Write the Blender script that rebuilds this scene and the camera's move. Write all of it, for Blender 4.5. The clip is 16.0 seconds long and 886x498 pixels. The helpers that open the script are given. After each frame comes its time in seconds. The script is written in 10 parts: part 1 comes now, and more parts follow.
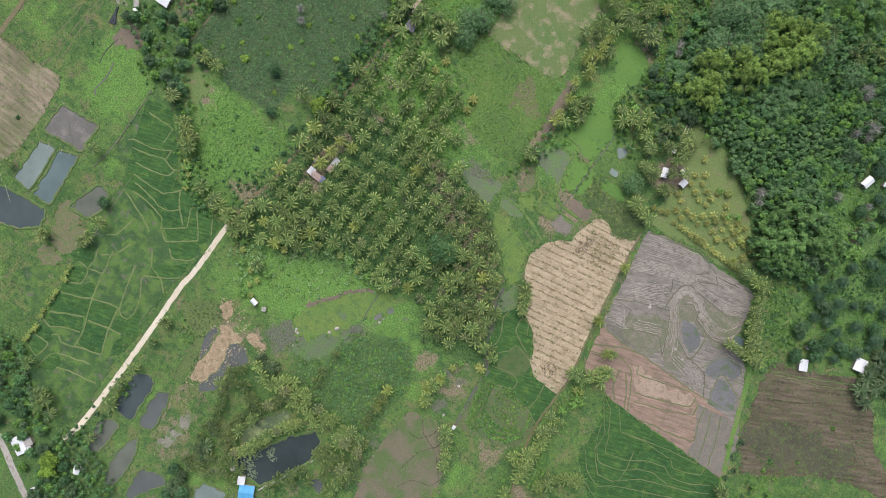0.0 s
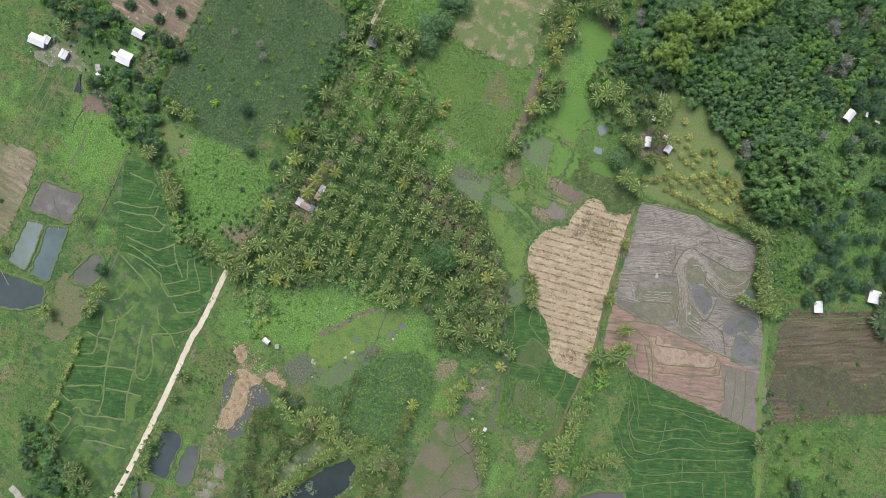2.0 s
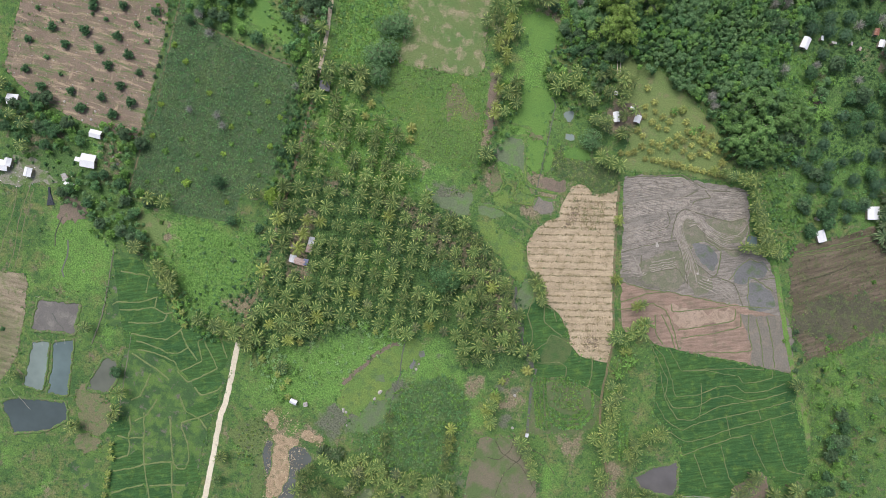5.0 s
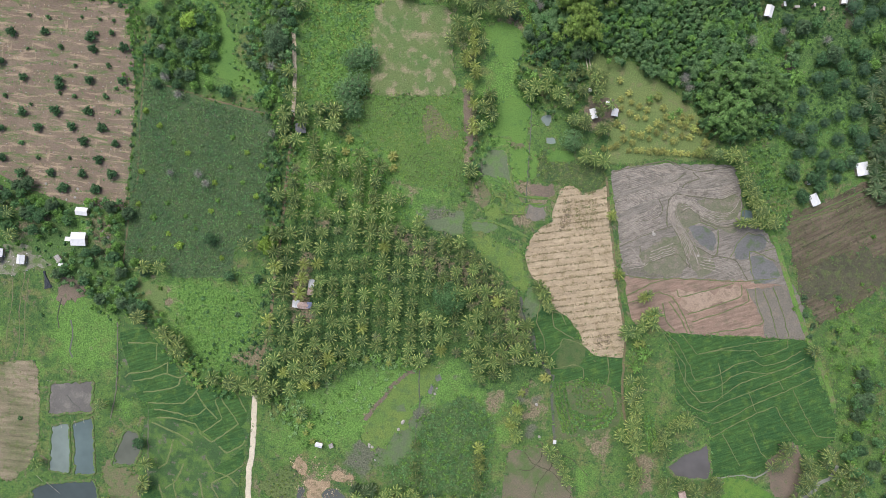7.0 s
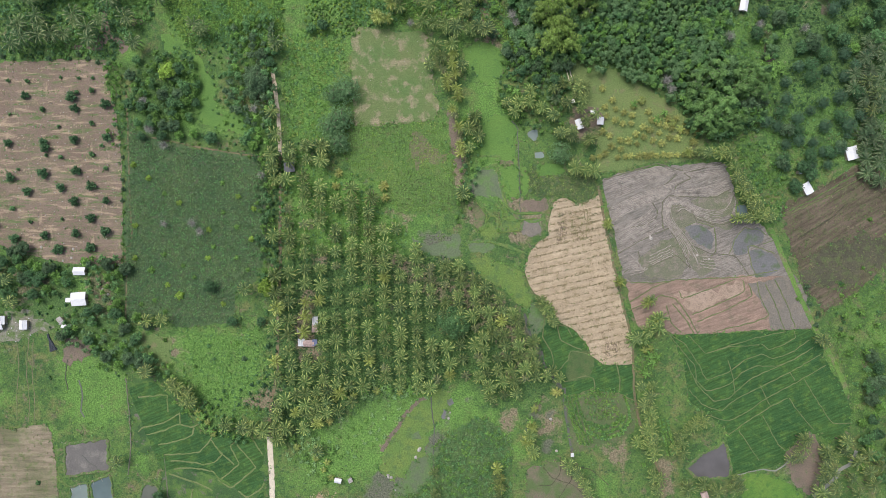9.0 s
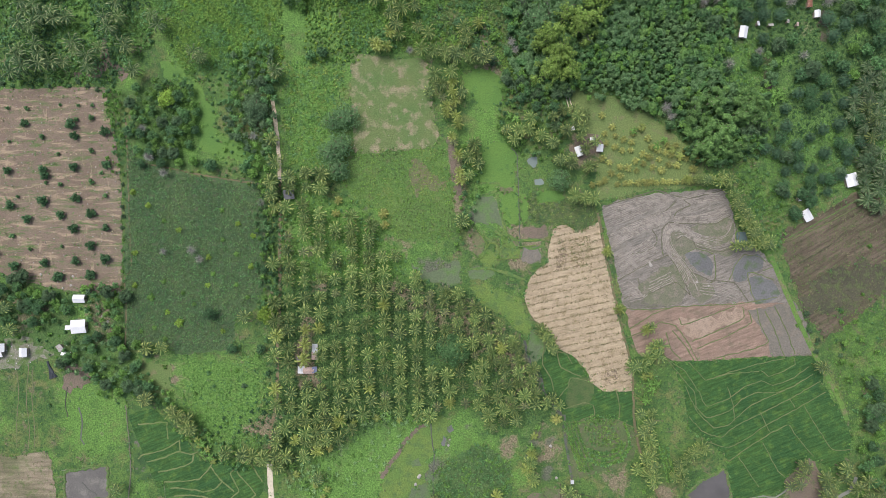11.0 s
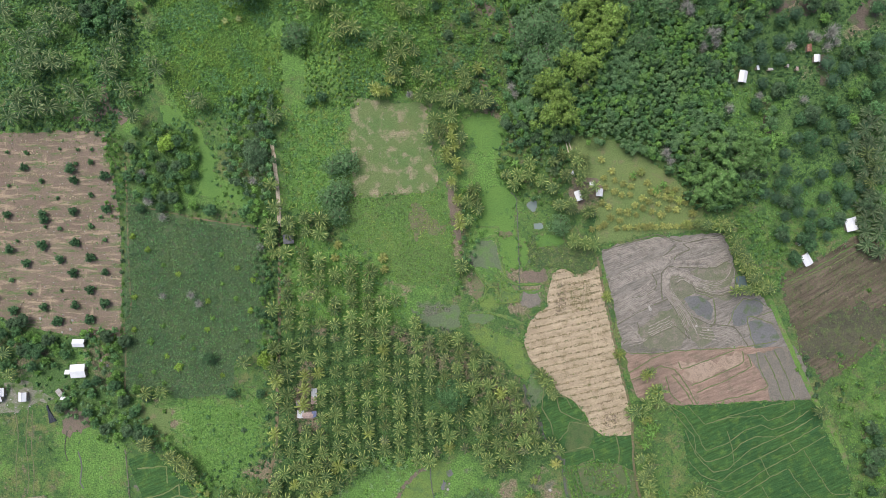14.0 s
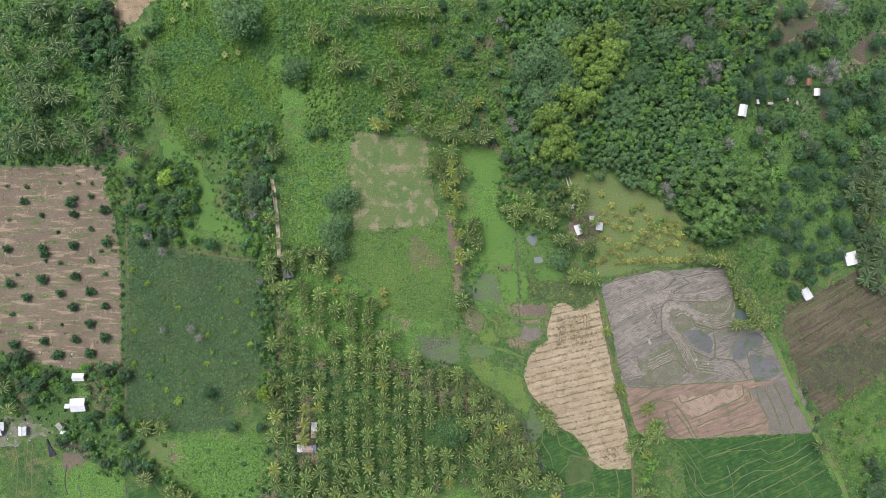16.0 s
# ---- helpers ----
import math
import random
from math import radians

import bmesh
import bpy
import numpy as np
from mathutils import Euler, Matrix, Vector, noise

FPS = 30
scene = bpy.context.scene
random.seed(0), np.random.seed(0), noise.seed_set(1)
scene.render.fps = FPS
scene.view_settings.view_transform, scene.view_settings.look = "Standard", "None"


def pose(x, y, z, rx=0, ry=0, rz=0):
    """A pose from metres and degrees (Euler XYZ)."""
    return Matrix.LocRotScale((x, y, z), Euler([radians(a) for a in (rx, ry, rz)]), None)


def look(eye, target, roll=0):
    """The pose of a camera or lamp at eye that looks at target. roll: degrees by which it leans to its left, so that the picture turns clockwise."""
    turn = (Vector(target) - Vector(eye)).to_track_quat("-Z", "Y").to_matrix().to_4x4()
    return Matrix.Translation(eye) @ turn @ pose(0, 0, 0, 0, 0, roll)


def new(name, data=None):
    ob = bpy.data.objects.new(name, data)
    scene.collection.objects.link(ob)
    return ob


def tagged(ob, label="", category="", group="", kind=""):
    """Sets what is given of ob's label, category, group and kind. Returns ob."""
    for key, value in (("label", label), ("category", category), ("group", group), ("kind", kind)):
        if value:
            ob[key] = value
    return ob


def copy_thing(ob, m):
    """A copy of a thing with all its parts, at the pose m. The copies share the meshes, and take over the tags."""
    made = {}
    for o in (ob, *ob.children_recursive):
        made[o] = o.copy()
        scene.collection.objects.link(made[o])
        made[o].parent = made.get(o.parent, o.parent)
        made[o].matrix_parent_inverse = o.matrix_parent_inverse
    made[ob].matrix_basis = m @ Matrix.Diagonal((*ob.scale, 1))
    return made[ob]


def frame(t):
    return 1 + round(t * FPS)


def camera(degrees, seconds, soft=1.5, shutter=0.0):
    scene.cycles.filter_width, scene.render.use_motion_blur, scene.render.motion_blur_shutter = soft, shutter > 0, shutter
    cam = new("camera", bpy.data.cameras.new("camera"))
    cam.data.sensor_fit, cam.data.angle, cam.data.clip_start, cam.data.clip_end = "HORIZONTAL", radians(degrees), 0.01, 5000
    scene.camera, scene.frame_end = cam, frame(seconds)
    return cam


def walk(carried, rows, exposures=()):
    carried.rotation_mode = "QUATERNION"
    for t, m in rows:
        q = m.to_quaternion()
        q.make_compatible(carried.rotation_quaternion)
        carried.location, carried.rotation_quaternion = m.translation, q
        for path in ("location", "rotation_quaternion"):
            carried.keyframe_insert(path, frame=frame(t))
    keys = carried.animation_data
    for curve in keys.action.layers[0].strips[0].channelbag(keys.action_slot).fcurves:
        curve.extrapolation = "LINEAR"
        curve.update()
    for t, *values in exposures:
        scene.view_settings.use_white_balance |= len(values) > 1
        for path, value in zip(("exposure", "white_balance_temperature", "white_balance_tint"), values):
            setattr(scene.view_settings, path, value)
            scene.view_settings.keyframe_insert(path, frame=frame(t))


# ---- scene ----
EYE = 300.0
ROWS = [
    (0, 0.01, -0.03, 38.53),
    (0.5, -0.33, 0.48, 36.00),
    (1, -0.70, 1.16, 33.47),
    (1.5, -1.14, 2.02, 30.92),
    (2, -1.62, 2.97, 28.43),
    (2.5, -1.95, 4.16, 25.97),
    (3, -2.26, 5.58, 23.61),
    (3.5, -2.64, 7.24, 21.35),
    (4, -3.22, 8.98, 19.12),
    (6.5, -5.27, 21.61, 7.76),
    (7, -5.34, 24.55, 5.63),
    (7.5, -5.41, 27.61, 3.65),
    (8, -5.40, 30.73, 1.96),
    (8.5, -5.28, 33.88, 0.78),
    (9, -5.11, 37.07, 0.05),
    (11.5, -4.94, 54.59, 0.00),
    (12, -4.91, 58.28, 0.00),
    (12.5, -4.90, 62.00, 0.00),
    (13, -4.87, 65.77, 0.00),
    (13.5, -4.79, 69.65, 0.00),
    (14, -4.71, 73.60, 0.00),
    (14.5, -4.67, 77.75, 0.00),
    (15, -4.66, 82.05, 0.00),
    (15.5, -4.66, 86.50, 0.00),
    (16, -4.66, 90.95, 0.00),
]
cam = camera(74.4, 16.0, 0.6)
walk(cam, [(t, pose(x, y, EYE, 0, 0, turn)) for t, x, y, turn in ROWS])

# ---- light: an overcast day ----
world = bpy.data.worlds.new("overcast_sky")
scene.world = world
world.use_nodes = True
wn = world.node_tree.nodes
sky = wn.new("ShaderNodeTexSky")
sky.sky_type, sky.sun_disc = "NISHITA", False
SUN_UP, SUN_TURN = 62.0, 320.0
sky.sun_elevation, sky.sun_rotation = radians(SUN_UP), radians(SUN_TURN)
sky.air_density, sky.dust_density, sky.ozone_density = 1.0, 5.0, 1.0
wn["Background"].inputs["Strength"].default_value = 0.14
world.node_tree.links.new(sky.outputs[0], wn["Background"].inputs["Color"])
sun = new("sun", bpy.data.lights.new("sun", "SUN"))
sun.data.energy, sun.data.angle, sun.data.color = 2.2, radians(40), (0.965, 0.965, 1.0)
s_dir = Vector((math.sin(radians(SUN_TURN)) * math.cos(radians(SUN_UP)), math.cos(radians(SUN_TURN)) * math.cos(radians(SUN_UP)), math.sin(radians(SUN_UP))))
sun.matrix_world = look(s_dir * 400, (0, 0, 0))
scene.view_settings.exposure = 0.0

# ---- materials ----
rng = np.random.default_rng(7)


def nodes_of(name):
    m = bpy.data.materials.new(name)
    m.use_nodes = True
    nt = m.node_tree
    return m, nt, nt.nodes["Principled BSDF"]


def link(nt, a, b):
    nt.links.new(a, b)


def noise_at(nt, scale, detail=3.0, rough=0.55, stretch=None, turn=0.0, distort=0.0):
    co = nt.nodes.new("ShaderNodeTexCoord")
    mp = nt.nodes.new("ShaderNodeMapping")
    mp.vector_type = "TEXTURE"
    mp.inputs["Rotation"].default_value = (0, 0, radians(turn))
    mp.inputs["Scale"].default_value = stretch or (1, 1, 1)
    n = nt.nodes.new("ShaderNodeTexNoise")
    n.inputs["Scale"].default_value, n.inputs["Detail"].default_value = scale, detail
    n.inputs["Roughness"].default_value, n.inputs["Distortion"].default_value = rough, distort
    link(nt, co.outputs["Object"], mp.inputs[0])
    link(nt, mp.outputs[0], n.inputs["Vector"])
    return n.outputs["Fac"]


def remap(nt, sock, lo, hi, a=0.0, b=1.0):
    n = nt.nodes.new("ShaderNodeMapRange")
    for i, v in enumerate((lo, hi, a, b), 1):
        n.inputs[i].default_value = v
    link(nt, sock, n.inputs[0])
    return n.outputs[0]


def mixed(nt, fac, a, b, mode="MIX"):
    n = nt.nodes.new("ShaderNodeMix")
    n.data_type, n.blend_type = "RGBA", mode
    for sock, v in ((n.inputs[0], fac), (n.inputs[6], a), (n.inputs[7], b)):
        if isinstance(v, (int, float)):
            sock.default_value = v
        elif isinstance(v, tuple):
            sock.default_value = (*v, 1.0)
        else:
            link(nt, v, sock)
    return n.outputs[2]


def calc(nt, op, a, b=0.0):
    n = nt.nodes.new("ShaderNodeMath")
    n.operation = op
    for i, v in enumerate((a, b)):
        if isinstance(v, (int, float)):
            n.inputs[i].default_value = v
        else:
            link(nt, v, n.inputs[i])
    return n.outputs[0]


def bumped(nt, bsdf, height, strength=0.5, distance=0.3):
    n = nt.nodes.new("ShaderNodeBump")
    n.inputs["Strength"].default_value, n.inputs["Distance"].default_value = strength, distance
    link(nt, height, n.inputs["Height"])
    link(nt, n.outputs[0], bsdf.inputs["Normal"])


def surf(name, a, b, c=None, big=0.06, mid=0.4, fine=1.6, rough=0.9, bump=0.4, grain=0.35, island=0.0, lone=0.0, metal=0.0, spec=0.2, patch=0.5, thin=0.0):
    """A mottled surface: a and b in broad patches, c in smaller spots, a fine grain over all; island and lone vary it by loose piece and by object."""
    m, nt, bsdf = nodes_of(name)
    col = mixed(nt, remap(nt, noise_at(nt, big, 4.0), 0.35, 0.65), a, b)
    if c:
        col = mixed(nt, remap(nt, noise_at(nt, mid, 4.0, 0.6), patch, patch + 0.15), col, c)
    f = noise_at(nt, fine, 4.0, 0.65)
    value = remap(nt, f, 0.25, 0.75, 1.0 - grain, 1.0 + grain)
    if island:
        g = nt.nodes.new("ShaderNodeNewGeometry")
        value = calc(nt, "MULTIPLY", value, remap(nt, g.outputs["Random Per Island"], 0, 1, 1 - island, 1 + island))
    if lone:
        o = nt.nodes.new("ShaderNodeObjectInfo")
        value = calc(nt, "MULTIPLY", value, remap(nt, o.outputs["Random"], 0, 1, 1 - lone, 1 + lone))
    hsv = nt.nodes.new("ShaderNodeHueSaturation")
    link(nt, value, hsv.inputs["Value"])
    link(nt, col, hsv.inputs["Color"])
    link(nt, hsv.outputs[0], bsdf.inputs["Base Color"])
    bsdf.inputs["Roughness"].default_value, bsdf.inputs["Metallic"].default_value = rough, metal
    bsdf.inputs["Specular IOR Level"].default_value = spec
    if bump:
        bumped(nt, bsdf, f, bump)
    if thin:
        tr = nt.nodes.new("ShaderNodeBsdfTranslucent")
        mx = nt.nodes.new("ShaderNodeMixShader")
        link(nt, hsv.outputs[0], tr.inputs["Color"])
        mx.inputs[0].default_value = thin
        link(nt, bsdf.outputs[0], mx.inputs[1])
        link(nt, tr.outputs[0], mx.inputs[2])
        link(nt, mx.outputs[0], nt.nodes["Material Output"].inputs["Surface"])
    return m


def ground_material():
    """Grass in patches, with the cover attribute's dry soil (r), lush grass (g), wet mud (b) and rank weeds (alpha)."""
    m, nt, bsdf = nodes_of("mixed_grass")
    at = nt.nodes.new("ShaderNodeAttribute")
    at.attribute_name = "cover"
    sep = nt.nodes.new("ShaderNodeSeparateColor")
    link(nt, at.outputs["Color"], sep.inputs[0])
    broad, mid, fine = noise_at(nt, 0.035, 4.0), noise_at(nt, 0.22, 5.0, 0.6), noise_at(nt, 1.3, 5.0, 0.7)
    col = mixed(nt, remap(nt, broad, 0.38, 0.62), (0.060, 0.122, 0.042), (0.100, 0.180, 0.052))
    col = mixed(nt, remap(nt, mid, 0.45, 0.7), col, (0.122, 0.203, 0.056))
    col = mixed(nt, remap(nt, noise_at(nt, 0.1, 6.0, 0.65, distort=0.6), 0.50, 0.64), col, (0.158, 0.182, 0.072))
    col = mixed(nt, remap(nt, noise_at(nt, 0.17, 6.0, 0.7, distort=0.8), 0.56, 0.66), col, (0.172, 0.150, 0.098))
    col = mixed(nt, remap(nt, noise_at(nt, 0.5, 5.0, 0.7), 0.50, 0.66), col, (0.044, 0.096, 0.042))

    def masked(chan, shade, edge=0.5, lo=0.4, hi=0.62):
        nonlocal col
        f = calc(nt, "ADD", chan, remap(nt, mid, 0.3, 0.7, -edge / 2, edge / 2))
        f = calc(nt, "ADD", f, remap(nt, fine, 0.3, 0.7, -edge / 12, edge / 12))
        col = mixed(nt, remap(nt, f, lo, hi), col, shade)

    masked(at.outputs["Alpha"], mixed(nt, remap(nt, fine, 0.35, 0.65), (0.055, 0.118, 0.042), (0.105, 0.180, 0.058)), 0.8, 0.2, 0.85)
    masked(sep.outputs["Green"], mixed(nt, remap(nt, fine, 0.35, 0.65), (0.098, 0.205, 0.050), (0.148, 0.275, 0.068)), 0.9, 0.15, 0.95)
    masked(sep.outputs["Red"], mixed(nt, remap(nt, fine, 0.35, 0.65), (0.165, 0.145, 0.092), (0.25, 0.215, 0.145)), 0.9, 0.34, 0.74)
    masked(sep.outputs["Blue"], mixed(nt, remap(nt, fine, 0.4, 0.65), (0.112, 0.128, 0.088), (0.148, 0.158, 0.115)), 0.9, 0.34, 0.8)
    hsv = nt.nodes.new("ShaderNodeHueSaturation")
    link(nt, remap(nt, fine, 0.30, 0.70, 0.5, 1.48), hsv.inputs["Value"])
    link(nt, col, hsv.inputs["Color"])
    link(nt, hsv.outputs[0], bsdf.inputs["Base Color"])
    bsdf.inputs["Roughness"].default_value, bsdf.inputs["Specular IOR Level"].default_value = 0.95, 0.1
    bumped(nt, bsdf, fine, 0.7, 0.4)
    return m


def furrow_material(name, a, b, c, turn, width, strength=0.5, **kw):
    """Soil in rows: broken streaks along one direction."""
    m, nt, bsdf = nodes_of(name)
    streak = noise_at(nt, 1.0 / width, 3.0, 0.6, stretch=(9, 1, 1), turn=turn)
    col = mixed(nt, remap(nt, noise_at(nt, 0.05, 4.0), 0.36, 0.64), a, b)
    col = mixed(nt, remap(nt, noise_at(nt, 0.25, 5.0, 0.65), 0.5, 0.68), col, c)
    fine = noise_at(nt, 1.8, 4.0, 0.7)
    v = calc(nt, "MULTIPLY", remap(nt, streak, 0.3, 0.7, 1 - strength, 1 + strength), remap(nt, fine, 0.25, 0.75, 0.65, 1.35))
    hsv = nt.nodes.new("ShaderNodeHueSaturation")
    link(nt, v, hsv.inputs["Value"])
    link(nt, col, hsv.inputs["Color"])
    link(nt, hsv.outputs[0], bsdf.inputs["Base Color"])
    bsdf.inputs["Roughness"].default_value, bsdf.inputs["Specular IOR Level"].default_value = 0.95, 0.15
    bumped(nt, bsdf, calc(nt, "ADD", streak, fine), 0.6, 0.25)
    return m


def orchard_material():
    """Dry reddish soil with straw and weeds lying in broken strips, mostly across, some along."""
    m, nt, bsdf = nodes_of("dry_reddish_soil")
    fine = noise_at(nt, 1.5, 5.0, 0.75)
    col = mixed(nt, remap(nt, noise_at(nt, 0.05, 4.0), 0.38, 0.62), (0.185, 0.142, 0.112), (0.225, 0.178, 0.138))
    col = mixed(nt, remap(nt, noise_at(nt, 0.3, 5.0, 0.7), 0.5, 0.62), col, (0.175, 0.155, 0.105))
    col = mixed(nt, remap(nt, noise_at(nt, 0.42, 4.0, 0.6, stretch=(5.5, 1, 1), distort=0.3), 0.53, 0.64), col, (0.36, 0.285, 0.20))
    col = mixed(nt, remap(nt, noise_at(nt, 0.36, 4.0, 0.6, stretch=(1, 6, 1), distort=0.3), 0.62, 0.70), col, (0.36, 0.285, 0.20))
    col = mixed(nt, remap(nt, noise_at(nt, 0.33, 5.0, 0.7, stretch=(4.5, 1, 1), turn=2, distort=0.4), 0.53, 0.64), col, (0.115, 0.168, 0.066))
    hsv = nt.nodes.new("ShaderNodeHueSaturation")
    link(nt, remap(nt, fine, 0.28, 0.72, 0.6, 1.4), hsv.inputs["Value"])
    link(nt, col, hsv.inputs["Color"])
    link(nt, hsv.outputs[0], bsdf.inputs["Base Color"])
    bsdf.inputs["Roughness"].default_value, bsdf.inputs["Specular IOR Level"].default_value = 0.95, 0.15
    bumped(nt, bsdf, fine, 0.6, 0.25)
    return m


def water_material(name, colour, rough=0.12):
    m, nt, bsdf = nodes_of(name)
    col = mixed(nt, remap(nt, noise_at(nt, 0.09, 3.0), 0.3, 0.7), colour, tuple(min(1.0, 1.35 * k) for k in colour))
    link(nt, col, bsdf.inputs["Base Color"])
    bsdf.inputs["Roughness"].default_value, bsdf.inputs["IOR"].default_value = rough, 1.33
    bumped(nt, bsdf, noise_at(nt, 1.2, 3.0), 0.04, 0.05)
    return m


M_GROUND = ground_material()
M_BUND = surf("grassy_earth_bank", (0.127, 0.163, 0.071), (0.162, 0.181, 0.083), (0.093, 0.144, 0.051), mid=0.45, fine=2.5, patch=0.54)
M_BUNDPALE = surf("trodden_grassy_bank", (0.142, 0.190, 0.072), (0.190, 0.215, 0.098), (0.110, 0.170, 0.050), mid=0.4, fine=2.5, patch=0.53)
M_BANK = surf("weedy_bank", (0.085, 0.160, 0.050), (0.115, 0.18, 0.058), (0.165, 0.155, 0.095), mid=0.7, fine=2.0, grain=0.5)
M_RICE = furrow_material("rice_leaves", (0.037, 0.094, 0.033), (0.052, 0.117, 0.035), (0.086, 0.154, 0.039), 22, 0.9, 0.3)
M_LIMERICE = surf("lime_rice", (0.095, 0.20, 0.042), (0.13, 0.225, 0.048), (0.075, 0.165, 0.04), fine=2.0, grain=0.35)
M_STRAW = furrow_material("straw_stubble", (0.435, 0.355, 0.249), (0.371, 0.302, 0.207), (0.276, 0.228, 0.143), 13, 1.5, 0.15)
M_STRAW_BIT = surf("loose_straw", (0.52, 0.44, 0.30), (0.46, 0.38, 0.25), fine=1.0, grain=0.2, island=0.22, bump=0)
M_STRAW_OLD = surf("old_weedy_straw", (0.20, 0.18, 0.09), (0.27, 0.215, 0.13), (0.14, 0.165, 0.065), mid=0.5, fine=1.0, grain=0.2, island=0.4, bump=0)
M_PLOUGH = furrow_material("ploughed_grey_soil", (0.241, 0.221, 0.191), (0.187, 0.173, 0.153), (0.155, 0.146, 0.125), 22, 0.8, 0.3)
M_FALLOW = furrow_material("brown_fallow_soil", (0.299, 0.213, 0.166), (0.226, 0.168, 0.134), (0.184, 0.153, 0.109), 20, 1.2, 0.25)
M_ORCHARD = orchard_material()
M_BURNT = furrow_material("burnt_brown_weeds", (0.140, 0.113, 0.084), (0.098, 0.086, 0.058), (0.093, 0.104, 0.051), 31, 1.6, 0.4)
M_STUBBLE = surf("thin_dry_grass", (0.106, 0.173, 0.060), (0.142, 0.184, 0.073), (0.265, 0.238, 0.150), big=0.06, mid=0.17, fine=1.8, grain=0.55, patch=0.50)
M_CORN_SOIL = surf("weedy_corn_soil", (0.064, 0.121, 0.051), (0.079, 0.134, 0.055), (0.110, 0.127, 0.075), fine=1.4, grain=0.35)
M_MUD = surf("grey_pond_mud", (0.152, 0.145, 0.134), (0.114, 0.110, 0.102), (0.190, 0.180, 0.161), mid=0.15, fine=1.2, rough=0.6, grain=0.15, bump=0.2)
M_WEEDS = surf("rank_weeds", (0.092, 0.180, 0.050), (0.122, 0.205, 0.058), (0.150, 0.175, 0.075), big=0.05, mid=0.16, fine=1.3, grain=0.6, bump=0.8, patch=0.58)
M_ROAD = surf("pale_coral_gravel", (0.66, 0.60, 0.48), (0.58, 0.52, 0.40), (0.42, 0.37, 0.27), mid=0.5, fine=2.0, grain=0.18, patch=0.56)
M_LANE = surf("tan_gravel", (0.50, 0.41, 0.29), (0.58, 0.50, 0.38), (0.30, 0.24, 0.16), mid=0.35, fine=2.0, grain=0.3, patch=0.52)
M_TRACK = surf("trodden_earth", (0.20, 0.155, 0.10), (0.15, 0.14, 0.075), (0.11, 0.15, 0.072), mid=0.3, fine=1.5)
M_WATER_GREY = water_material("silty_pond_water", (0.155, 0.195, 0.18))
M_WATER_BLUE = water_material("grey_pond_water", (0.095, 0.132, 0.132))
M_WATER_DARK = water_material("dark_pond_water", (0.033, 0.045, 0.045))
M_WATER_DEEP = water_material("dark_slate_pond_water", (0.055, 0.073, 0.074))
M_LEAF = [
    surf("dark_leaves", (0.070, 0.156, 0.070), (0.096, 0.190, 0.080), fine=0.8, grain=0.2, island=0.45, lone=0.18, thin=0.36, bump=0, rough=0.55),
    surf("green_leaves", (0.108, 0.233, 0.092), (0.144, 0.280, 0.103), fine=0.8, grain=0.2, island=0.45, lone=0.2, thin=0.36, bump=0, rough=0.55),
    surf("light_leaves", (0.140, 0.281, 0.067), (0.179, 0.328, 0.077), fine=0.8, grain=0.2, island=0.45, lone=0.2, thin=0.36, bump=0, rough=0.55),
    surf("yellow_green_leaves", (0.19, 0.285, 0.07), (0.235, 0.32, 0.078), fine=0.8, grain=0.2, island=0.45, lone=0.2, thin=0.24, bump=0, rough=0.55),
    surf("lime_leaves", (0.215, 0.350, 0.06), (0.25, 0.385, 0.066), fine=0.8, grain=0.2, island=0.45, lone=0.2, thin=0.24, bump=0, rough=0.55),
    surf("grey_green_leaves", (0.096, 0.170, 0.086), (0.122, 0.198, 0.096), fine=0.8, grain=0.2, island=0.45, lone=0.18, thin=0.36, bump=0, rough=0.55),
]
M_LEAF.append(surf("green_bamboo_leaves", (0.122, 0.240, 0.078), (0.169, 0.300, 0.088), fine=0.5, grain=0.2, island=0.35, lone=0.2, thin=0.25, bump=0, rough=0.55))
M_GLADE = surf("short_glade_grass", (0.100, 0.200, 0.050), (0.128, 0.235, 0.055), (0.080, 0.165, 0.048), big=0.05, mid=0.2, fine=1.5, grain=0.3, patch=0.56)
M_RICE_OLD = surf("ripening_rice", (0.072, 0.115, 0.045), (0.095, 0.132, 0.052), (0.060, 0.115, 0.038), big=0.08, mid=0.3, fine=2.0, grain=0.3)
M_MAIZE = surf("maize_leaves", (0.105, 0.187, 0.076), (0.143, 0.223, 0.090), fine=0.5, grain=0.25, island=0.45, thin=0.25, bump=0, rough=0.55)
M_VEGSOIL = surf("weedy_garden_soil", (0.088, 0.130, 0.055), (0.112, 0.150, 0.062), (0.135, 0.135, 0.085), big=0.1, mid=0.3, fine=1.8, grain=0.4)
M_LITTER = surf("pinkish_dry_litter", (0.31, 0.235, 0.185), (0.25, 0.185, 0.15), fine=1.0, grain=0.25, island=0.45, bump=0)
M_ROUND = surf("hedge_tree_leaves", (0.138, 0.255, 0.114), (0.172, 0.294, 0.125), fine=0.8, grain=0.2, island=0.35, lone=0.1, thin=0.38, bump=0, rough=0.55)
M_BANANA = surf("pale_banana_leaves", (0.172, 0.310, 0.115), (0.230, 0.368, 0.144), fine=0.6, grain=0.2, island=0.35, thin=0.3, bump=0, rough=0.5)
M_MANGO = surf("bluish_mango_leaves", (0.080, 0.160, 0.090), (0.104, 0.190, 0.102), fine=0.8, grain=0.2, island=0.3, lone=0.15, thin=0.36, bump=0, rough=0.5)
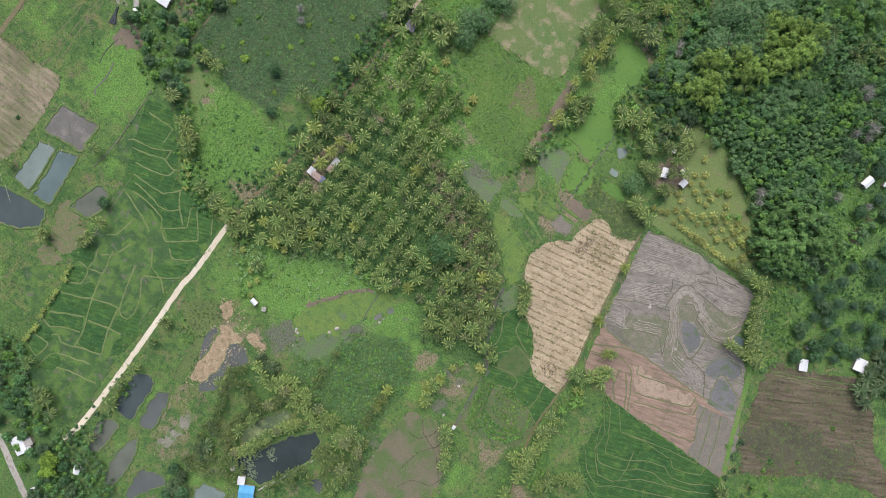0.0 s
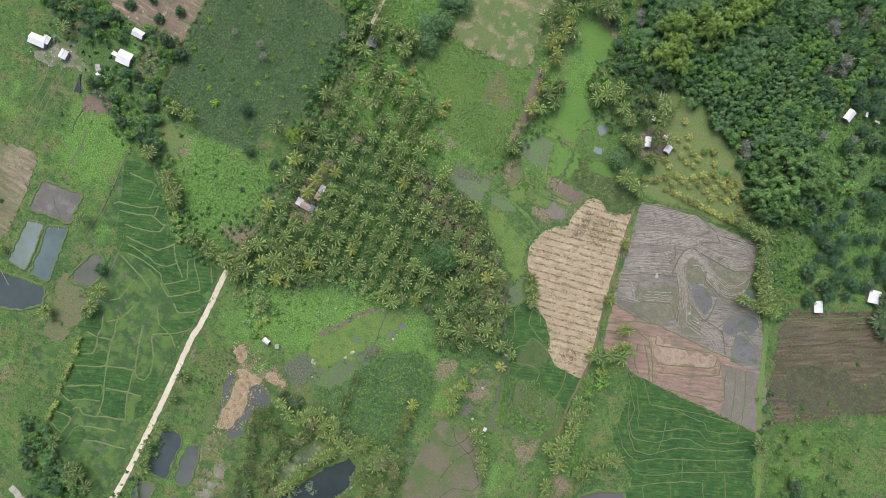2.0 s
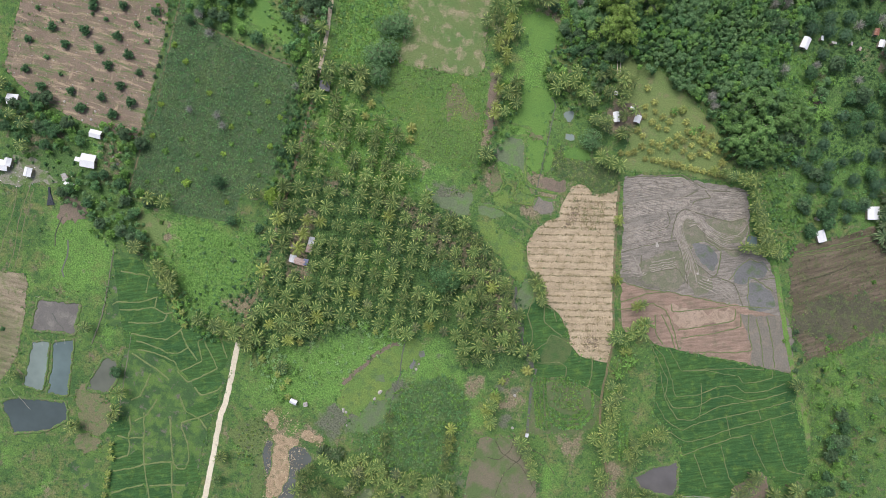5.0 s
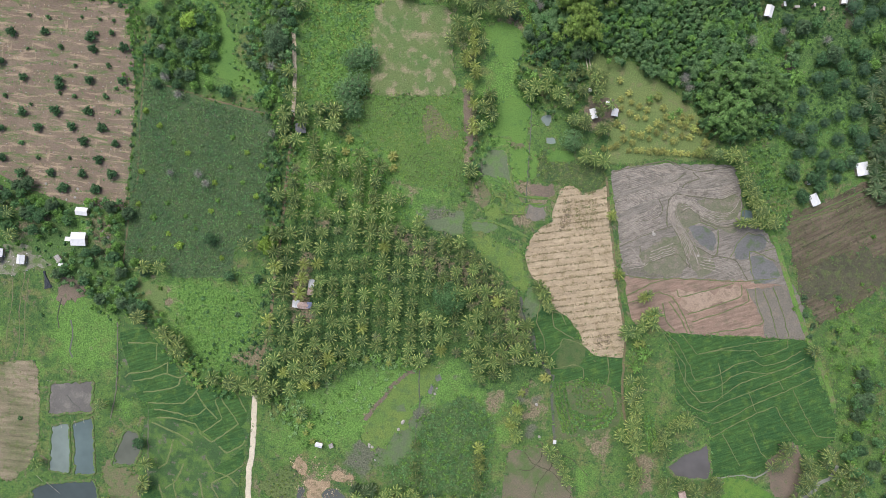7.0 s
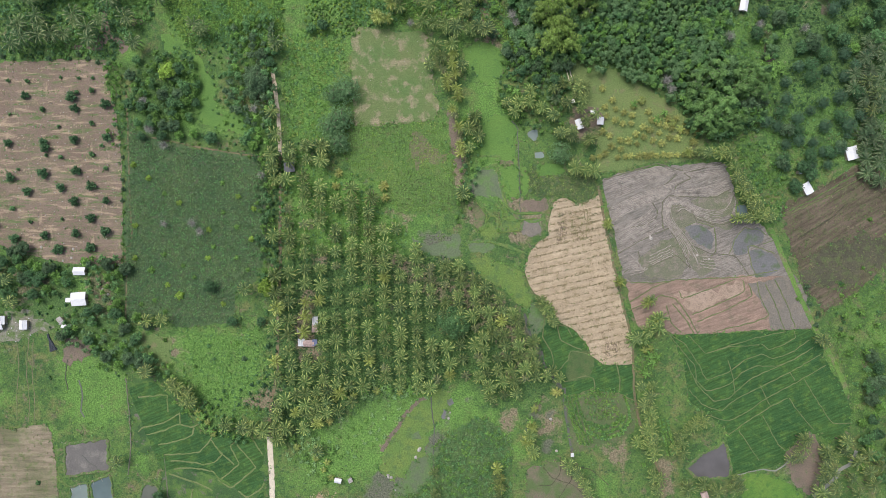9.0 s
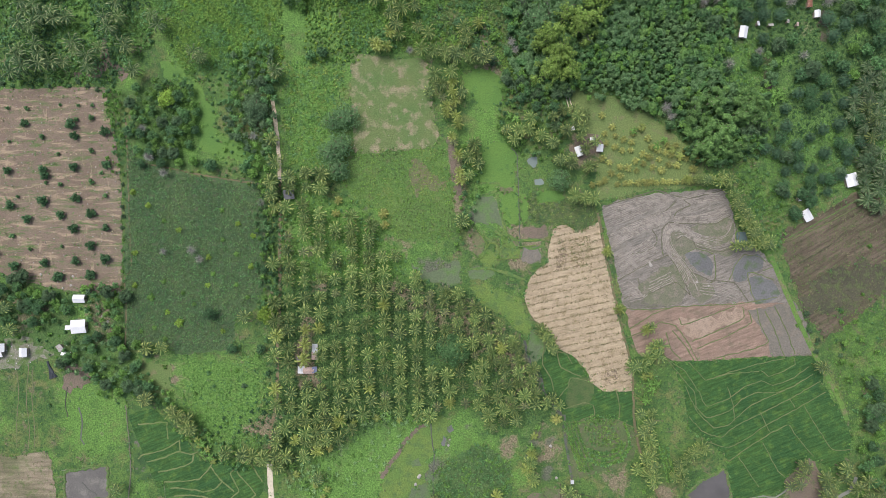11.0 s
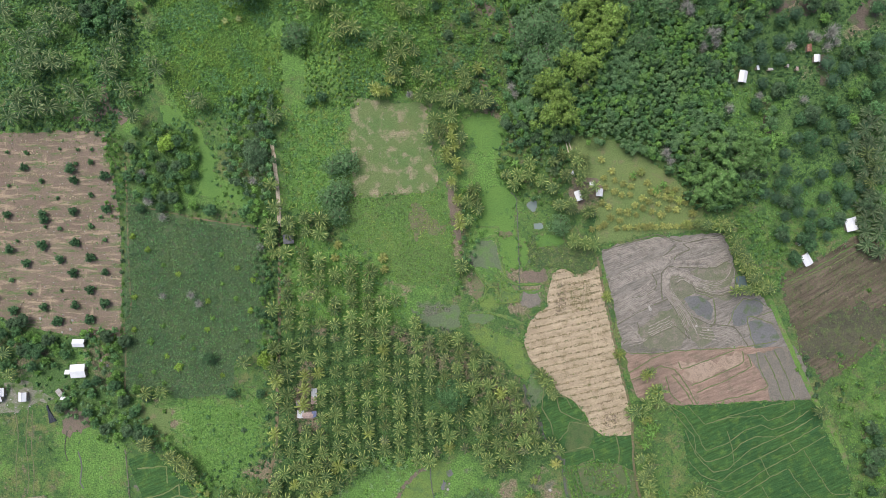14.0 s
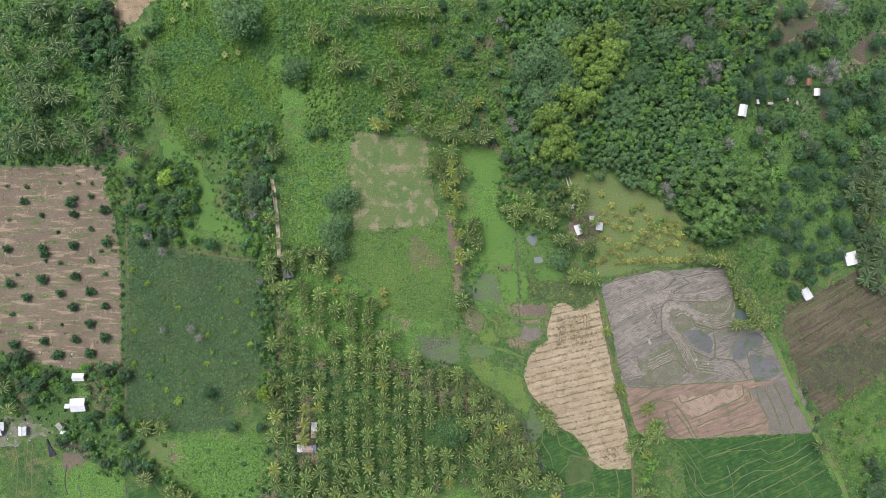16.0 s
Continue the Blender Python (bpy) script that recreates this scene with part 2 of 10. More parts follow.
# weed green with the shade under trees put into its colour
M_SHADE = surf("shade_toned_weeds", (0.048, 0.108, 0.044), (0.068, 0.138, 0.052), fine=0.5, grain=0.25, island=0.3, thin=0.2, bump=0)
M_BAMBOO = surf("bamboo_leaves", (0.175, 0.290, 0.068), (0.240, 0.352, 0.080), fine=0.5, grain=0.2, island=0.45, lone=0.2, thin=0.25, bump=0, rough=0.55)
M_POLE = surf("pale_bamboo", (0.5, 0.47, 0.38), (0.42, 0.39, 0.30), fine=3)
M_TWIG = surf("bare_grey_twigs", (0.33, 0.33, 0.29), (0.40, 0.39, 0.35), grain=0.2, island=0.3, bump=0)
M_BARK = surf("brown_bark", (0.14, 0.105, 0.075), (0.19, 0.15, 0.11), fine=4.0)
M_PALM = surf("palm_fronds", (0.072, 0.148, 0.043), (0.108, 0.192, 0.053), fine=0.6, grain=0.2, island=0.35, lone=0.35, thin=0.22, bump=0, rough=0.45, spec=0.5)
M_PALM_YELLOW = surf("yellowing_fronds", (0.179, 0.244, 0.052), (0.257, 0.310, 0.058), fine=0.6, grain=0.2, island=0.3, lone=0.2, thin=0.2, bump=0, rough=0.45, spec=0.5)
M_PALM_DRY = surf("greyish_fronds", (0.105, 0.135, 0.078), (0.135, 0.150, 0.085), fine=0.6, grain=0.2, island=0.3, lone=0.2, thin=0.2, bump=0, rough=0.5, spec=0.4)
M_PALM_YOUNG = surf("young_fronds", (0.27, 0.29, 0.085), (0.36, 0.35, 0.095), fine=0.6, grain=0.15, island=0.2, lone=0.25, thin=0.2, bump=0, rough=0.5, spec=0.4)
M_PALM_DARK = surf("deep_green_fronds", (0.050, 0.112, 0.042), (0.074, 0.142, 0.050), fine=0.6, grain=0.15, island=0.35, lone=0.25, thin=0.2, bump=0, rough=0.45, spec=0.5)
# rib bands: painted sheen of leaflets catching the sky, paler than the fronds
M_RIB_SHEEN = surf("pale_rib_sheen", (0.225, 0.286, 0.082), (0.320, 0.356, 0.098), fine=0.6, grain=0.2, island=0.4, lone=0.35, bump=0, rough=0.5, spec=0.4)
M_RIB_SHEEN_DARK = surf("dark_rib_sheen", (0.115, 0.155, 0.072), (0.15, 0.185, 0.085), fine=0.6, grain=0.2, island=0.35, lone=0.3, bump=0, rough=0.5, spec=0.4)
M_RIB_SHEEN_MID = surf("olive_rib_sheen", (0.150, 0.200, 0.080), (0.205, 0.240, 0.092), fine=0.6, grain=0.2, island=0.35, lone=0.3, bump=0, rough=0.5, spec=0.4)
M_TIN = surf("weathered_zinc_sheet", (0.74, 0.75, 0.77), (0.66, 0.67, 0.69), (0.52, 0.50, 0.47), big=0.3, mid=0.8, fine=3, grain=0.08, rough=0.5, bump=0.1, patch=0.62)
M_RUST = surf("rusty_sheet", (0.24, 0.11, 0.075), (0.32, 0.18, 0.13), (0.4, 0.34, 0.3), big=0.4, mid=0.8, fine=3, rough=0.7, patch=0.55)
M_BLUE = surf("blue_painted_sheet", (0.10, 0.36, 0.62), (0.13, 0.42, 0.70), big=0.4, fine=3, grain=0.1, rough=0.5)
M_WALL = surf("bamboo_and_board_wall", (0.33, 0.27, 0.19), (0.4, 0.36, 0.3), fine=4)
M_DARK = surf("black_tarpaulin", (0.022, 0.028, 0.036), (0.05, 0.058, 0.07), fine=2, rough=0.5)
M_STONE = surf("pale_stone", (0.42, 0.40, 0.36), (0.33, 0.31, 0.28), fine=3)


M_GRASS = surf("grass_blades", (0.092, 0.205, 0.058), (0.132, 0.262, 0.068), fine=0.5, grain=0.25, island=0.45, thin=0.3, bump=0)
M_OLIVE = surf("olive_grass_blades", (0.112, 0.178, 0.066), (0.152, 0.208, 0.080), fine=0.5, grain=0.25, island=0.45, thin=0.3, bump=0)
M_LIMEGRASS = surf("lime_grass_blades", (0.145, 0.268, 0.060), (0.185, 0.300, 0.068), fine=0.5, grain=0.25, island=0.4, thin=0.3, bump=0)
M_FURROW = surf("turned_pale_clods", (0.33, 0.30, 0.26), (0.27, 0.245, 0.21), (0.18, 0.165, 0.14), fine=2.0, grain=0.35)
M_WET = surf("wet_dark_mud", (0.135, 0.137, 0.138), (0.165, 0.166, 0.165), (0.100, 0.137, 0.077), mid=0.2, fine=1.3, rough=0.32, grain=0.25, bump=0.15, patch=0.50)
M_WEEDY_SOIL = surf("weeds_on_soil", (0.165, 0.165, 0.118), (0.145, 0.158, 0.098), (0.21, 0.19, 0.155), mid=0.25, fine=1.8, patch=0.48)
M_PALE = surf("pale_stubble_soil", (0.363, 0.282, 0.218), (0.308, 0.234, 0.176), (0.241, 0.191, 0.143), mid=0.35, fine=2.0)
M_WATER_BROWN = water_material("brown_pond_water", (0.104, 0.114, 0.092))
M_WATER_SLATE = water_material("slate_pond_water", (0.085, 0.095, 0.09))
M_WATER_MUD = water_material("muddy_pond_water", (0.10, 0.096, 0.096), 0.2)
M_STREAM = water_material("silty_stream", (0.20, 0.205, 0.18), 0.3)
M_DRY = furrow_material("dry_pale_stubble_soil", (0.255, 0.215, 0.155), (0.155, 0.155, 0.09), (0.125, 0.16, 0.065), 0, 1.8, 0.28)
M_WATER_GREEN = surf("algae_water", (0.07, 0.105, 0.06), (0.13, 0.17, 0.085), (0.25, 0.30, 0.14), big=0.12, mid=0.14, fine=1.5, rough=0.35, bump=0.1, patch=0.5)
M_DITCH = surf("dark_ditch_mud", (0.085, 0.095, 0.080), (0.115, 0.12, 0.10), fine=2.0, rough=0.35)
M_GULLY = surf("dark_gully_mud", (0.055, 0.065, 0.045), (0.085, 0.09, 0.06), fine=2.0, rough=0.5)
M_PATHGRASS = surf("short_bright_grass", (0.10, 0.20, 0.05), (0.13, 0.23, 0.055), (0.17, 0.17, 0.09), mid=0.3, fine=1.6)
M_STONEDARK = surf("mossy_grey_stone", (0.17, 0.16, 0.13), (0.13, 0.14, 0.09), fine=3)
M_VEG = surf("vegetable_leaves", (0.08, 0.18, 0.05), (0.11, 0.21, 0.055), (0.05, 0.12, 0.035), mid=0.8, fine=2.5)
M_TINOLD = surf("grey_old_sheet", (0.42, 0.41, 0.40), (0.34, 0.32, 0.30), (0.25, 0.18, 0.14), big=0.3, mid=0.8, fine=3, rough=0.6)
M_TINDARK = surf("dark_grey_sheet", (0.13, 0.135, 0.15), (0.17, 0.17, 0.18), big=0.3, fine=3, rough=0.5)
M_RUSTPALE = surf("faded_pink_sheet", (0.45, 0.32, 0.28), (0.52, 0.42, 0.38), big=0.3, fine=3, rough=0.6)
M_BLUEDULL = surf("dull_blue_sheet", (0.16, 0.20, 0.34), (0.24, 0.26, 0.36), big=0.3, fine=3, rough=0.6)


M_PASTURE = surf("olive_pasture", (0.125, 0.188, 0.065), (0.155, 0.204, 0.074), (0.185, 0.179, 0.095), big=0.05, mid=0.14, fine=1.5, grain=0.45, patch=0.56)


M_TRENCH = surf("damp_trench_soil", (0.12, 0.115, 0.085), (0.14, 0.135, 0.095), (0.13, 0.15, 0.075), fine=2.0)
M_DARKSOIL = surf("damp_ploughed_soil", (0.15, 0.14, 0.12), (0.17, 0.16, 0.135), (0.13, 0.135, 0.09), mid=0.4, fine=1.8)
M_DAMP = surf("damp_grey_soil", (0.185, 0.17, 0.145), (0.16, 0.15, 0.125), (0.21, 0.185, 0.15), mid=0.3, fine=1.6, rough=0.7)
M_TANSTRAW = surf("trampled_tan_straw", (0.38, 0.29, 0.195), (0.30, 0.23, 0.15), (0.19, 0.17, 0.10), big=0.2, mid=0.35, fine=1.8, grain=0.5, patch=0.52)
M_DUST = surf("grey_dusty_soil", (0.25, 0.24, 0.20), (0.185, 0.185, 0.14), (0.11, 0.165, 0.06), big=0.15, mid=0.22, fine=1.5, grain=0.45, patch=0.44)
M_BOG = surf("boggy_ground", (0.106, 0.148, 0.078), (0.128, 0.160, 0.092), (0.100, 0.182, 0.056), big=0.12, mid=0.12, fine=1.2, rough=0.5, grain=0.3, bump=0.15, patch=0.46)
M_BROWNGRASS = surf("dead_brown_grass", (0.17, 0.155, 0.095), (0.145, 0.16, 0.08), (0.11, 0.17, 0.06), big=0.15, mid=0.35, fine=1.5, grain=0.4)
M_LIME = surf("wet_lime_grass", (0.115, 0.20, 0.054), (0.15, 0.215, 0.058), (0.095, 0.16, 0.056), big=0.1, mid=0.25, fine=1.4, grain=0.4, patch=0.5)
M_REDSOIL = surf("brown_bare_soil", (0.190, 0.150, 0.118), (0.155, 0.130, 0.100), (0.115, 0.145, 0.065), big=0.12, mid=0.3, fine=1.5, grain=0.45, patch=0.55)
M_SLOPESOIL = surf("damp_brown_slope_soil", (0.128, 0.102, 0.083), (0.102, 0.087, 0.068), (0.072, 0.115, 0.044), big=0.12, mid=0.16, fine=1.5, grain=0.5, patch=0.48)
M_ROADGREY = surf("grey_road_dust", (0.40, 0.38, 0.34), (0.34, 0.32, 0.285), (0.27, 0.25, 0.21), mid=0.4, fine=2.0, grain=0.2)
M_MEADOWBANK = surf("weedy_meadow_bank", (0.12, 0.195, 0.06), (0.15, 0.20, 0.065), (0.09, 0.17, 0.055), mid=0.3, fine=1.6, patch=0.45)


M_BROWN = surf("brown_weedy_soil", (0.178, 0.152, 0.110), (0.142, 0.140, 0.090), (0.100, 0.148, 0.058), big=0.06, mid=0.10, fine=1.6, grain=0.3, patch=0.44)


def mixed_rice():
    """Weedy young rice in uneven stands, with wet mud between."""
    m, nt, bsdf = nodes_of("patchy_young_rice")
    fine = noise_at(nt, 2.2, 4.0, 0.7)
    col = mixed(nt, remap(nt, noise_at(nt, 0.07, 4.0), 0.4, 0.6), (0.036, 0.088, 0.028), (0.054, 0.118, 0.032))
    col = mixed(nt, remap(nt, noise_at(nt, 0.13, 5.0, 0.65, distort=0.15), 0.46, 0.58), col, (0.090, 0.168, 0.036))
    col = mixed(nt, remap(nt, noise_at(nt, 0.2, 6.0, 0.7, distort=0.2), 0.56, 0.64), col, (0.125, 0.122, 0.095))
    hsv = nt.nodes.new("ShaderNodeHueSaturation")
    link(nt, remap(nt, fine, 0.28, 0.72, 0.6, 1.4), hsv.inputs["Value"])
    link(nt, col, hsv.inputs["Color"])
    link(nt, hsv.outputs[0], bsdf.inputs["Base Color"])
    bsdf.inputs["Roughness"].default_value = 0.9
    bumped(nt, bsdf, fine, 0.6, 0.3)
    return m


M_RICE_MIXED = mixed_rice()


M_CHAR = surf("scorched_dark_weeds", (0.07, 0.07, 0.048), (0.10, 0.095, 0.065), (0.10, 0.13, 0.055), mid=0.3, fine=1.6, grain=0.5, patch=0.5)
M_HOLLOW = surf("dark_leafy_weeds", (0.065, 0.138, 0.048), (0.095, 0.175, 0.058), (0.12, 0.185, 0.064), big=0.1, mid=0.5, fine=1.1, grain=0.45, bump=0.8)
M_MARSH = surf("olive_marsh_weeds", (0.095, 0.145, 0.05), (0.12, 0.165, 0.06), (0.075, 0.09, 0.06), mid=0.35, fine=1.2, grain=0.5, bump=0.8, patch=0.55)
M_PAD = surf("floating_leaf_pads", (0.17, 0.215, 0.14), (0.12, 0.17, 0.09), fine=1.5, grain=0.25, island=0.3, bump=0)





# ---- mesh tools ----
def part(name, me, material, parent, label=""):
    ob = new(name, me)
    me.materials.clear()
    me.materials.append(material)
    ob.parent = parent
    return tagged(ob, label)


def mesh_of(name, verts, faces, material=None):
    me = bpy.data.meshes.new(name)
    me.from_pydata([tuple(v) for v in verts], [], [tuple(f) for f in faces])
    if material:
        me.materials.append(material)
    return me


def quads_mesh(name, v, material=None):
    """A mesh of loose quads from an array (n, 4, 3)."""
    v = np.asarray(v, dtype=np.float32)
    n = len(v)
    me = bpy.data.meshes.new(name)
    me.vertices.add(4 * n)
    me.vertices.foreach_set("co", v.reshape(-1))
    me.loops.add(4 * n)
    me.loops.foreach_set("vertex_index", np.arange(4 * n, dtype=np.int32))
    me.polygons.add(n)
    me.polygons.foreach_set("loop_start", np.arange(0, 4 * n, 4, dtype=np.int32))
    me.update(calc_edges=True)
    if material:
        me.materials.append(material)
    return me


def smooth_line(pts, step=1.2, closed=False, wobble=0.0):
    """A Catmull-Rom line through a few points, evenly stepped, with a little natural wobble."""
    p = np.array(pts, float)
    n = len(p)
    ring = np.vstack([p[-1:], p, p[:2]]) if closed else np.vstack([2 * p[:1] - p[1:2], p, 2 * p[-1:] - p[-2:-1]])
    out = []
    for i in range(n if closed else n - 1):
        a, b, c, d = ring[i:i + 4]
        k = max(2, int(np.linalg.norm(c - b) / step))
        t = np.linspace(0, 1, k, endpoint=False)[:, None]
        # tension keeps the corners of plots
        m1, m2 = (c - a) * 0.22, (d - b) * 0.22
        out.append((2 * t**3 - 3 * t**2 + 1) * b + (t**3 - 2 * t**2 + t) * m1 + (-2 * t**3 + 3 * t**2) * c + (t**3 - t**2) * m2)
    if not closed:
        out.append(p[-1:])
    q = np.vstack(out)
    if wobble:
        for i in range(len(q)):
            q[i] += wobble * np.array([noise.noise((q[i][0] * 0.3, q[i][1] * 0.3, 3.1)) + 0.6 * noise.noise((q[i][0], q[i][1], 1.0)), noise.noise((q[i][0] * 0.3, q[i][1] * 0.3, 9.7)) + 0.6 * noise.noise((q[i][0], q[i][1], 5.0))])
    return q


def inside(P, poly):
    P, poly = np.asarray(P, float), np.asarray(poly, float)
    hit = np.zeros(len(P), bool)
    for (x1, y1), (x2, y2) in zip(poly, np.roll(poly, -1, axis=0)):
        cross = (y1 > P[:, 1]) != (y2 > P[:, 1])
        hit ^= cross & (P[:, 0] < (x2 - x1) * (P[:, 1] - y1) / (y2 - y1 + 1e-9) + x1)
    return hit


def edge_distance(P, poly, closed=True):
    P, poly = np.asarray(P, float), np.asarray(poly, float)
    best = np.full(len(P), 1e9)
    nxt = np.roll(poly, -1, axis=0) if closed else poly[1:]
    for a, b in zip(poly, nxt):
        ab = b - a
        t = np.clip(((P - a) @ ab) / (ab @ ab + 1e-9), 0, 1)
        best = np.minimum(best, np.linalg.norm(P - (a + t[:, None] * ab), axis=1))
    return best


def signed(P, poly):
    d = edge_distance(P, poly)
    return np.where(inside(P, poly), d, -d)


def slab(bm, lo, hi):
    m = Matrix.Translation([(a + b) / 2 for a, b in zip(lo, hi)]) @ Matrix.Diagonal((*[b - a for a, b in zip(lo, hi)], 1))
    bmesh.ops.create_cube(bm, size=1.0, matrix=m)


def made(bm, name):
    me = bpy.data.meshes.new(name)
    bm.to_mesh(me)
    bm.free()
    return me


PLOT_RIM = {}


def sheet(name, outline, material, z=0.06, label="", category="", wobble=1.1, grid=6.0, drop=0.3):
    """A plot of ground with a worn outline, its rim sinking into the ground round it."""
    from mathutils import geometry
    rim = smooth_line(outline, 1.3, True, wobble)
    lo, hi = rim.min(0), rim.max(0)
    gx, gy = np.meshgrid(np.arange(lo[0], hi[0], grid), np.arange(lo[1], hi[1], grid))
    G = np.c_[gx.ravel(), gy.ravel()]
    G = G[signed(G, rim) > grid * 0.4] if len(G) else G
    pts = [Vector(p) for p in rim] + [Vector(p) for p in G]
    n = len(rim)
    v, _, f, *_ = geometry.delaunay_2d_cdt(pts, [], [list(range(n))], 1, 1e-4)
    me = mesh_of(name, [(p.x, p.y, z) for p in v], [tuple(k) for k in f], material)
    # a skirt gives the plot its thickness
    bm = bmesh.new()
    bm.from_mesh(me)
    edges = [e for e in bm.edges if e.is_boundary]
    ext = bmesh.ops.extrude_edge_only(bm, edges=edges)
    for g in ext["geom"]:
        if isinstance(g, bmesh.types.BMVert):
            g.co.z -= drop
    bmesh.ops.recalc_face_normals(bm, faces=bm.faces)
    bm.to_mesh(me)
    bm.free()
    ob = new(name, me)
    PLOT_RIM[ob.name] = rim
    return tagged(ob, label, category, kind="structure")


def ridge_mesh(name, line, width, height, material, z=0.0, flat=0.35, step=1.2, wobble=0.25, closed=False, uneven=0.25):
    """A low bank along a line: a rounded section swept along it."""
    q = smooth_line(line, step, closed, wobble)
    d = (np.roll(q, -1, 0) - np.roll(q, 1, 0)) if closed else np.gradient(q, axis=0)
    d /= np.linalg.norm(d, axis=1)[:, None] + 1e-9
    side = np.c_[-d[:, 1], d[:, 0]]
    sec = [(-0.5, -0.15), (-0.5 * flat - 0.1, 0.8), (0.0, 1.0), (0.5 * flat + 0.1, 0.8), (0.5, -0.15)]
    verts = []
    for i, p in enumerate(q):
        k = 1 + uneven * (noise.noise((p[0] * 0.5, p[1] * 0.5, 7.0)) + 0.5 * noise.noise((p[0] * 1.7, p[1] * 1.7, 2.0)))
        for s, h in sec:
            c = p + side[i] * s * width * k
            verts.append((c[0], c[1], z + h * height))
    n, faces = len(q), []
    for i in range(n if closed else n - 1):
        j = (i + 1) % n
        for s in range(4):
            faces.append((5 * i + s, 5 * j + s, 5 * j + s + 1, 5 * i + s + 1))
    me = mesh_of(name, verts, faces, material)
    me.flip_normals()
    return me


def bund(field, line, width=1.0, height=0.3, material=None, name="bund", z=0.06):
    ob = new(name, ridge_mesh(name, line, width, height, material or M_BUND, z, wobble=0.4, uneven=0.6))
    ob.parent = field


# ---- ground ----
PLANTATION = [(-94.9, 89.8), (-87.1, 91.7), (-66.6, 92.3), (-64.2, 79), (-55.8, 73.2), (-49.9, 72.8), (-40.1, 63.4), (-34.3, 55.6), (-28.4, 49.7), (-25.5, 39.9), (-17.6, 37.1), (-9.8, 31.2), (-5.1, 33.5), (4.7, 31.6), (15.4, 21.4), (25.2, 14), (33.1, 5.8), (43.8, -7.5), (46.2, -19.6), (54.6, -28.4), (50.7, -35.7), (34.1, -39.6), (18.4, -40.8), (13.5, -30.4), (-5.1, -28.5), (-7.8, -33.4), (-27.3, -35.7), (-49.8, -43.2), (-60.6, -50), (-80.1, -56.9), (-92.9, -58.5), (-94.8, -45.2), (-97.8, -21.7), (-92.9, 5.7), (-95.9, 25.3)]
WOODS = [(24.7, 219), (27.6, 207.3), (34.5, 189.7), (30.6, 170.1), (28.6, 154.5), (32.5, 136.9), (37.4, 132), (59.9, 134.5), (79.5, 129.4), (101, 123.6), (112.7, 113.4), (120.5, 103.6), (130.3, 93.8), (139.6, 98.8), (151.3, 101.7), (159.2, 116.4), (161.1, 141.8), (157.2, 153.6), (161.6, 144.7), (141.1, 154.5), (141.1, 170.1), (151.8, 189.7), (161.6, 211.2), (163.6, 219)]


def ellipse(x, y, a, b, turn=0):
    t = np.linspace(0, 2 * np.pi, 24, endpoint=False)
    c, s = math.cos(radians(turn)), math.sin(radians(turn))
    return np.c_[x + a * np.cos(t) * c - b * np.sin(t) * s, y + a * np.cos(t) * s + b * np.sin(t) * c]


# what grows or lies where: channel (0 dry soil, 1 lush grass, 2 wet mud, 3 rank weeds), amount, softness, outline
COVER = []


def cover(channel, amount, soft, outline):
    COVER.append((channel, amount, soft, outline))


cover(1, 0.9, 8, [(-166.3, -4.1), (-138.9, -0.2), (-97.8, -2.1), (-92.9, -27.6), (-99.7, -49.1), (-123.2, -51.1), (-134.9, -41.3), (-140.8, -27.6), (-154.5, -21.7)])
cover(1, 0.9, 8, [(-85.1, -82.8), (-58.2, -53.9), (-23.9, -34.1), (8.5, -30.8), (15.2, -45.5), (-12.4, -67.4), (-39.3, -83.8), (-61.9, -86.8)])
cover(1, 0.9, 5, [(-150.2, 158.4), (-138.5, 152.5), (-126.7, 127.1), (-122.8, 109.5), (-107.2, 107.5), (-95.4, 101.7), (-97.4, 93.8), (-122.8, 93.8), (-134.6, 109.5), (-144.3, 136.9)])
cover(1, 0.8, 8, [(-87.6, 154.5), (-56.3, 148.6), (-53.4, 109.5), (-56.3, 90.9), (-83.7, 90.9), (-87.6, 121.2)])
cover(1, 0.8, 6, [(8.5, 143.6), (24.2, 143.7), (26.1, 122.1), (32, 100.6), (32, 59.5), (10.5, 55.6), (6.6, 106.5)])
cover(1, 0.9, 8, [(-50.9, 100.6), (-5.2, 102.6), (-5.1, 47.8), (-27.4, 49.7), (-39.2, 67.3), (-50.9, 79)])
cover(1, 0.8, 6, [(-205.4, -19.8), (-166.3, -10), (-168.2, -57), (-203.4, -53.1)])
cover(1, 0.35, 8, [(196.4, 11.8), (222.6, 19.7), (222.7, -60.6), (210.2, -50.8), (198.4, -21.5)])
cover(1, 0.7, 8, [(10.6, -72.5), (36.1, -60.7), (36, -45.1), (20.4, -41.2), (-5, -31.4), (-5, -91.1), (36.1, -91)])
cover(1, 0.4, 6, [(166.8, 132.8), (178.2, 141.8), (246.4, 56.1), (233.2, 55.6), (205.5, 81.1), (175.2, 72), (156, 74.1), (147.5, 97.4)])
cover(1, 0.5, 4, [(141.3, 156.4), (156.4, 159.3), (159.9, 147.7), (158.7, 130.3), (150.6, 125.9), (141.9, 136.1), (138.4, 144.8)])
cover(3, 0.85, 6, [(-165.9, 136.9), (-148.2, 136.9), (-130.6, 113.4), (-128.7, 93.8), (-150.2, 90.9), (-167.8, 93.8)])
cover(3, 0.8, 10, [(-154.1, 219), (-91.5, 219), (-56.3, 193.6), (-56.3, 154.5), (-87.6, 154.5), (-115, 136.9), (-138.5, 154.5), (-154.1, 183.8)])
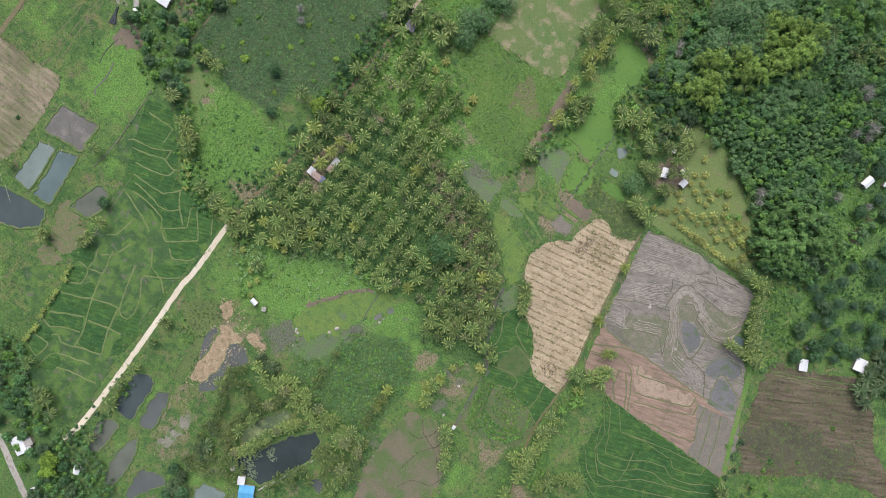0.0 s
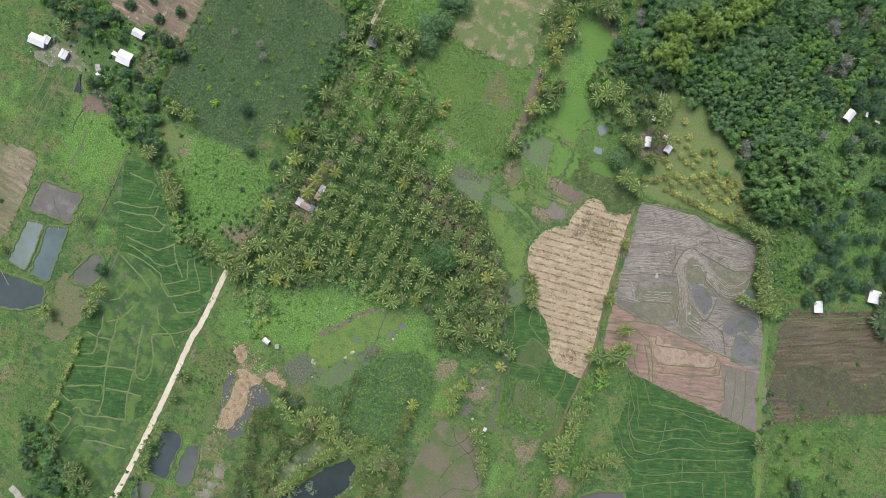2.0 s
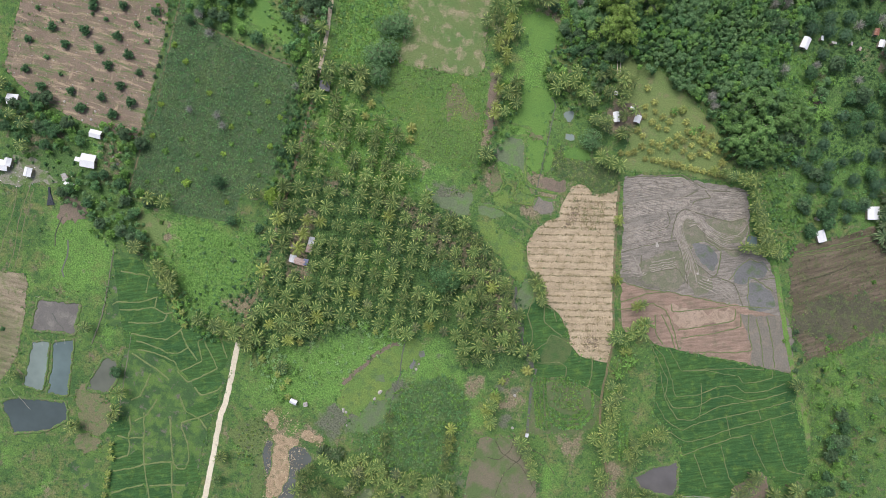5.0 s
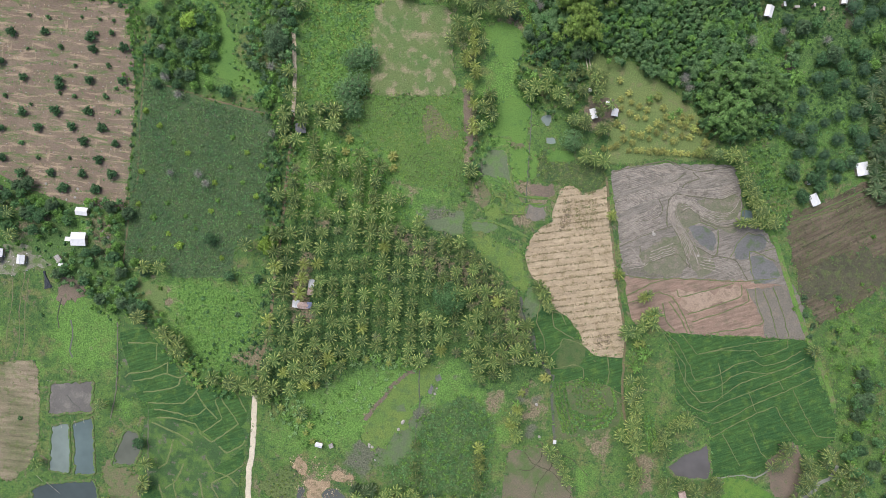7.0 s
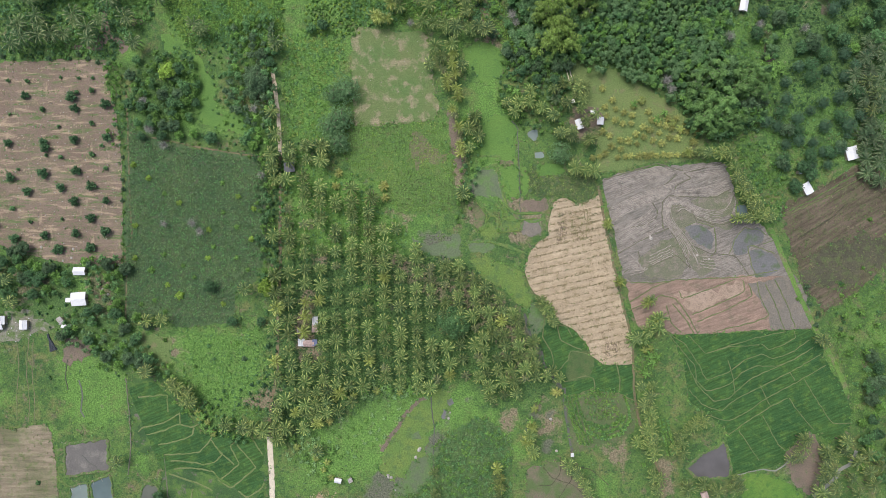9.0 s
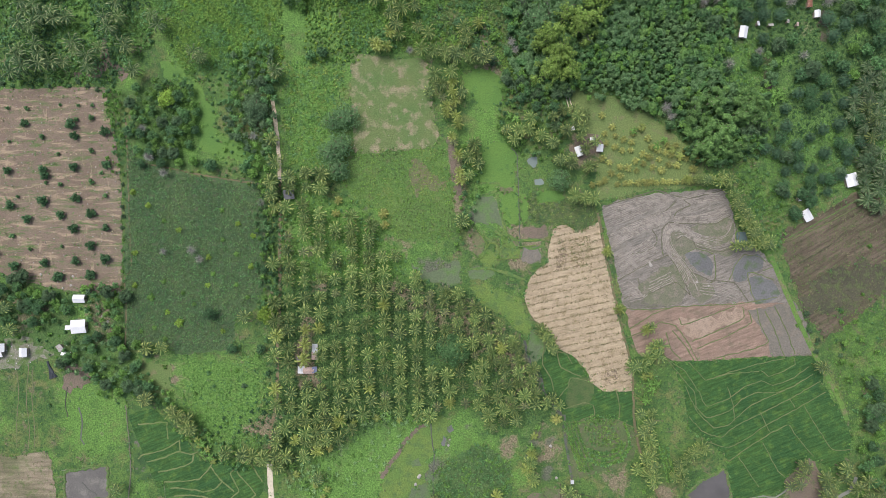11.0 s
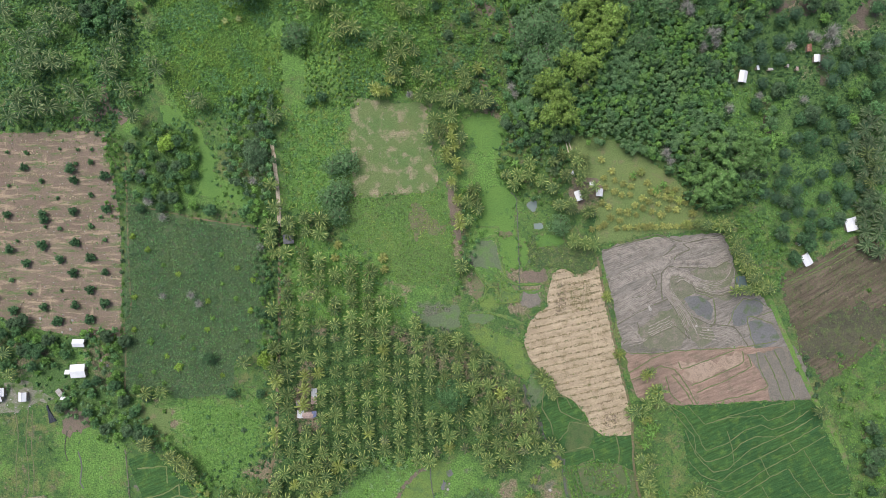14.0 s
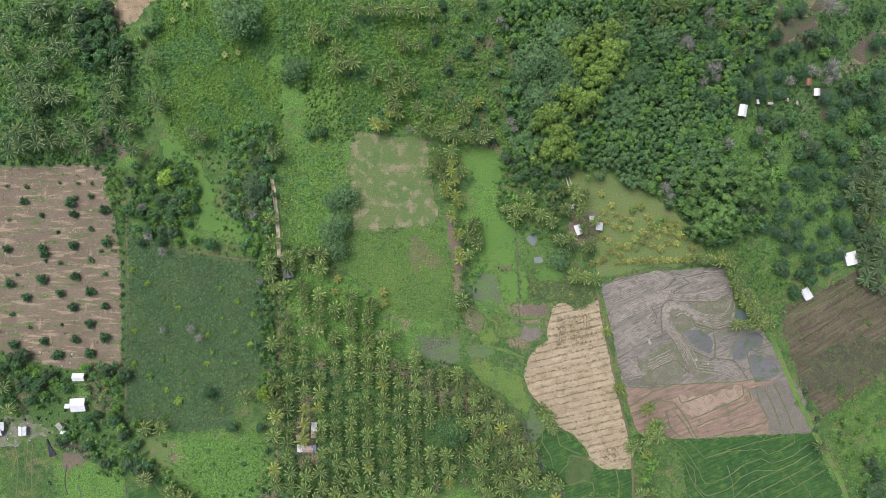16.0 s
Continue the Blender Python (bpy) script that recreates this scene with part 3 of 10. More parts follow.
cover(1, 0.75, 10, [(-154.1, 219), (-91.5, 219), (-56.3, 193.6), (-56.3, 154.5), (-87.6, 154.5), (-115, 136.9), (-138.5, 154.5), (-154.1, 183.8)])
cover(3, 0.75, 8, [(-232.4, 219), (-175.6, 219), (-167.8, 195.6), (-154.1, 179.9), (-158, 154.5), (-173.7, 134.9), (-232.4, 134.9)])
cover(1, 0.5, 8, [(-232.4, 219), (-175.6, 219), (-167.8, 195.6), (-154.1, 179.9), (-158, 154.5), (-173.7, 134.9), (-232.4, 134.9)])
cover(3, 0.75, 10, [(-91.5, 219), (-4.7, 219), (-4.7, 152.5), (-52.4, 152.5), (-56.3, 189.7)])
cover(1, 0.7, 10, [(-91.5, 219), (-4.7, 219), (-4.7, 152.5), (-52.4, 152.5), (-56.3, 189.7)])
cover(3, 0.9, 8, WOODS)
# weed tone darkens the ground here, standing in for shade between the palms
cover(3, 0.95, 10, [(-93.4, 28.6), (-52.7, 37.3), (-12.1, 37.4), (8.3, 25.8), (46.1, -12), (57.7, -35.2), (46.1, -49.7), (17, -43.9), (-3.3, -35.3), (-46.9, -49.8), (-93.3, -58.6)])
cover(1, 0.95, 8, [(-88.5, 90.7), (-48.7, 73.1), (-24.9, 56.5), (-3.9, 36.9), (-29.9, 33.1), (-59, 35), (-85.1, 34.1)])
cover(0, 0.85, 3, [(-71.3, 54.9), (-65.6, 56.6), (-66.8, 49.3), (-72.5, 47.6)])
cover(0, 0.85, 3, [(-73.5, 33.1), (-66.3, 34.8), (-64.6, 29), (-73.3, 28.7)])
cover(0, 0.56, 5, [(-47.3, 32.5), (-24.2, 36.2), (14.1, 20.1), (44, -2.2), (47.7, -25.3), (30.2, -25.9), (14.9, -3.2), (-17.6, 13.2)])
cover(0, 0.8, 3, [(-33.7, 59.1), (-30.8, 60.7), (-29.2, 54.9), (-32.9, 53.3)])
cover(3, 0.75, 6, [(-232.8, 33), (-168.3, 25.2), (-168.2, -2.2), (-148.7, -6.1), (-146.7, -25.6), (-166.3, -21.8), (-183.9, -10), (-232.8, -4.2)])
cover(3, 0.7, 8, [(-20.1, -98.5), (-3.2, -60.1), (17.9, -45.8), (30.4, -70.9), (27.3, -98.4), (4.3, -104.1)])
cover(3, 0.85, 10, [(163.6, 219), (249.7, 219), (249.7, 90.9), (171.4, 90.9), (161.6, 140.8), (140.1, 154.5)])
cover(3, 0.8, 8, [(-153.8, -172.5), (-140.9, -169.8), (-107.1, -190.3), (-92.4, -196.1), (-60.1, -211.6), (-98.3, -242.1)])
cover(0, 0.62, 4, [(-72, -89.9), (-53.4, -97.6), (-43, -104.3), (-46.1, -119.3), (-54.1, -128.1), (-55.9, -144.6), (-55.1, -161.4), (-64.5, -158.9), (-62.3, -139.7), (-63.2, -122.9), (-65.6, -107.3)])
cover(0, 0.95, 2, [(-52.5, -95.6), (-49.4, -93.1), (-39.3, -96.4), (-40.4, -99.7), (-47.3, -98.9)])
cover(0, 0.95, 2, [(-38.1, -66.6), (-31.2, -56.9), (-25.4, -51), (-15.6, -41.2), (-13.7, -39.2), (-19.5, -49), (-29.3, -58.8), (-35.1, -68.6)])
cover(0, 0.8, 4, [(10, 61.6), (16.9, 59.6), (16.9, 47.9), (11, 44), (7.1, 51.8)])
cover(0, 0.75, 5, [(22.7, 79.2), (44.3, 61.6), (52.1, 59.6), (48.2, 46), (36.4, 42), (34.5, 55.7), (20.8, 69.4)])
cover(2, 0.95, 4, [(11, 73.3), (20.8, 71.4), (16.9, 63.6), (10, 65.5)])
cover(2, 0.9, 3, [(-4.7, 46), (3.2, 44), (3.2, 34.2), (-4.7, 34.2)])
cover(2, 0.9, 3, [(-22.1, 44), (-4.7, 45), (-4.7, 34.2), (-15.2, 36.2)])
cover(2, 0.45, 5, [(167.1, -74.3), (173, -68.4), (176.9, -58.6), (190.6, -58.6), (198.4, -72.3), (202.4, -89.9), (178.9, -90.9), (171.1, -84.1)])
cover(0, 0.95, 4, [(171.1, -72.3), (182.8, -72.3), (188.7, -82.1), (184.8, -88), (173, -82.1)])
cover(0, 0.62, 4, [(-189.2, 26.2), (-174.7, 26.2), (-173, 1.8), (-182.8, -1.1), (-186.9, 14)])
cover(0, 0.6, 4, [(-227, 18.3), (-215.4, 19.8), (-212.5, 11), (-224.1, 8.1)])
cover(0, 0.95, 3, [(-176.6, 219), (-154.1, 219), (-163.9, 206.3), (-173.7, 204.4)])
cover(0, 0.8, 4, [(165.5, 209.3), (183.1, 213.2), (191, 205.3), (177.3, 193.6), (167.5, 195.6)])
cover(0, 0.85, 4, [(200.8, 187.7), (223.1, 203.4), (223.1, 191.6), (206.6, 181.9)])
cover(0, 0.9, 3, [(60.4, 108.5), (68.2, 110.4), (77, 106.5), (73.1, 98.7), (67.2, 92.8), (59.4, 92.8)])
cover(0, 0.8, 4, [(16.3, 165.2), (20.2, 153.4), (26.1, 147.6), (22.2, 135.8), (14.4, 147.6)])
cover(0, 0.8, 4, [(-25.5, 96.7), (-15.7, 96.7), (-15.7, 83), (-23.5, 81)])
cover(0, 0.85, 2, [(-201.5, -12), (-185.8, -9.1), (-185.8, -15.9), (-195.6, -20.8)])
cover(0, 0.85, 3, [(-107.6, -37.4), (-97.8, -34.4), (-89, -31.5), (-89, -45.2), (-103.6, -45.2)])
cover(0, 0.8, 4, [(-80.2, 13.5), (-70.4, 13.5), (-68.4, -17.8), (-80.2, -19.7)])
cover(0, 0.6, 4, [(-57.2, -155.6), (-47.4, -142.8), (-40.7, -157.5), (-45.6, -176.4), (-52.3, -174.2)])
cover(2, 0.9, 4, [(-45.7, -91.5), (-26.7, -71.3), (-8.1, -54), (0.2, -54.9), (-14.8, -76.9), (-33.8, -97)])
cover(0, 0.8, 4, [(73.2, -62.6), (88.9, -60.7), (86.9, -78.3), (77.1, -72.4)])
cover(0, 0.8, 3, [(43.9, -47), (53.7, -47), (55.6, -64.6), (44.9, -60.7)])
cover(2, 0.95, 2, [(35, 7.8), (38.9, -2), (44.8, -13.8), (46.8, -21.6), (57.6, -31.3), (57.6, -37.2), (53.6, -33.3), (43.9, -21.6), (37, -5.9)])
cover(0, 0.9, 3, [(104.5, -69.5), (114.3, -69.4), (115.3, -91), (106.5, -91)])
cover(2, 0.9, 3, [(-232.8, 3.6), (-221.1, 1.7), (-221, -7.1), (-232.8, -10.1)])
cover(0, 0.5, 6, [(-166.3, -4.1), (-140.8, -2.2), (-138.9, -25.6), (-158.4, -15.9)])
cover(0, 0.82, 3, [(-1.2, 100.6), (4.6, 94.7), (6.6, 73.2), (0.7, 67.3), (-3.2, 83)])
cover(0, 0.8, 3, [(174.7, -24.7), (144.2, -5.3), (127.7, -3.4), (113, -10.1), (133.8, -23.6)])

cover(2, 0.92, 2, [(9.2, 74.2), (16.9, 73.2), (17.9, 66.4), (11.1, 64.5), (7.7, 68.4)])
cover(0, 0.9, 2, [(10.7, 58.7), (15, 60.1), (17.4, 54.8), (16, 47.1), (11.2, 45.6)])
cover(0, 0.85, 2, [(23.7, 81.9), (29.5, 82.4), (30.5, 80), (24.2, 79.5)])
cover(0, 0.88, 2, [(34.4, 62.6), (46, 63.5), (51.8, 61.6), (50.8, 56.8), (38.3, 55.8), (28.6, 59.7), (27.6, 64.5)])
cover(2, 0.9, 2, [(36.3, 50.9), (45, 51), (46, 45.1), (38.3, 44.2)])
cover(0, 0.8, 2, [(30.5, 46.1), (41.2, 45.1), (38.3, 38.4), (31.5, 40.3)])
cover(2, 0.9, 2, [(7.8, 40.3), (17, 40.3), (16, 36.4), (8.3, 36.4)])
cover(2, 0.95, 2, [(-6.3, 44.1), (2.4, 42.2), (3.4, 33), (-6.3, 33)])
cover(2, 0.9, 2, [(-2.5, -45), (-1, -45), (-1, -51.7), (-2.3, -51.7)])
cover(2, 0.9, 2, [(1.9, -40.4), (7, -39.8), (7, -41.2), (2.9, -41.4)])
cover(2, 0.82, 2, [(-40.5, -80.7), (-28.1, -76.6), (-20.8, -82.8), (-22.9, -90.9), (-41.5, -90.9)])
cover(0, 0.82, 2, [(24.6, -47.6), (34.9, -45.5), (34.9, -51.7), (25.6, -54.8)])
cover(2, 0.85, 2, [(44.3, -64.1), (51.7, -62), (51.7, -70.3), (45.3, -70.3)])
cover(0, 0.9, 2, [(43.2, -56.9), (49.4, -56.9), (50.5, -60), (44.3, -60.5)])
cover(2, 0.8, 2, [(46.3, -48.6), (51.7, -47.6), (51.7, -53.8), (47.3, -52.7)])

# a mosaic of small patches in the rough grass
patchy = random.Random(77)
for _ in range(420):
    px, py, pr = patchy.uniform(-235, 235), patchy.uniform(-235, 205), patchy.uniform(2.5, 8.0)
    chan, amt = patchy.choice([(0, 0.52), (1, 0.75), (1, 0.85), (1, 0.7), (3, 0.7), (3, 0.6), (2, 0.5)])
    cover(chan, amt, 3.0, [tuple(q) for q in ellipse(px, py, pr, pr * patchy.uniform(0.4, 0.9), patchy.uniform(0, 180))])


def build_ground():
    step = 2.0
    xs, ys = np.arange(-240, 241, step), np.arange(-240, 213, step)
    nx, ny = len(xs), len(ys)
    X, Y = np.meshgrid(xs, ys)
    P = np.c_[X.ravel(), Y.ravel()]
    wob = np.array([(noise.noise((p[0] * 0.05, p[1] * 0.05, 0.3)), noise.noise((p[0] * 0.05, p[1] * 0.05, 8.3))) for p in P]) * 5
    C = np.zeros((len(P), 4), np.float32)
    for chan, amount, soft, outline in COVER:
        o = np.array(outline, float)
        box = (P[:, 0] > o[:, 0].min() - 20) & (P[:, 0] < o[:, 0].max() + 20) & (P[:, 1] > o[:, 1].min() - 20) & (P[:, 1] < o[:, 1].max() + 20)
        d = signed(P[box] + wob[box], o)
        v = amount * np.clip(0.5 + d / (2 * soft), 0, 1)
        C[box, chan] = np.maximum(C[box, chan], v)
    verts = [(x, y, 0.0) for x, y in P]
    idx = np.arange(nx * ny).reshape(ny, nx)
    faces = np.c_[idx[:-1, :-1].ravel(), idx[:-1, 1:].ravel(), idx[1:, 1:].ravel(), idx[1:, :-1].ravel()].tolist()
    far = 3000.0
    base = len(verts)
    ring = list(idx[0, :]) + list(idx[1:, -1]) + list(idx[-1, -2::-1]) + list(idx[-2:0:-1, 0])
    for i in ring:
        x, y = P[i]
        k = far / max(abs(x), abs(y + 14.0))
        verts.append((x * k, (y + 14.0) * k, 0.0))
    m = len(ring)
    faces += [(int(ring[i]), base + i, base + (i + 1) % m, int(ring[(i + 1) % m])) for i in range(m)]
    me = mesh_of("ground", verts, faces, M_GROUND)
    at = me.attributes.new("cover", "FLOAT_COLOR", "POINT")
    full = np.zeros((len(verts), 4), np.float32)
    full[:len(C)] = C
    at.data.foreach_set("color", full.ravel())
    tagged(new("ground", me), "green grassland with weeds and bare patches", "grassland", kind="structure")


build_ground()

# ---- plots ----
orchard_plot = sheet("orchard_plot", [(-246.8, 64.4), (-245, 46.4), (-226.2, 36.1), (-200.5, 30.2), (-171.2, 27.5), (-169.6, 39.8), (-170.6, 86.8), (-174.2, 110.2), (-178.1, 122), (-179.1, 134.1), (-232.9, 132.7), (-244.6, 132.1)], M_ORCHARD, label="dry reddish brown orchard soil with weedy strips", category="orchard plot")
corn_field = sheet("corn_field", [(-167.3, 106.3), (-163.4, 98.5), (-148.7, 92.3), (-127.2, 87.8), (-96.9, 83.3), (-95.9, 36.9), (-95.9, 33.1), (-102.7, 19.4), (-111.5, 15.5), (-113.5, -0.2), (-138.9, -3.1), (-154.5, 1.7), (-168.2, 0.7), (-168.7, 36.9)], M_CORN_SOIL, label="dark green field under a maize crop", category="field")
mown_field = sheet("dry_grass_field", [(-51.4, 150.6), (-28.9, 149), (-13.3, 147.6), (-10.3, 125.1), (-8.4, 104.6), (-28.9, 101.7), (-50.4, 100.7), (-52, 125.1)], M_STUBBLE, z=0.08, label="thin grass field with dry straw-coloured streaks", category="field", wobble=1.6)
straw_field = sheet("straw_field", [(52.1, 61.6), (57.9, 63.2), (63.8, 60.4), (72.6, 63.6), (75.9, 65.5), (77.1, 58.7), (81.4, 34.2), (86.3, 12.7), (91.2, -6.9), (92.6, -21.5), (83.4, -22.1), (77.5, -21.9), (70.7, -17.6), (69.7, -12.7), (62.8, -4.9), (54, -0), (52.1, 4.9), (45.2, 10.7), (39.4, 18.6), (36.8, 26.4), (38.4, 32.3), (42.3, 39.1), (48.6, 44), (49.1, 50.8)], M_STRAW, z=0.16, label="harvested field covered with pale straw", category="field", wobble=0.5)
plough_field = sheet("ploughed_field", [(77.1, 72.9), (101, 78.8), (118.6, 80.8), (139.1, 81.2), (143, 74.3), (145, 65.5), (147, 53.8), (157.7, 50.3), (164, 42), (169.5, 32.3), (172.4, 23.5), (155.8, 23.5), (132.3, 22.9), (108.8, 20.5), (89.2, 20.1), (85.7, 32.3), (81.4, 51.8)], M_PLOUGH, z=0.10, label="grey ploughed field with curving furrows", category="field")
fallow_field = sheet("fallow_field", [(89.6, 20.1), (108.8, 20.5), (132.3, 22.9), (155.8, 23.5), (172.4, 23.5), (177.3, 12.7), (184.7, -3.3), (175.3, -3.9), (147.9, -4.9), (128.4, -6.3), (112.7, -6.3), (104.9, -1), (97.1, -4.9), (92.2, 4.9)], M_FALLOW, z=0.08, label="brown fallow paddy with low bunds", category="field")
rice_terrace = sheet("rice_terrace", [(112.3, -6.8), (131.9, -6.2), (167.1, -4.8), (184.1, -4.2), (188.6, -11.7), (192.5, -21.5), (198.4, -31.2), (205.5, -46.9), (203.3, -54.3), (194.5, -61), (182.8, -56.7), (177.9, -58.6), (172, -66.5), (169.1, -72.7), (159.3, -75.7), (144.1, -78.2), (140.7, -56.7), (136.8, -52.8), (129.9, -46.9), (122.1, -41.5), (120.2, -31.3), (119.2, -23.5), (115.2, -14.1)], M_RICE, z=0.12, label="deep green rice terraces between curved bunds", category="rice paddy")
rice_west = sheet("rice_paddy", [(38.9, 7.4), (43.8, 10.7), (47.4, 3.9), (59.5, -2), (68.3, -11.8), (70.3, -16.7), (77.1, -21.6), (92.8, -22.1), (93.9, -41.1), (84.9, -37.2), (71.3, -36.6), (57.9, -38.8), (55.2, -30.4), (46.8, -21.6), (45.2, -13.4), (39.1, -2)], M_RICE, z=0.12, label="dark green flooded rice paddy with thin bunds", category="rice paddy")
veg_plot = sheet("vegetable_plot", [(57.6, -41.5), (72.2, -37.8), (88.9, -38.4), (94.3, -45), (92.8, -56.8), (83, -62.2), (62.5, -66.9), (60.5, -58.7)], M_VEGSOIL, z=0.10, label="vegetable plot with leafy rows on dark soil", category="vegetable plot")
road_paddy = sheet("rice_paddy", [(-166.9, -30.4), (-153.6, -29.8), (-140.9, -41), (-127.8, -58.1), (-116, -56.7), (-105.4, -59), (-95.7, -63.8), (-94.7, -75.5), (-95.4, -81), (-98, -110.6), (-96.9, -143.4), (-94.2, -165), (-95.2, -187.9), (-97.9, -195.5), (-116.7, -189.2), (-132.1, -180.2), (-137.9, -169.8), (-139.7, -158.8), (-142.4, -145.9), (-143, -126.4), (-145.7, -116), (-148.1, -104.2), (-150.2, -85.9), (-149.5, -67.9), (-162.7, -67.1), (-165.1, -51.5)], M_RICE_MIXED, z=0.12, label="small irregular rice paddies beside the gravel road", category="rice paddy")
south_rice = sheet("rice_paddy", [(149.5, -78.2), (165.2, -79.2), (179.9, -89.9), (171.1, -99.7), (151.5, -99.7), (148.6, -88)], M_LIMERICE, z=0.10, label="small bright green rice paddy", category="rice paddy")
sheet("rice_plot", [(61.1, -15.8), (71.6, -14.9), (72.7, -23.6), (69.2, -28.9), (60.0, -30.9), (57.9, -26.5)], M_RICE_OLD, z=0.14, label="olive green ripening rice plot", category="rice paddy", wobble=0.6)
sheet("wet_patch", [(39.6, 8.9), (44.6, 9.8), (49.5, 6.0), (48.3, -0.4), (44.6, -6.2), (41.7, -9.1), (38.7, -1.9)], M_BOG, z=0.145, label="flooded corner of the rice paddy", category="mud", wobble=0.8)
burnt_field = sheet("burnt_field", [(169.4, 59.8), (184.1, 67.1), (211.8, 81), (226.3, 70.1), (239.1, 55.3), (248.2, 53.8), (258, 41.6), (226.2, 30), (203, 12), (191.3, 4.7), (179.4, 22.8), (175.2, 34.4), (169.5, 52.4)], M_BURNT, z=0.07, label="brown weedy field with scorched dark patches", category="field", wobble=2.0)
brown_plot = sheet("fallow_plot", [(38.1, -113.5), (38, -77.3), (45.4, -74), (57.3, -72), (60, -72.3), (65.7, -77.8), (71.9, -90.3), (74.6, -104.4), (72.4, -117.4), (48.3, -134.1)], M_BROWN, z=0.07, label="dull brown fallow plot with sparse weeds", category="field", wobble=1.5)
dry_plot = sheet("dry_plot", [(-259.8, -58.2), (-246.3, -56.2), (-224.7, -55.2), (-208.5, -53.5), (-205.1, -67.1), (-202.4, -92.5), (-206.1, -106.7), (-219, -115.7)], M_DRY, z=0.07, label="dry pale ploughed plot with furrow streaks", category="field")
pasture_weeds = sheet("weed_field", [(-20.1, -98.5), (-12.7, -82.7), (-2.9, -60.4), (13.3, -49.4), (23.3, -54), (30.4, -70.9), (27, -88.6), (27, -101.1), (10.2, -102), (-8.2, -104.1)], M_HOLLOW, z=0.06, label="dense dark green weeds in a hollow", category="weeds", wobble=2.5)
tall_weeds = sheet("weed_field", [(-51.9, 97.6), (-27.5, 100.6), (-7.9, 102.2), (-5.2, 100.6), (0.7, 83), (-1.2, 59.5), (-5.1, 55.6), (-25.5, 55.6), (-37.2, 71.2), (-50.9, 75.1), (-56.8, 86.9)], M_WEEDS, z=0.06, label="bright green field of low leafy weeds", category="weeds", wobble=2.5)
pasture = sheet("pasture", [(58.4, 132.9), (67.2, 134.3), (78.9, 131), (92.6, 125.1), (104.4, 118.3), (112.2, 111.5), (122, 102.7), (129.8, 90.9), (129.8, 83.5), (104.4, 82.1), (77, 76.2), (74.1, 81.1), (73.1, 88.9), (77, 100.7), (65.3, 110.4), (59.4, 120.2)], M_PASTURE, z=0.05, label="olive pasture planted with young palms", category="pasture", wobble=2.0)
corn_patch = sheet("maize_patch", [(38.7, 74.5), (41.4, 82.1), (43.4, 74.5), (56.5, 75.1), (58.2, 78.0), (72.1, 75.7), (74.5, 69.3), (72.1, 64.4), (68.1, 60.0), (62.0, 60.6), (57.6, 64.7), (53.3, 62.9), (41.9, 64.7), (39.0, 67.0)], M_CORN_SOIL, z=0.06, label="small brownish patch of ripening maize", category="field", wobble=1.5)

# ---- roads ----
ROADS = []


def strip(name, line, width, material, z=0.1, label="", category="road", wobble=0.35):
    me = ridge_mesh(name, line, width, 0.12, material, z, flat=0.7, wobble=wobble, uneven=0.15)
    ROADS.append((smooth_line(line, 3.0), width))
    return tagged(new(name, me), label, category, kind="structure")


strip("gravel_road", [(-94.2, -59.8), (-93.4, -72.6), (-92.6, -91.1), (-93.4, -98.2), (-91.5, -126.6), (-90.2, -151.8), (-89.6, -171.4), (-89.5, -188.8), (-92.3, -197.8)], 2.8, M_ROAD, label="pale coral gravel road through the paddies")
strip("gravel_road", [(-92.8, 128.9), (-91.6, 120.1), (-90.1, 108.4), (-89.3, 96.6), (-88.9, 84.9)], 2.0, M_LANE, label="pale gravel lane ending among the palms")
strip("earth_track", [(-88.9, 84.9), (-88.7, 67.3), (-88.8, 37), (-88.8, 25.3), (-90, -2.1), (-90.3, -27.6), (-93.5, -41.3), (-94.2, -59.8)], 1.6, M_TRACK, label="narrow earth track along the palm plantation", category="track")
strip("country_road", [(-138.6, -210.4), (-117.2, -218.4), (-102.1, -226.4), (-87.6, -233.6), (-75.9, -240.5)], 3.4, M_ROADGREY, label="grey country road beside the houses")
strip("country_road", [(-246.4, -75), (-247.6, -54.7), (-248, -40), (-249.6, -30.1)], 2.6, M_TRACK, label="worn earth lane between fields", category="track")

strip("earth_track", [(-218.1, -52.1), (-217.5, -41.4), (-219.1, -27.7), (-217.9, -8.1)], 0.5, M_BROWNGRASS, z=-0.06, label="worn wheel track in the grass", category="track")
strip("earth_track", [(-215.1, -52.1), (-214.8, -41.4), (-216.3, -27.7), (-215.6, -9.1)], 0.5, M_BROWNGRASS, z=-0.06, label="worn wheel track in the grass", category="track")
strip("earth_track", [(-223.9, -51.1), (-224.1, -37.5), (-223, -21.8), (-224.6, -10.1)], 0.5, M_BROWNGRASS, z=-0.06, label="worn wheel track in the grass", category="track")
strip("gully", [(-197.9, -19.8), (-199.1, -27.6), (-197.9, -35.5)], 0.5, M_GULLY, z=0.0, label="small dark gully in the grass", category="gully")
strip("gully", [(-192.1, -30.6), (-190.5, -38.4), (-191.1, -46.2), (-189.3, -49.6)], 0.8, M_WATER_BROWN, z=-0.04, label="shallow silty puddle in a gully", category="gully")
strip("earth_track", [(-36.5, -66.6), (-32.4, -60.2), (-28.3, -54.7), (-23.1, -46.6), (-17.9, -41.6), (-13.2, -38.7)], 2.0, M_REDSOIL, z=-0.03, label="reddish bare strip across the meadow", category="track", wobble=1.0)
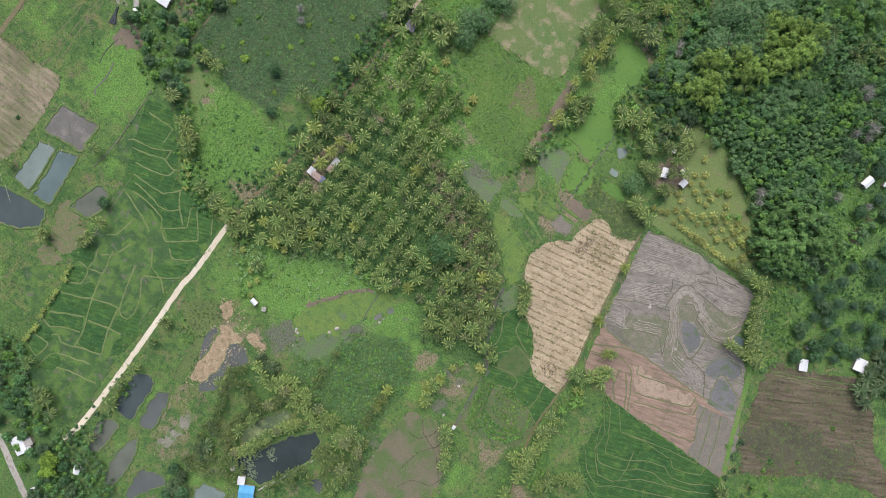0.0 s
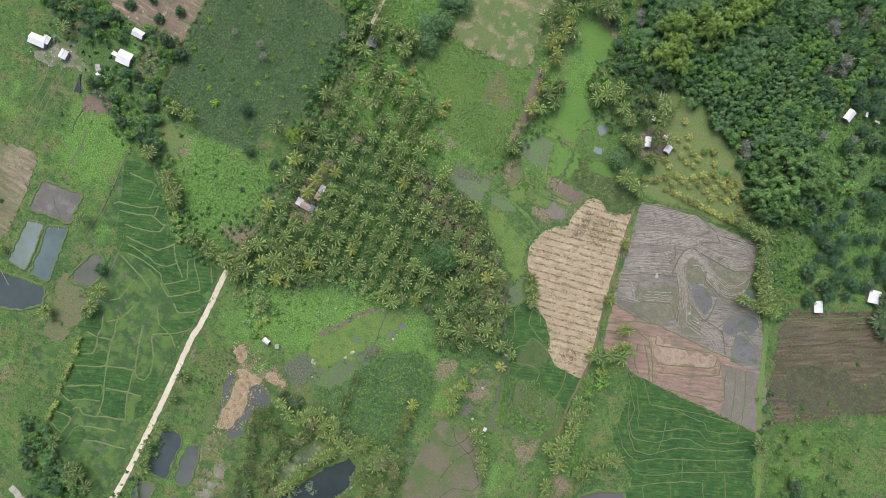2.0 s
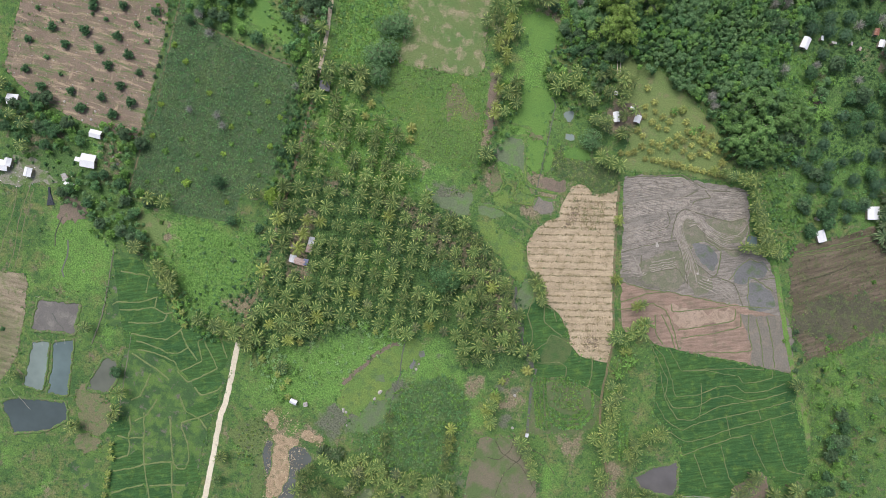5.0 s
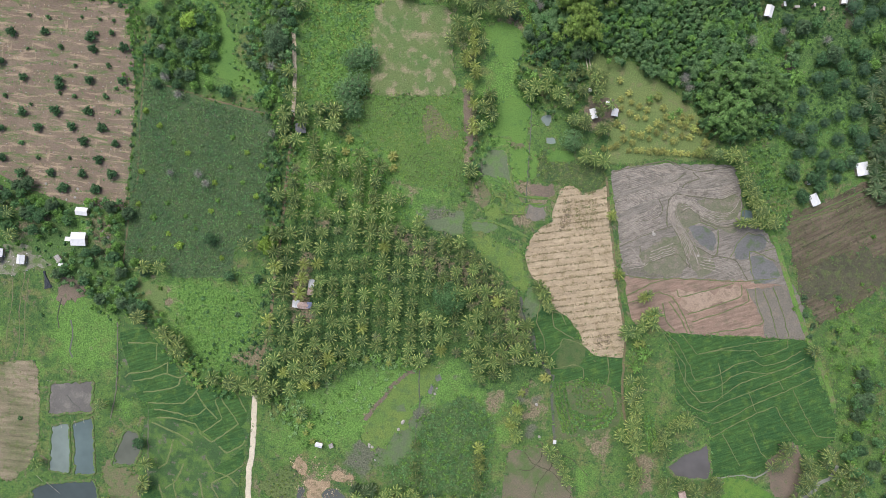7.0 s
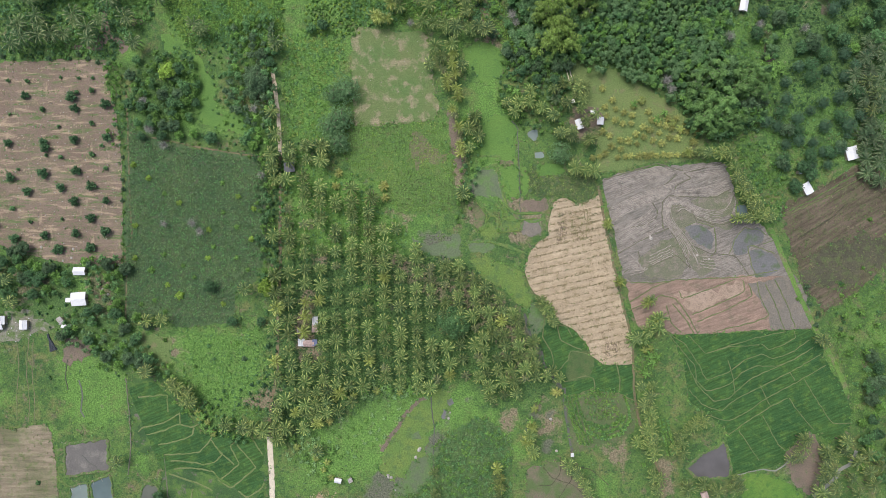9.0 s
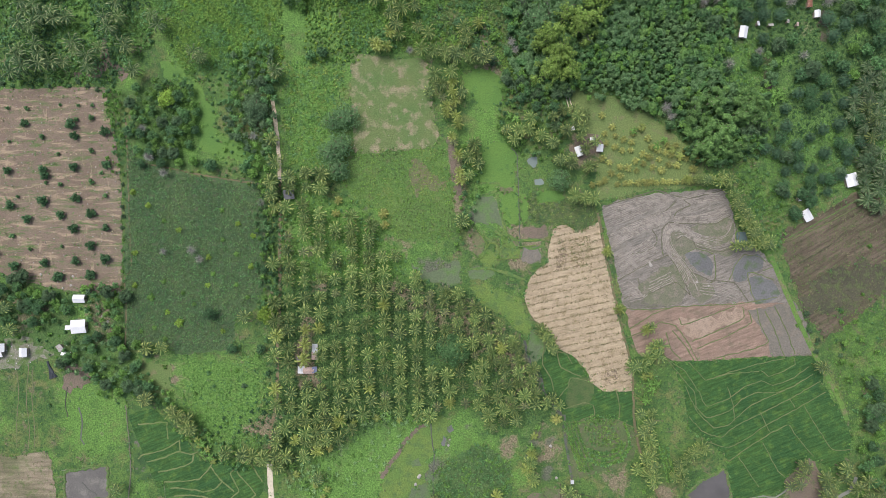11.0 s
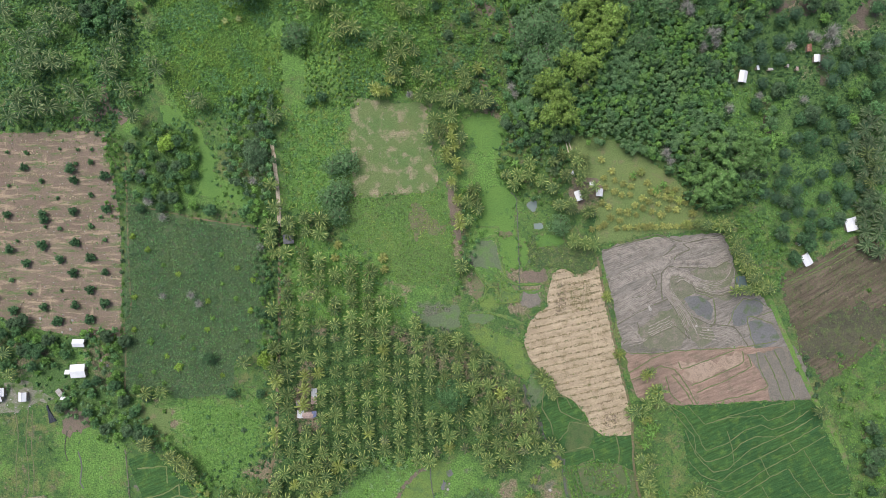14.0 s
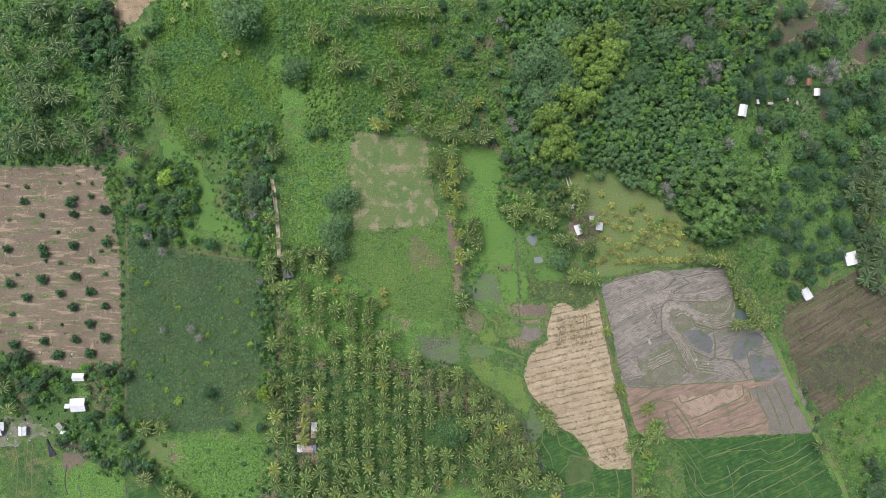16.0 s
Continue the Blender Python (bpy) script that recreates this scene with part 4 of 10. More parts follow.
strip("earth_track", [(-168.2, -0.2), (-167.7, 25.2), (-168.7, 36.9), (-165.3, 39.8), (-166.3, 71.1), (-167.3, 100.5), (-168.3, 118.1)], 0.9, M_TRACK, z=0.02, label="narrow path beside the maize", category="path")
strip("earth_track", [(-166.4, 96.6), (-148.7, 93), (-126.2, 88.4), (-97.9, 84.1)], 0.8, M_TRACK, z=0.02, label="narrow path along the maize", category="path")

# ---- palms ----
def frond(length, droop, lift, yaw, n=8, wide=0.40, bend=0.0):
    """Narrow leaflets to both sides of one arching rib that also swings sideways, as loose quads; the rib bands, which
    paint sheen, come apart from them.
    """
    out, rib_sheen = [], []
    t = np.linspace(0.0, 1.0, n + 1)
    r = length * (t - 0.20 * t**2 * droop)
    z = length * (lift * t - (0.28 + 0.60 * droop) * t**2)
    turn = yaw + bend * t**1.4
    rib = np.c_[np.cos(turn) * r, np.sin(turn) * r, z]
    for i in range(n):
        a, b = rib[i], rib[i + 1]
        d = (b - a)[:2] / (np.linalg.norm((b - a)[:2]) + 1e-9)
        side = np.array([-d[1], d[0], 0.0])
        w = wide * (0.25 + 1.05 * math.sin(math.pi * min(0.94, 0.06 + 0.84 * t[i] ** 1.15)))
        fwd = b - a
        for sg in (-1, 1):
            tip = a + sg * side * w + fwd * (1.0 + 0.5 * t[i]) + np.array([0, 0, -0.75 * w])
            out.append((a, a + fwd * 0.82, tip + fwd * 0.16, tip - fwd * 0.12))
        # rib band widens to the tip, painting the sky light caught there
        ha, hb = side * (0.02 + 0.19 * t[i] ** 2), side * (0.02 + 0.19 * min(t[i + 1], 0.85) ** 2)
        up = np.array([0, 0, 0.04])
        rib_sheen.append((a - ha + up, a + ha + up, b + hb + up, b - hb + up))
    return out, rib_sheen


def frond_set(r, n, length):
    """A crown of n fronds from upright young ones in the heart to long hanging ones below; the rosette is never quite even."""
    quads, rib_sheen = [], []
    swing = r.uniform(-0.2, 0.2)
    for i in range(n):
        k = i / n
        reach = length * (0.72 + 0.30 * math.sin(math.pi * min(1.0, 0.2 + 0.7 * k))) * r.uniform(0.88, 1.06)
        f = frond(reach, 0.35 + 0.75 * k + r.uniform(-0.15, 0.15), 0.95 - 0.95 * k + r.uniform(-0.15, 0.15), i * 2.39996 + r.uniform(-0.2, 0.2), 8, 0.47, swing + r.uniform(-0.22, 0.22))
        quads += f[0]
        rib_sheen += f[1]
    return quads, rib_sheen


RIB_SHEEN_FROM = {}


def palm_quads(seed, height=8.6, length=4.8, n=22):
    q, rib_sheen = frond_set(random.Random(seed), n, length)
    q, m = q + rib_sheen, len(q)
    q = np.array(q) + np.array([0, 0, height])
    ring = [(0.2 * math.cos(a), 0.2 * math.sin(a)) for a in np.linspace(0, 2 * np.pi, 7)]
    t = [[(x, y, 0.0), (u, v, 0.0), (0.6 * u, 0.6 * v, height), (0.6 * x, 0.6 * y, height)] for (x, y), (u, v) in zip(ring, ring[1:])]
    RIB_SHEEN_FROM[seed] = m
    return np.concatenate([q, np.array(t)])


def palm(name, seed, material, height=8.6, length=4.2, n=20, label="", rib=None):
    r = random.Random(seed)
    top = new(name)
    quads, rib_sheen = frond_set(r, n, length)
    crown = part("crown", quads_mesh("palm_crown", quads + rib_sheen), material, top, "arching feather fronds")
    crown.data.materials.append(rib or M_RIB_SHEEN)
    crown.data.polygons.foreach_set("material_index", [0] * len(quads) + [1] * len(rib_sheen))
    lean = Vector((r.uniform(-1, 1), r.uniform(-1, 1))) * 0.6
    bm = bmesh.new()
    rings = []
    for k in range(6):
        t = k / 5
        rad = 0.24 - 0.1 * t + (0.12 if k == 0 else 0)
        rings.append([bm.verts.new((lean.x * t * t + rad * math.cos(a), lean.y * t * t + rad * math.sin(a), height * t)) for a in np.linspace(0, 2 * np.pi, 7)[:-1]])
    for a, b in zip(rings, rings[1:]):
        for i in range(6):
            bm.faces.new((a[i], a[(i + 1) % 6], b[(i + 1) % 6], b[i]))
    me = bpy.data.meshes.new("palm_trunk")
    bm.to_mesh(me)
    bm.free()
    part("trunk", me, M_BARK, top)
    crown.location = (lean.x, lean.y, height)
    return tagged(top, label, "palm tree")


def place(x, y, turn=0.0, size=1.0, z=0.0):
    return Matrix.Translation((x, y, z)) @ Matrix.Rotation(turn, 4, "Z") @ Matrix.Scale(size, 4)


PALMS = [palm("coconut_palm", 11 + i, mat, h, ln, n, lab) for i, (mat, h, ln, n, lab) in enumerate([
    (M_PALM, 8.6, 4.7, 24, "tall coconut palm with green arching fronds"),
    (M_PALM, 9.6, 4.4, 21, "tall coconut palm with green arching fronds"),
    (M_PALM_DARK, 8.0, 4.6, 23, "coconut palm with dense dark green fronds"),
    (M_PALM_YELLOW, 8.6, 4.7, 22, "coconut palm with yellowing fronds"),
    (M_PALM, 9.0, 4.9, 23, "tall coconut palm with green arching fronds"),
    (M_PALM_DRY, 8.2, 3.6, 14, "thin coconut palm with greyish drying fronds"),
])]
YOUNG = [palm("young_palm", 17, M_PALM_YOUNG, 2.2, 2.6, 12, "short young coconut palm in pasture grass"), palm("young_palm", 18, M_PALM_YOUNG, 2.6, 2.8, 12, "short young green coconut palm in grass")]
used = set()


def put(kinds, x, y, size=1.0, group="", r=rng):
    """Stands a copy of one of the masters at a place; the first use moves the master itself."""
    ob = kinds[int(r.integers(len(kinds)))] if isinstance(kinds, list) else kinds
    m = place(x, y, r.uniform(0, 6.283), size * r.uniform(0.88, 1.12))
    if ob.name in used:
        ob = copy_thing(ob, m)
    else:
        used.add(ob.name)
        ob.matrix_basis = m
    return tagged(ob, group=group)


def rows_in(poly, dx, dy, jitter, skip=0.0, turn=0.0, anchor=None):
    p = np.array(poly, float)
    lo, hi = p.min(0) - 20, p.max(0) + 20
    c, s = math.cos(radians(turn)), math.sin(radians(turn))
    out = []
    mid = p.mean(0) if anchor is None else np.array(anchor)
    n = int(np.linalg.norm(hi - lo) / min(dx, dy)) + 2
    for i in range(-n, n):
        for j in range(-n, n):
            out.append(mid + np.array([c * i * dx - s * j * dy, s * i * dx + c * j * dy]))
    out = np.array(out) + rng.uniform(-jitter, jitter, (len(out), 2))
    keep = inside(out, p) & (rng.random(len(out)) >= skip)
    return out[keep]


def scatter(poly, gap, tries=4000, seed=1, ragged=3.0):
    """Places in an outline at least gap apart."""
    r = np.random.default_rng(seed)
    p = np.array(poly, float)
    lo, hi = p.min(0), p.max(0)
    C = r.uniform(lo, hi, (tries, 2))
    if ragged:
        warp = np.array([(noise.noise((q[0] * 0.07, q[1] * 0.07, 2.0)), noise.noise((q[0] * 0.07, q[1] * 0.07, 6.0))) for q in C])
        C = C[inside(C + warp * ragged * 2 + r.normal(size=C.shape) * ragged * 0.5, p)]
    else:
        C = C[inside(C, p)]
    got, cell = [], {}
    for q in C:
        k = (int(q[0] // gap), int(q[1] // gap))
        near = [g for i in (-1, 0, 1) for j in (-1, 0, 1) for g in cell.get((k[0] + i, k[1] + j), [])]
        if all((q[0] - g[0])**2 + (q[1] - g[1])**2 > gap * gap for g in near):
            cell.setdefault(k, []).append(q)
            got.append(q)
    return got


HUTS = [(-77.8, -11.9), (-71.4, -1.1), (-71.4, -5), (-73.3, -11.5)]
# the palms of the plantation, column by column
PALM_ROWS = [
    [(-91.5, 84.5), (-90.9, 78.3), (-81.6, 86.7), (-74.0, 89.0), (-66.4, 88.7), (-81.9, 81.1), (-73.7, 82.2), (-66.1, 81.7), (-75.4, 73.5), (-83.3, 72.1), (-50.8, 67.0), (-66.4, 69.0), (-66.9, 65.0), (-74.8, 68.4), (-74.8, 64.4), (-83.3, 57.1), (-74.5, 58.5), (-66.9, 59.4), (-59.0, 61.9), (-59.0, 58.2), (-50.8, 59.9), (-41.0, 62.2), (-50.8, 55.4), (-50.5, 51.7), (-42.4, 56.5), (-42.4, 53.2), (-66.4, 52.9), (-66.9, 50.1), (-74.8, 50.1), (-83.0, 50.1), (-90.1, 43.8), (-81.9, 43.8), (-81.9, 39.9), (-74.8, 42.4), (-59.0, 46.9), (-59.3, 43.0), (-50.0, 45.8), (-42.4, 47.2), (-42.4, 43.8), (-35.3, 46.7), (-28.8, 47.2), (-34.5, 39.6), (-42.4, 37.9), (-50.5, 39.6), (-66.1, 36.8), (-82.4, 34.8), (-74.5, 34.8), (-59.0, 35.7)],
    [(-50.5, 35.7)],
    [(-42.4, 32.0), (-42.4, 29.2), (-34.5, 32.0), (-34.5, 29.2), (-26.6, 31.7), (-50.5, 29.5), (-59.0, 28.0), (-66.9, 26.9), (-74.5, 26.6), (-81.6, 25.2), (-89.5, 24.1), (-50.8, 22.4), (-42.4, 22.4), (-34.5, 23.2), (-26.6, 23.8), (-57.6, 19.9), (-66.4, 19.0), (-74.0, 19.6), (-81.9, 17.0), (-88.9, 15.6), (-34.5, 15.6), (-26.6, 15.3), (-50.0, 12.8), (-42.9, 14.2), (-58.4, 12.0), (-66.9, 11.1), (-74.0, 10.5), (-82.4, 10.0), (-34.5, 10.0), (-26.6, 8.3), (-42.4, 6.3), (-88.1, 7.7), (-50.5, 4.3), (-58.4, 2.9), (-65.5, 2.9), (-74.0, 3.5), (-81.9, 0.7), (-34.5, 0.7), (-26.6, -0.2), (-42.4, -2.2), (-50.5, -2.2), (-58.4, -3.0), (-66.4, -3.0), (-74.5, -4.1), (-81.9, -5.8), (-88.9, -2.2)],
    [(-33.9, -7.2), (-26.6, -5.8), (-42.4, -8.6), (-50.5, -8.9), (-59.0, -8.9), (-81.9, -14.0), (-65.5, -11.5), (-26.8, -9.8), (-26.0, -16.3), (-33.9, -14.9), (-42.4, -14.6), (-42.1, -18.5), (-50.0, -17.1), (-57.6, -17.1), (-65.5, -20.5), (-73.4, -18.0), (-73.1, -21.9), (-81.0, -21.3), (-88.6, -19.1), (-57.0, -25.3), (-49.4, -23.9), (-41.0, -25.3), (-33.6, -22.5), (-33.6, -26.1), (-26.0, -23.3), (-64.9, -28.4), (-74.0, -29.0), (-81.0, -28.1), (-88.1, -27.6), (-26.8, -30.9), (-45.2, -31.2), (-52.0, -31.8), (-59.0, -30.9), (-67.8, -34.0), (-62.7, -34.0), (-56.5, -35.2), (-74.0, -35.5), (-83.8, -38.3), (-78.2, -36.0), (-50.5, -39.4), (-68.3, -40.8), (-63.2, -39.7)],
    [(-63.5, -45.3), (-57.6, -43.9), (-73.4, -40.8), (-74.0, -45.1), (-88.6, -42.2), (-88.6, -46.5), (-69.2, -45.3), (-68.3, -50.7), (-74.8, -52.4), (-83.8, -52.1), (-88.6, -52.1), (-95.1, -53.8), (-88.9, -57.8), (-18.9, 37.4), (-18.4, 32.6), (-18.1, 25.5), (-11.3, 28.6), (-11.0, 25.2), (-4.0, 28.9), (-4.0, 25.2), (2.8, 28.6), (3.4, 25.5), (3.6, 20.4), (-4.0, 19.6), (-11.3, 21.3), (-11.3, 17.0), (-18.9, 17.0), (10.7, 21.8), (10.7, 16.2), (2.8, 14.2), (3.1, 10.8), (-4.0, 11.1), (-11.3, 10.5), (-18.9, 10.5), (16.3, 18.2), (17.2, 11.4), (22.8, 12.0), (11.5, 10.0), (13.0, 5.7), (18.3, 5.5), (24.8, 6.3), (29.6, 4.3)],
    [(4.2, 5.7), (-4.0, 4.6), (-11.0, 3.5), (-18.9, 3.2), (44.0, 10.0), (47.9, 6.9), (3.1, 2.6), (9.8, 3.2), (19.7, -0.7), (24.8, 1.2), (31.0, 1.5), (32.4, -4.4), (-4.0, -3.6), (3.6, -1.9), (4.2, -5.5), (-18.1, -4.4), (-18.4, -9.2), (-10.5, -10.9), (-10.5, -14.3), (-2.9, -12.0), (3.6, -11.2), (10.7, -3.0), (14.4, -7.0), (25.4, -5.5), (10.7, -10.6), (14.9, -12.6), (20.0, -5.5), (26.2, -11.2), (33.3, -10.6), (39.5, -9.2), (39.8, -15.4), (33.3, -16.8), (28.2, -17.7), (22.5, -18.2), (15.5, -19.1), (12.1, -17.1), (5.0, -18.2), (-2.0, -19.7), (-17.5, -15.4), (-17.0, -20.8), (-9.9, -21.1), (-17.0, -26.7), (-8.5, -28.1), (5.9, -26.7), (12.7, -26.7), (17.2, -25.3)],
    [(22.8, -23.9), (29.0, -23.3), (35.5, -22.5), (41.2, -21.3), (41.7, -26.7), (36.1, -28.4), (30.4, -28.4), (24.8, -29.8), (17.7, -31.2), (-11.9, -31.8), (-17.0, -32.4), (19.2, -37.4), (25.7, -36.0), (31.9, -35.2), (50.2, -24.2), (46.8, -26.7), (53.0, -27.6), (50.8, 0.7)],
]
SMALLS = [(-58.6, 75.6), (-59.5, 69.0), (-91.1, 71.0), (-35.0, 63.2), (-35.6, 69.0), (53.3, -36.0), (-62.9, -50.9)]
YELLOWED = [(-75.7, 12.4), (-68.2, 12.4), (-75.7, 2.6), (-75.7, -4.5), (-43.5, -21.1), (-68.5, -48.6)]
for x, y in [q for row in PALM_ROWS for q in row]:
    if min(math.hypot(x - h[0], y - h[1]) for h in HUTS) < 2.0:
        continue
    worn = noise.noise((x * 0.06, y * 0.06, 4.0)) + rng.uniform(-0.35, 0.35)
    kind = PALMS[3] if min(math.hypot(x - a, y - b) for a, b in YELLOWED) < 3.0 or worn > 0.62 else PALMS[5] if worn < -0.5 else [PALMS[0], PALMS[1], PALMS[4], PALMS[2]][int(rng.integers(4))]
    put(kind, x, y, 0.98, "plantation palms")
for x, y in [(-79.1, -45.3), (-1.4, -26.7)]:
    put(PALMS[3], x, y, 0.9, "plantation palms")
for x, y in SMALLS:
    put(YOUNG, x, y, 1.05, "plantation palms")

# ---- trees ----
def leaf_cloud(lobes, per, size, r, dome=8):
    """Leaf-shaped quads over the upper side of several lobes (x, y, z, radius), with a ragged inner mass that closes each lobe."""
    out = []
    for lx, ly, lz, lr in lobes:
        k = max(5, int(per * lr * lr))
        d = r.normal(size=(k, 3))
        d /= np.linalg.norm(d, axis=1)[:, None]
        d[:, 2] = np.where(d[:, 2] < -0.3, -d[:, 2], d[:, 2])
        rad = lr * r.uniform(0.78, 1.12, k)[:, None]
        c = np.array([lx, ly, lz]) + d * rad * np.array([1, 1, 0.85])
        nrm = d + r.normal(size=(k, 3)) * 0.45 + np.array([0, 0, 0.8])
        nrm /= np.linalg.norm(nrm, axis=1)[:, None]
        u = np.cross(nrm, r.normal(size=(k, 3)))
        u /= np.linalg.norm(u, axis=1)[:, None] + 1e-9
        v = np.cross(nrm, u)
        a = size * r.uniform(0.6, 1.3, k)[:, None]
        out.append(np.stack([c - u * a, c - v * a * 0.55, c + u * a, c + v * a * 0.55], axis=1))
        if dome and lr >= 0.45 * lobes[0][3]:
            az = np.linspace(0, 2 * np.pi, dome + 1) + r.uniform(0, 6)
            el = np.array([-0.45, 0.25, 0.85, 1.5])
            rr = lr * r.uniform(0.62, 0.92, (4, dome))
            rr = np.c_[rr, rr[:, :1]]
            g = np.stack([lx + rr * np.cos(el)[:, None] * np.cos(az), ly + rr * np.cos(el)[:, None] * np.sin(az), lz + 0.85 * rr * np.sin(el)[:, None] * np.ones_like(az)], axis=-1)
            out.append(np.stack([g[:-1, :-1], g[:-1, 1:], g[1:, 1:], g[1:, :-1]], axis=2).reshape(-1, 4, 3))
    return np.concatenate(out)


def trunk_mesh(height, rad, r, limbs=4):
    bm = bmesh.new()

    def tube(a, b, ra, rb):
        a, b = Vector(a), Vector(b)
        q = (b - a).to_track_quat("Z", "Y")
        lo = [bm.verts.new(a + q @ Vector((ra * math.cos(t), ra * math.sin(t), 0))) for t in np.linspace(0, 2 * np.pi, 6)[:-1]]
        hi = [bm.verts.new(b + q @ Vector((rb * math.cos(t), rb * math.sin(t), 0))) for t in np.linspace(0, 2 * np.pi, 6)[:-1]]
        for i in range(5):
            bm.faces.new((lo[i], lo[(i + 1) % 5], hi[(i + 1) % 5], hi[i]))

    tube((0, 0, -0.1), (0, 0, height * 0.5), rad, rad * 0.7)
    for i in range(limbs):
        a = i * 6.283 / limbs + r.uniform(-0.3, 0.3)
        k = height * r.uniform(0.25, 0.4)
        tube((0, 0, height * r.uniform(0.38, 0.5)), (k * math.cos(a), k * math.sin(a), height * r.uniform(0.75, 0.9)), rad * 0.6, rad * 0.15)
    me = bpy.data.meshes.new("tree_trunk")
    bm.to_mesh(me)
    bm.free()
    return me


def lobes_of(radius, height, n, r, spread=0.62):
    """A main mass, a ring of boughs and small tufts on top."""
    out = [(0, 0, height - radius * 0.8, radius * 0.66)]
    for i in range(n):
        a = i * 6.283 / n + r.uniform(-0.4, 0.4)
        k = radius * spread * r.uniform(0.75, 1.15)
        out.append((k * math.cos(a), k * math.sin(a), height - radius * r.uniform(0.8, 1.15), radius * r.uniform(0.32, 0.48)))
    for i in range(n):
        a, k = r.uniform(0, 6.283), radius * r.uniform(0.1, 0.75)
        out.append((k * math.cos(a), k * math.sin(a), height - radius * (0.25 + 0.55 * (k / radius)**2), radius * r.uniform(0.18, 0.30)))
    return out


def tree(name, seed, material, radius, height, n=7, per=9, size=0.48, label="", category="tree"):
    r = np.random.default_rng(seed)
    top = new(name)
    part("crown", quads_mesh(name + "_crown", leaf_cloud(lobes_of(radius, height, n, r), per, size, r)), material, top)
    part("trunk", trunk_mesh(height, 0.05 * radius + 0.06, r), M_BARK, top)
    return tagged(top, label, category)


def domed(name, seed, material, radius, height, per, size, label):
    """A close round crown: small tufts set evenly over a dome."""
    r = np.random.default_rng(seed)
    lobes = [(0, 0, height - 0.95 * radius, 0.72 * radius)]
    for i in range(54):
        u = (i + 0.5) / 54
        a, e = i * 2.39996 + r.uniform(-0.25, 0.25), math.asin(1 - 1.05 * u)
        k = radius * r.uniform(0.72, 0.86)
        lobes.append((k * math.cos(e) * math.cos(a), k * math.cos(e) * math.sin(a), height - radius + 0.9 * k * math.sin(e), radius * r.uniform(0.13, 0.20)))
    top = new(name)
    part("crown", quads_mesh(name + "_crown", leaf_cloud(lobes, per, size, r)), material, top)
    part("trunk", trunk_mesh(height, 0.05 * radius + 0.06, r), M_BARK, top)
    return tagged(top, label, "tree")


BROAD = [
    tree("broadleaf_tree", 1, M_LEAF[0], 4.2, 9.0, 7, label="round dark green broadleaf tree"),
    tree("broadleaf_tree", 2, M_LEAF[1], 3.8, 8.0, 6, label="mid-green broadleaf tree with lobed crown"),
    tree("broadleaf_tree", 3, M_LEAF[2], 3.4, 7.0, 6, label="light green broadleaf tree"),
    tree("broadleaf_tree", 4, M_LEAF[5], 4.6, 9.5, 8, label="large bluish green broadleaf tree"),
]
MANGO = [domed("mango_tree", 5, M_MANGO, 4.1, 7.0, 20, 0.26, "dense round dark green mango tree"), domed("mango_tree", 6, M_LEAF[0], 3.7, 6.5, 20, 0.26, "dense round green mango tree"), domed("mango_tree", 16, M_MANGO, 3.3, 6.0, 20, 0.26, "small round bluish green mango tree")]
ROUND = [domed("broadleaf_tree", 19, M_ROUND, 4.5, 6.6, 20, 0.26, "round grey-green tree in a hedge"), domed("broadleaf_tree", 20, M_ROUND, 4.2, 6.2, 20, 0.26, "round mid-green tree in a hedge")]
SMALL = [tree("fruit_sapling", 7, M_LEAF[0], 1.6, 2.6, 5, 34, 0.28, "small round dark green fruit tree"), tree("fruit_sapling", 8, M_LEAF[1], 1.3, 2.2, 5, 34, 0.26, "small bushy green fruit tree")]
BUSH = [tree("bush", 9, M_LEAF[2], 1.5, 2.0, 5, 30, 0.3, "bright green bush in leaf", "bush"), tree("bush", 10, M_LEAF[1], 1.8, 2.4, 5, 30, 0.3, "green bush with rounded crown", "bush"), tree("bush", 12, M_LEAF[5], 2.0, 2.6, 5, 30, 0.3, "dull green bush with rounded crown", "bush")]
LIME = [tree("bush", 14, M_LEAF[4], 1.5, 2.0, 5, 30, 0.3, "round lime green bush in maize", "bush"), tree("bush", 15, M_LEAF[2], 1.3, 1.7, 5, 30, 0.3, "small round light green bush", "bush")]
BRIGHT = [tree("broadleaf_tree", 13, M_LEAF[4], 4.0, 8.0, 8, 20, 0.36, "bright lime green broadleaf tree")]


def many(kinds, pts, size=1.0, group=""):
    for x, y in pts:
        put(kinds, x, y, size, group)


def merged(name, pts, templates, sizes, label, category, materials, second=None, drift=0.0):
    """Woods too dense to count: many crowns and trunks in one mesh, with a material for each kind of tree; drift lets like kinds stand together."""
    V, M, base = [], [], 0
    for x, y in pts:
        k = int(rng.integers(len(templates)))
        if drift:
            k = int(np.clip((noise.noise((x * drift, y * drift, 5.7)) * 1.1 + rng.normal() * 0.22 + 0.5) * len(templates), 0, len(templates) - 1))
        q = templates[k]
        a, s = rng.uniform(0, 6.283), rng.uniform(*sizes)
        R = np.array([[math.cos(a), -math.sin(a), 0], [math.sin(a), math.cos(a), 0], [0, 0, 1]]) * s
        V.append(q @ R.T + np.array([x, y, 0]))
        kind = np.full(len(q), k, np.int32)
        if second:
            kind[second[k]:] += len(templates)
        M.append(kind)
    me = quads_mesh(name, np.concatenate(V))
    for m in materials:
        me.materials.append(m)
    me.polygons.foreach_set("material_index", np.concatenate(M))
    return tagged(new(name, me), label, category, kind="stuff")


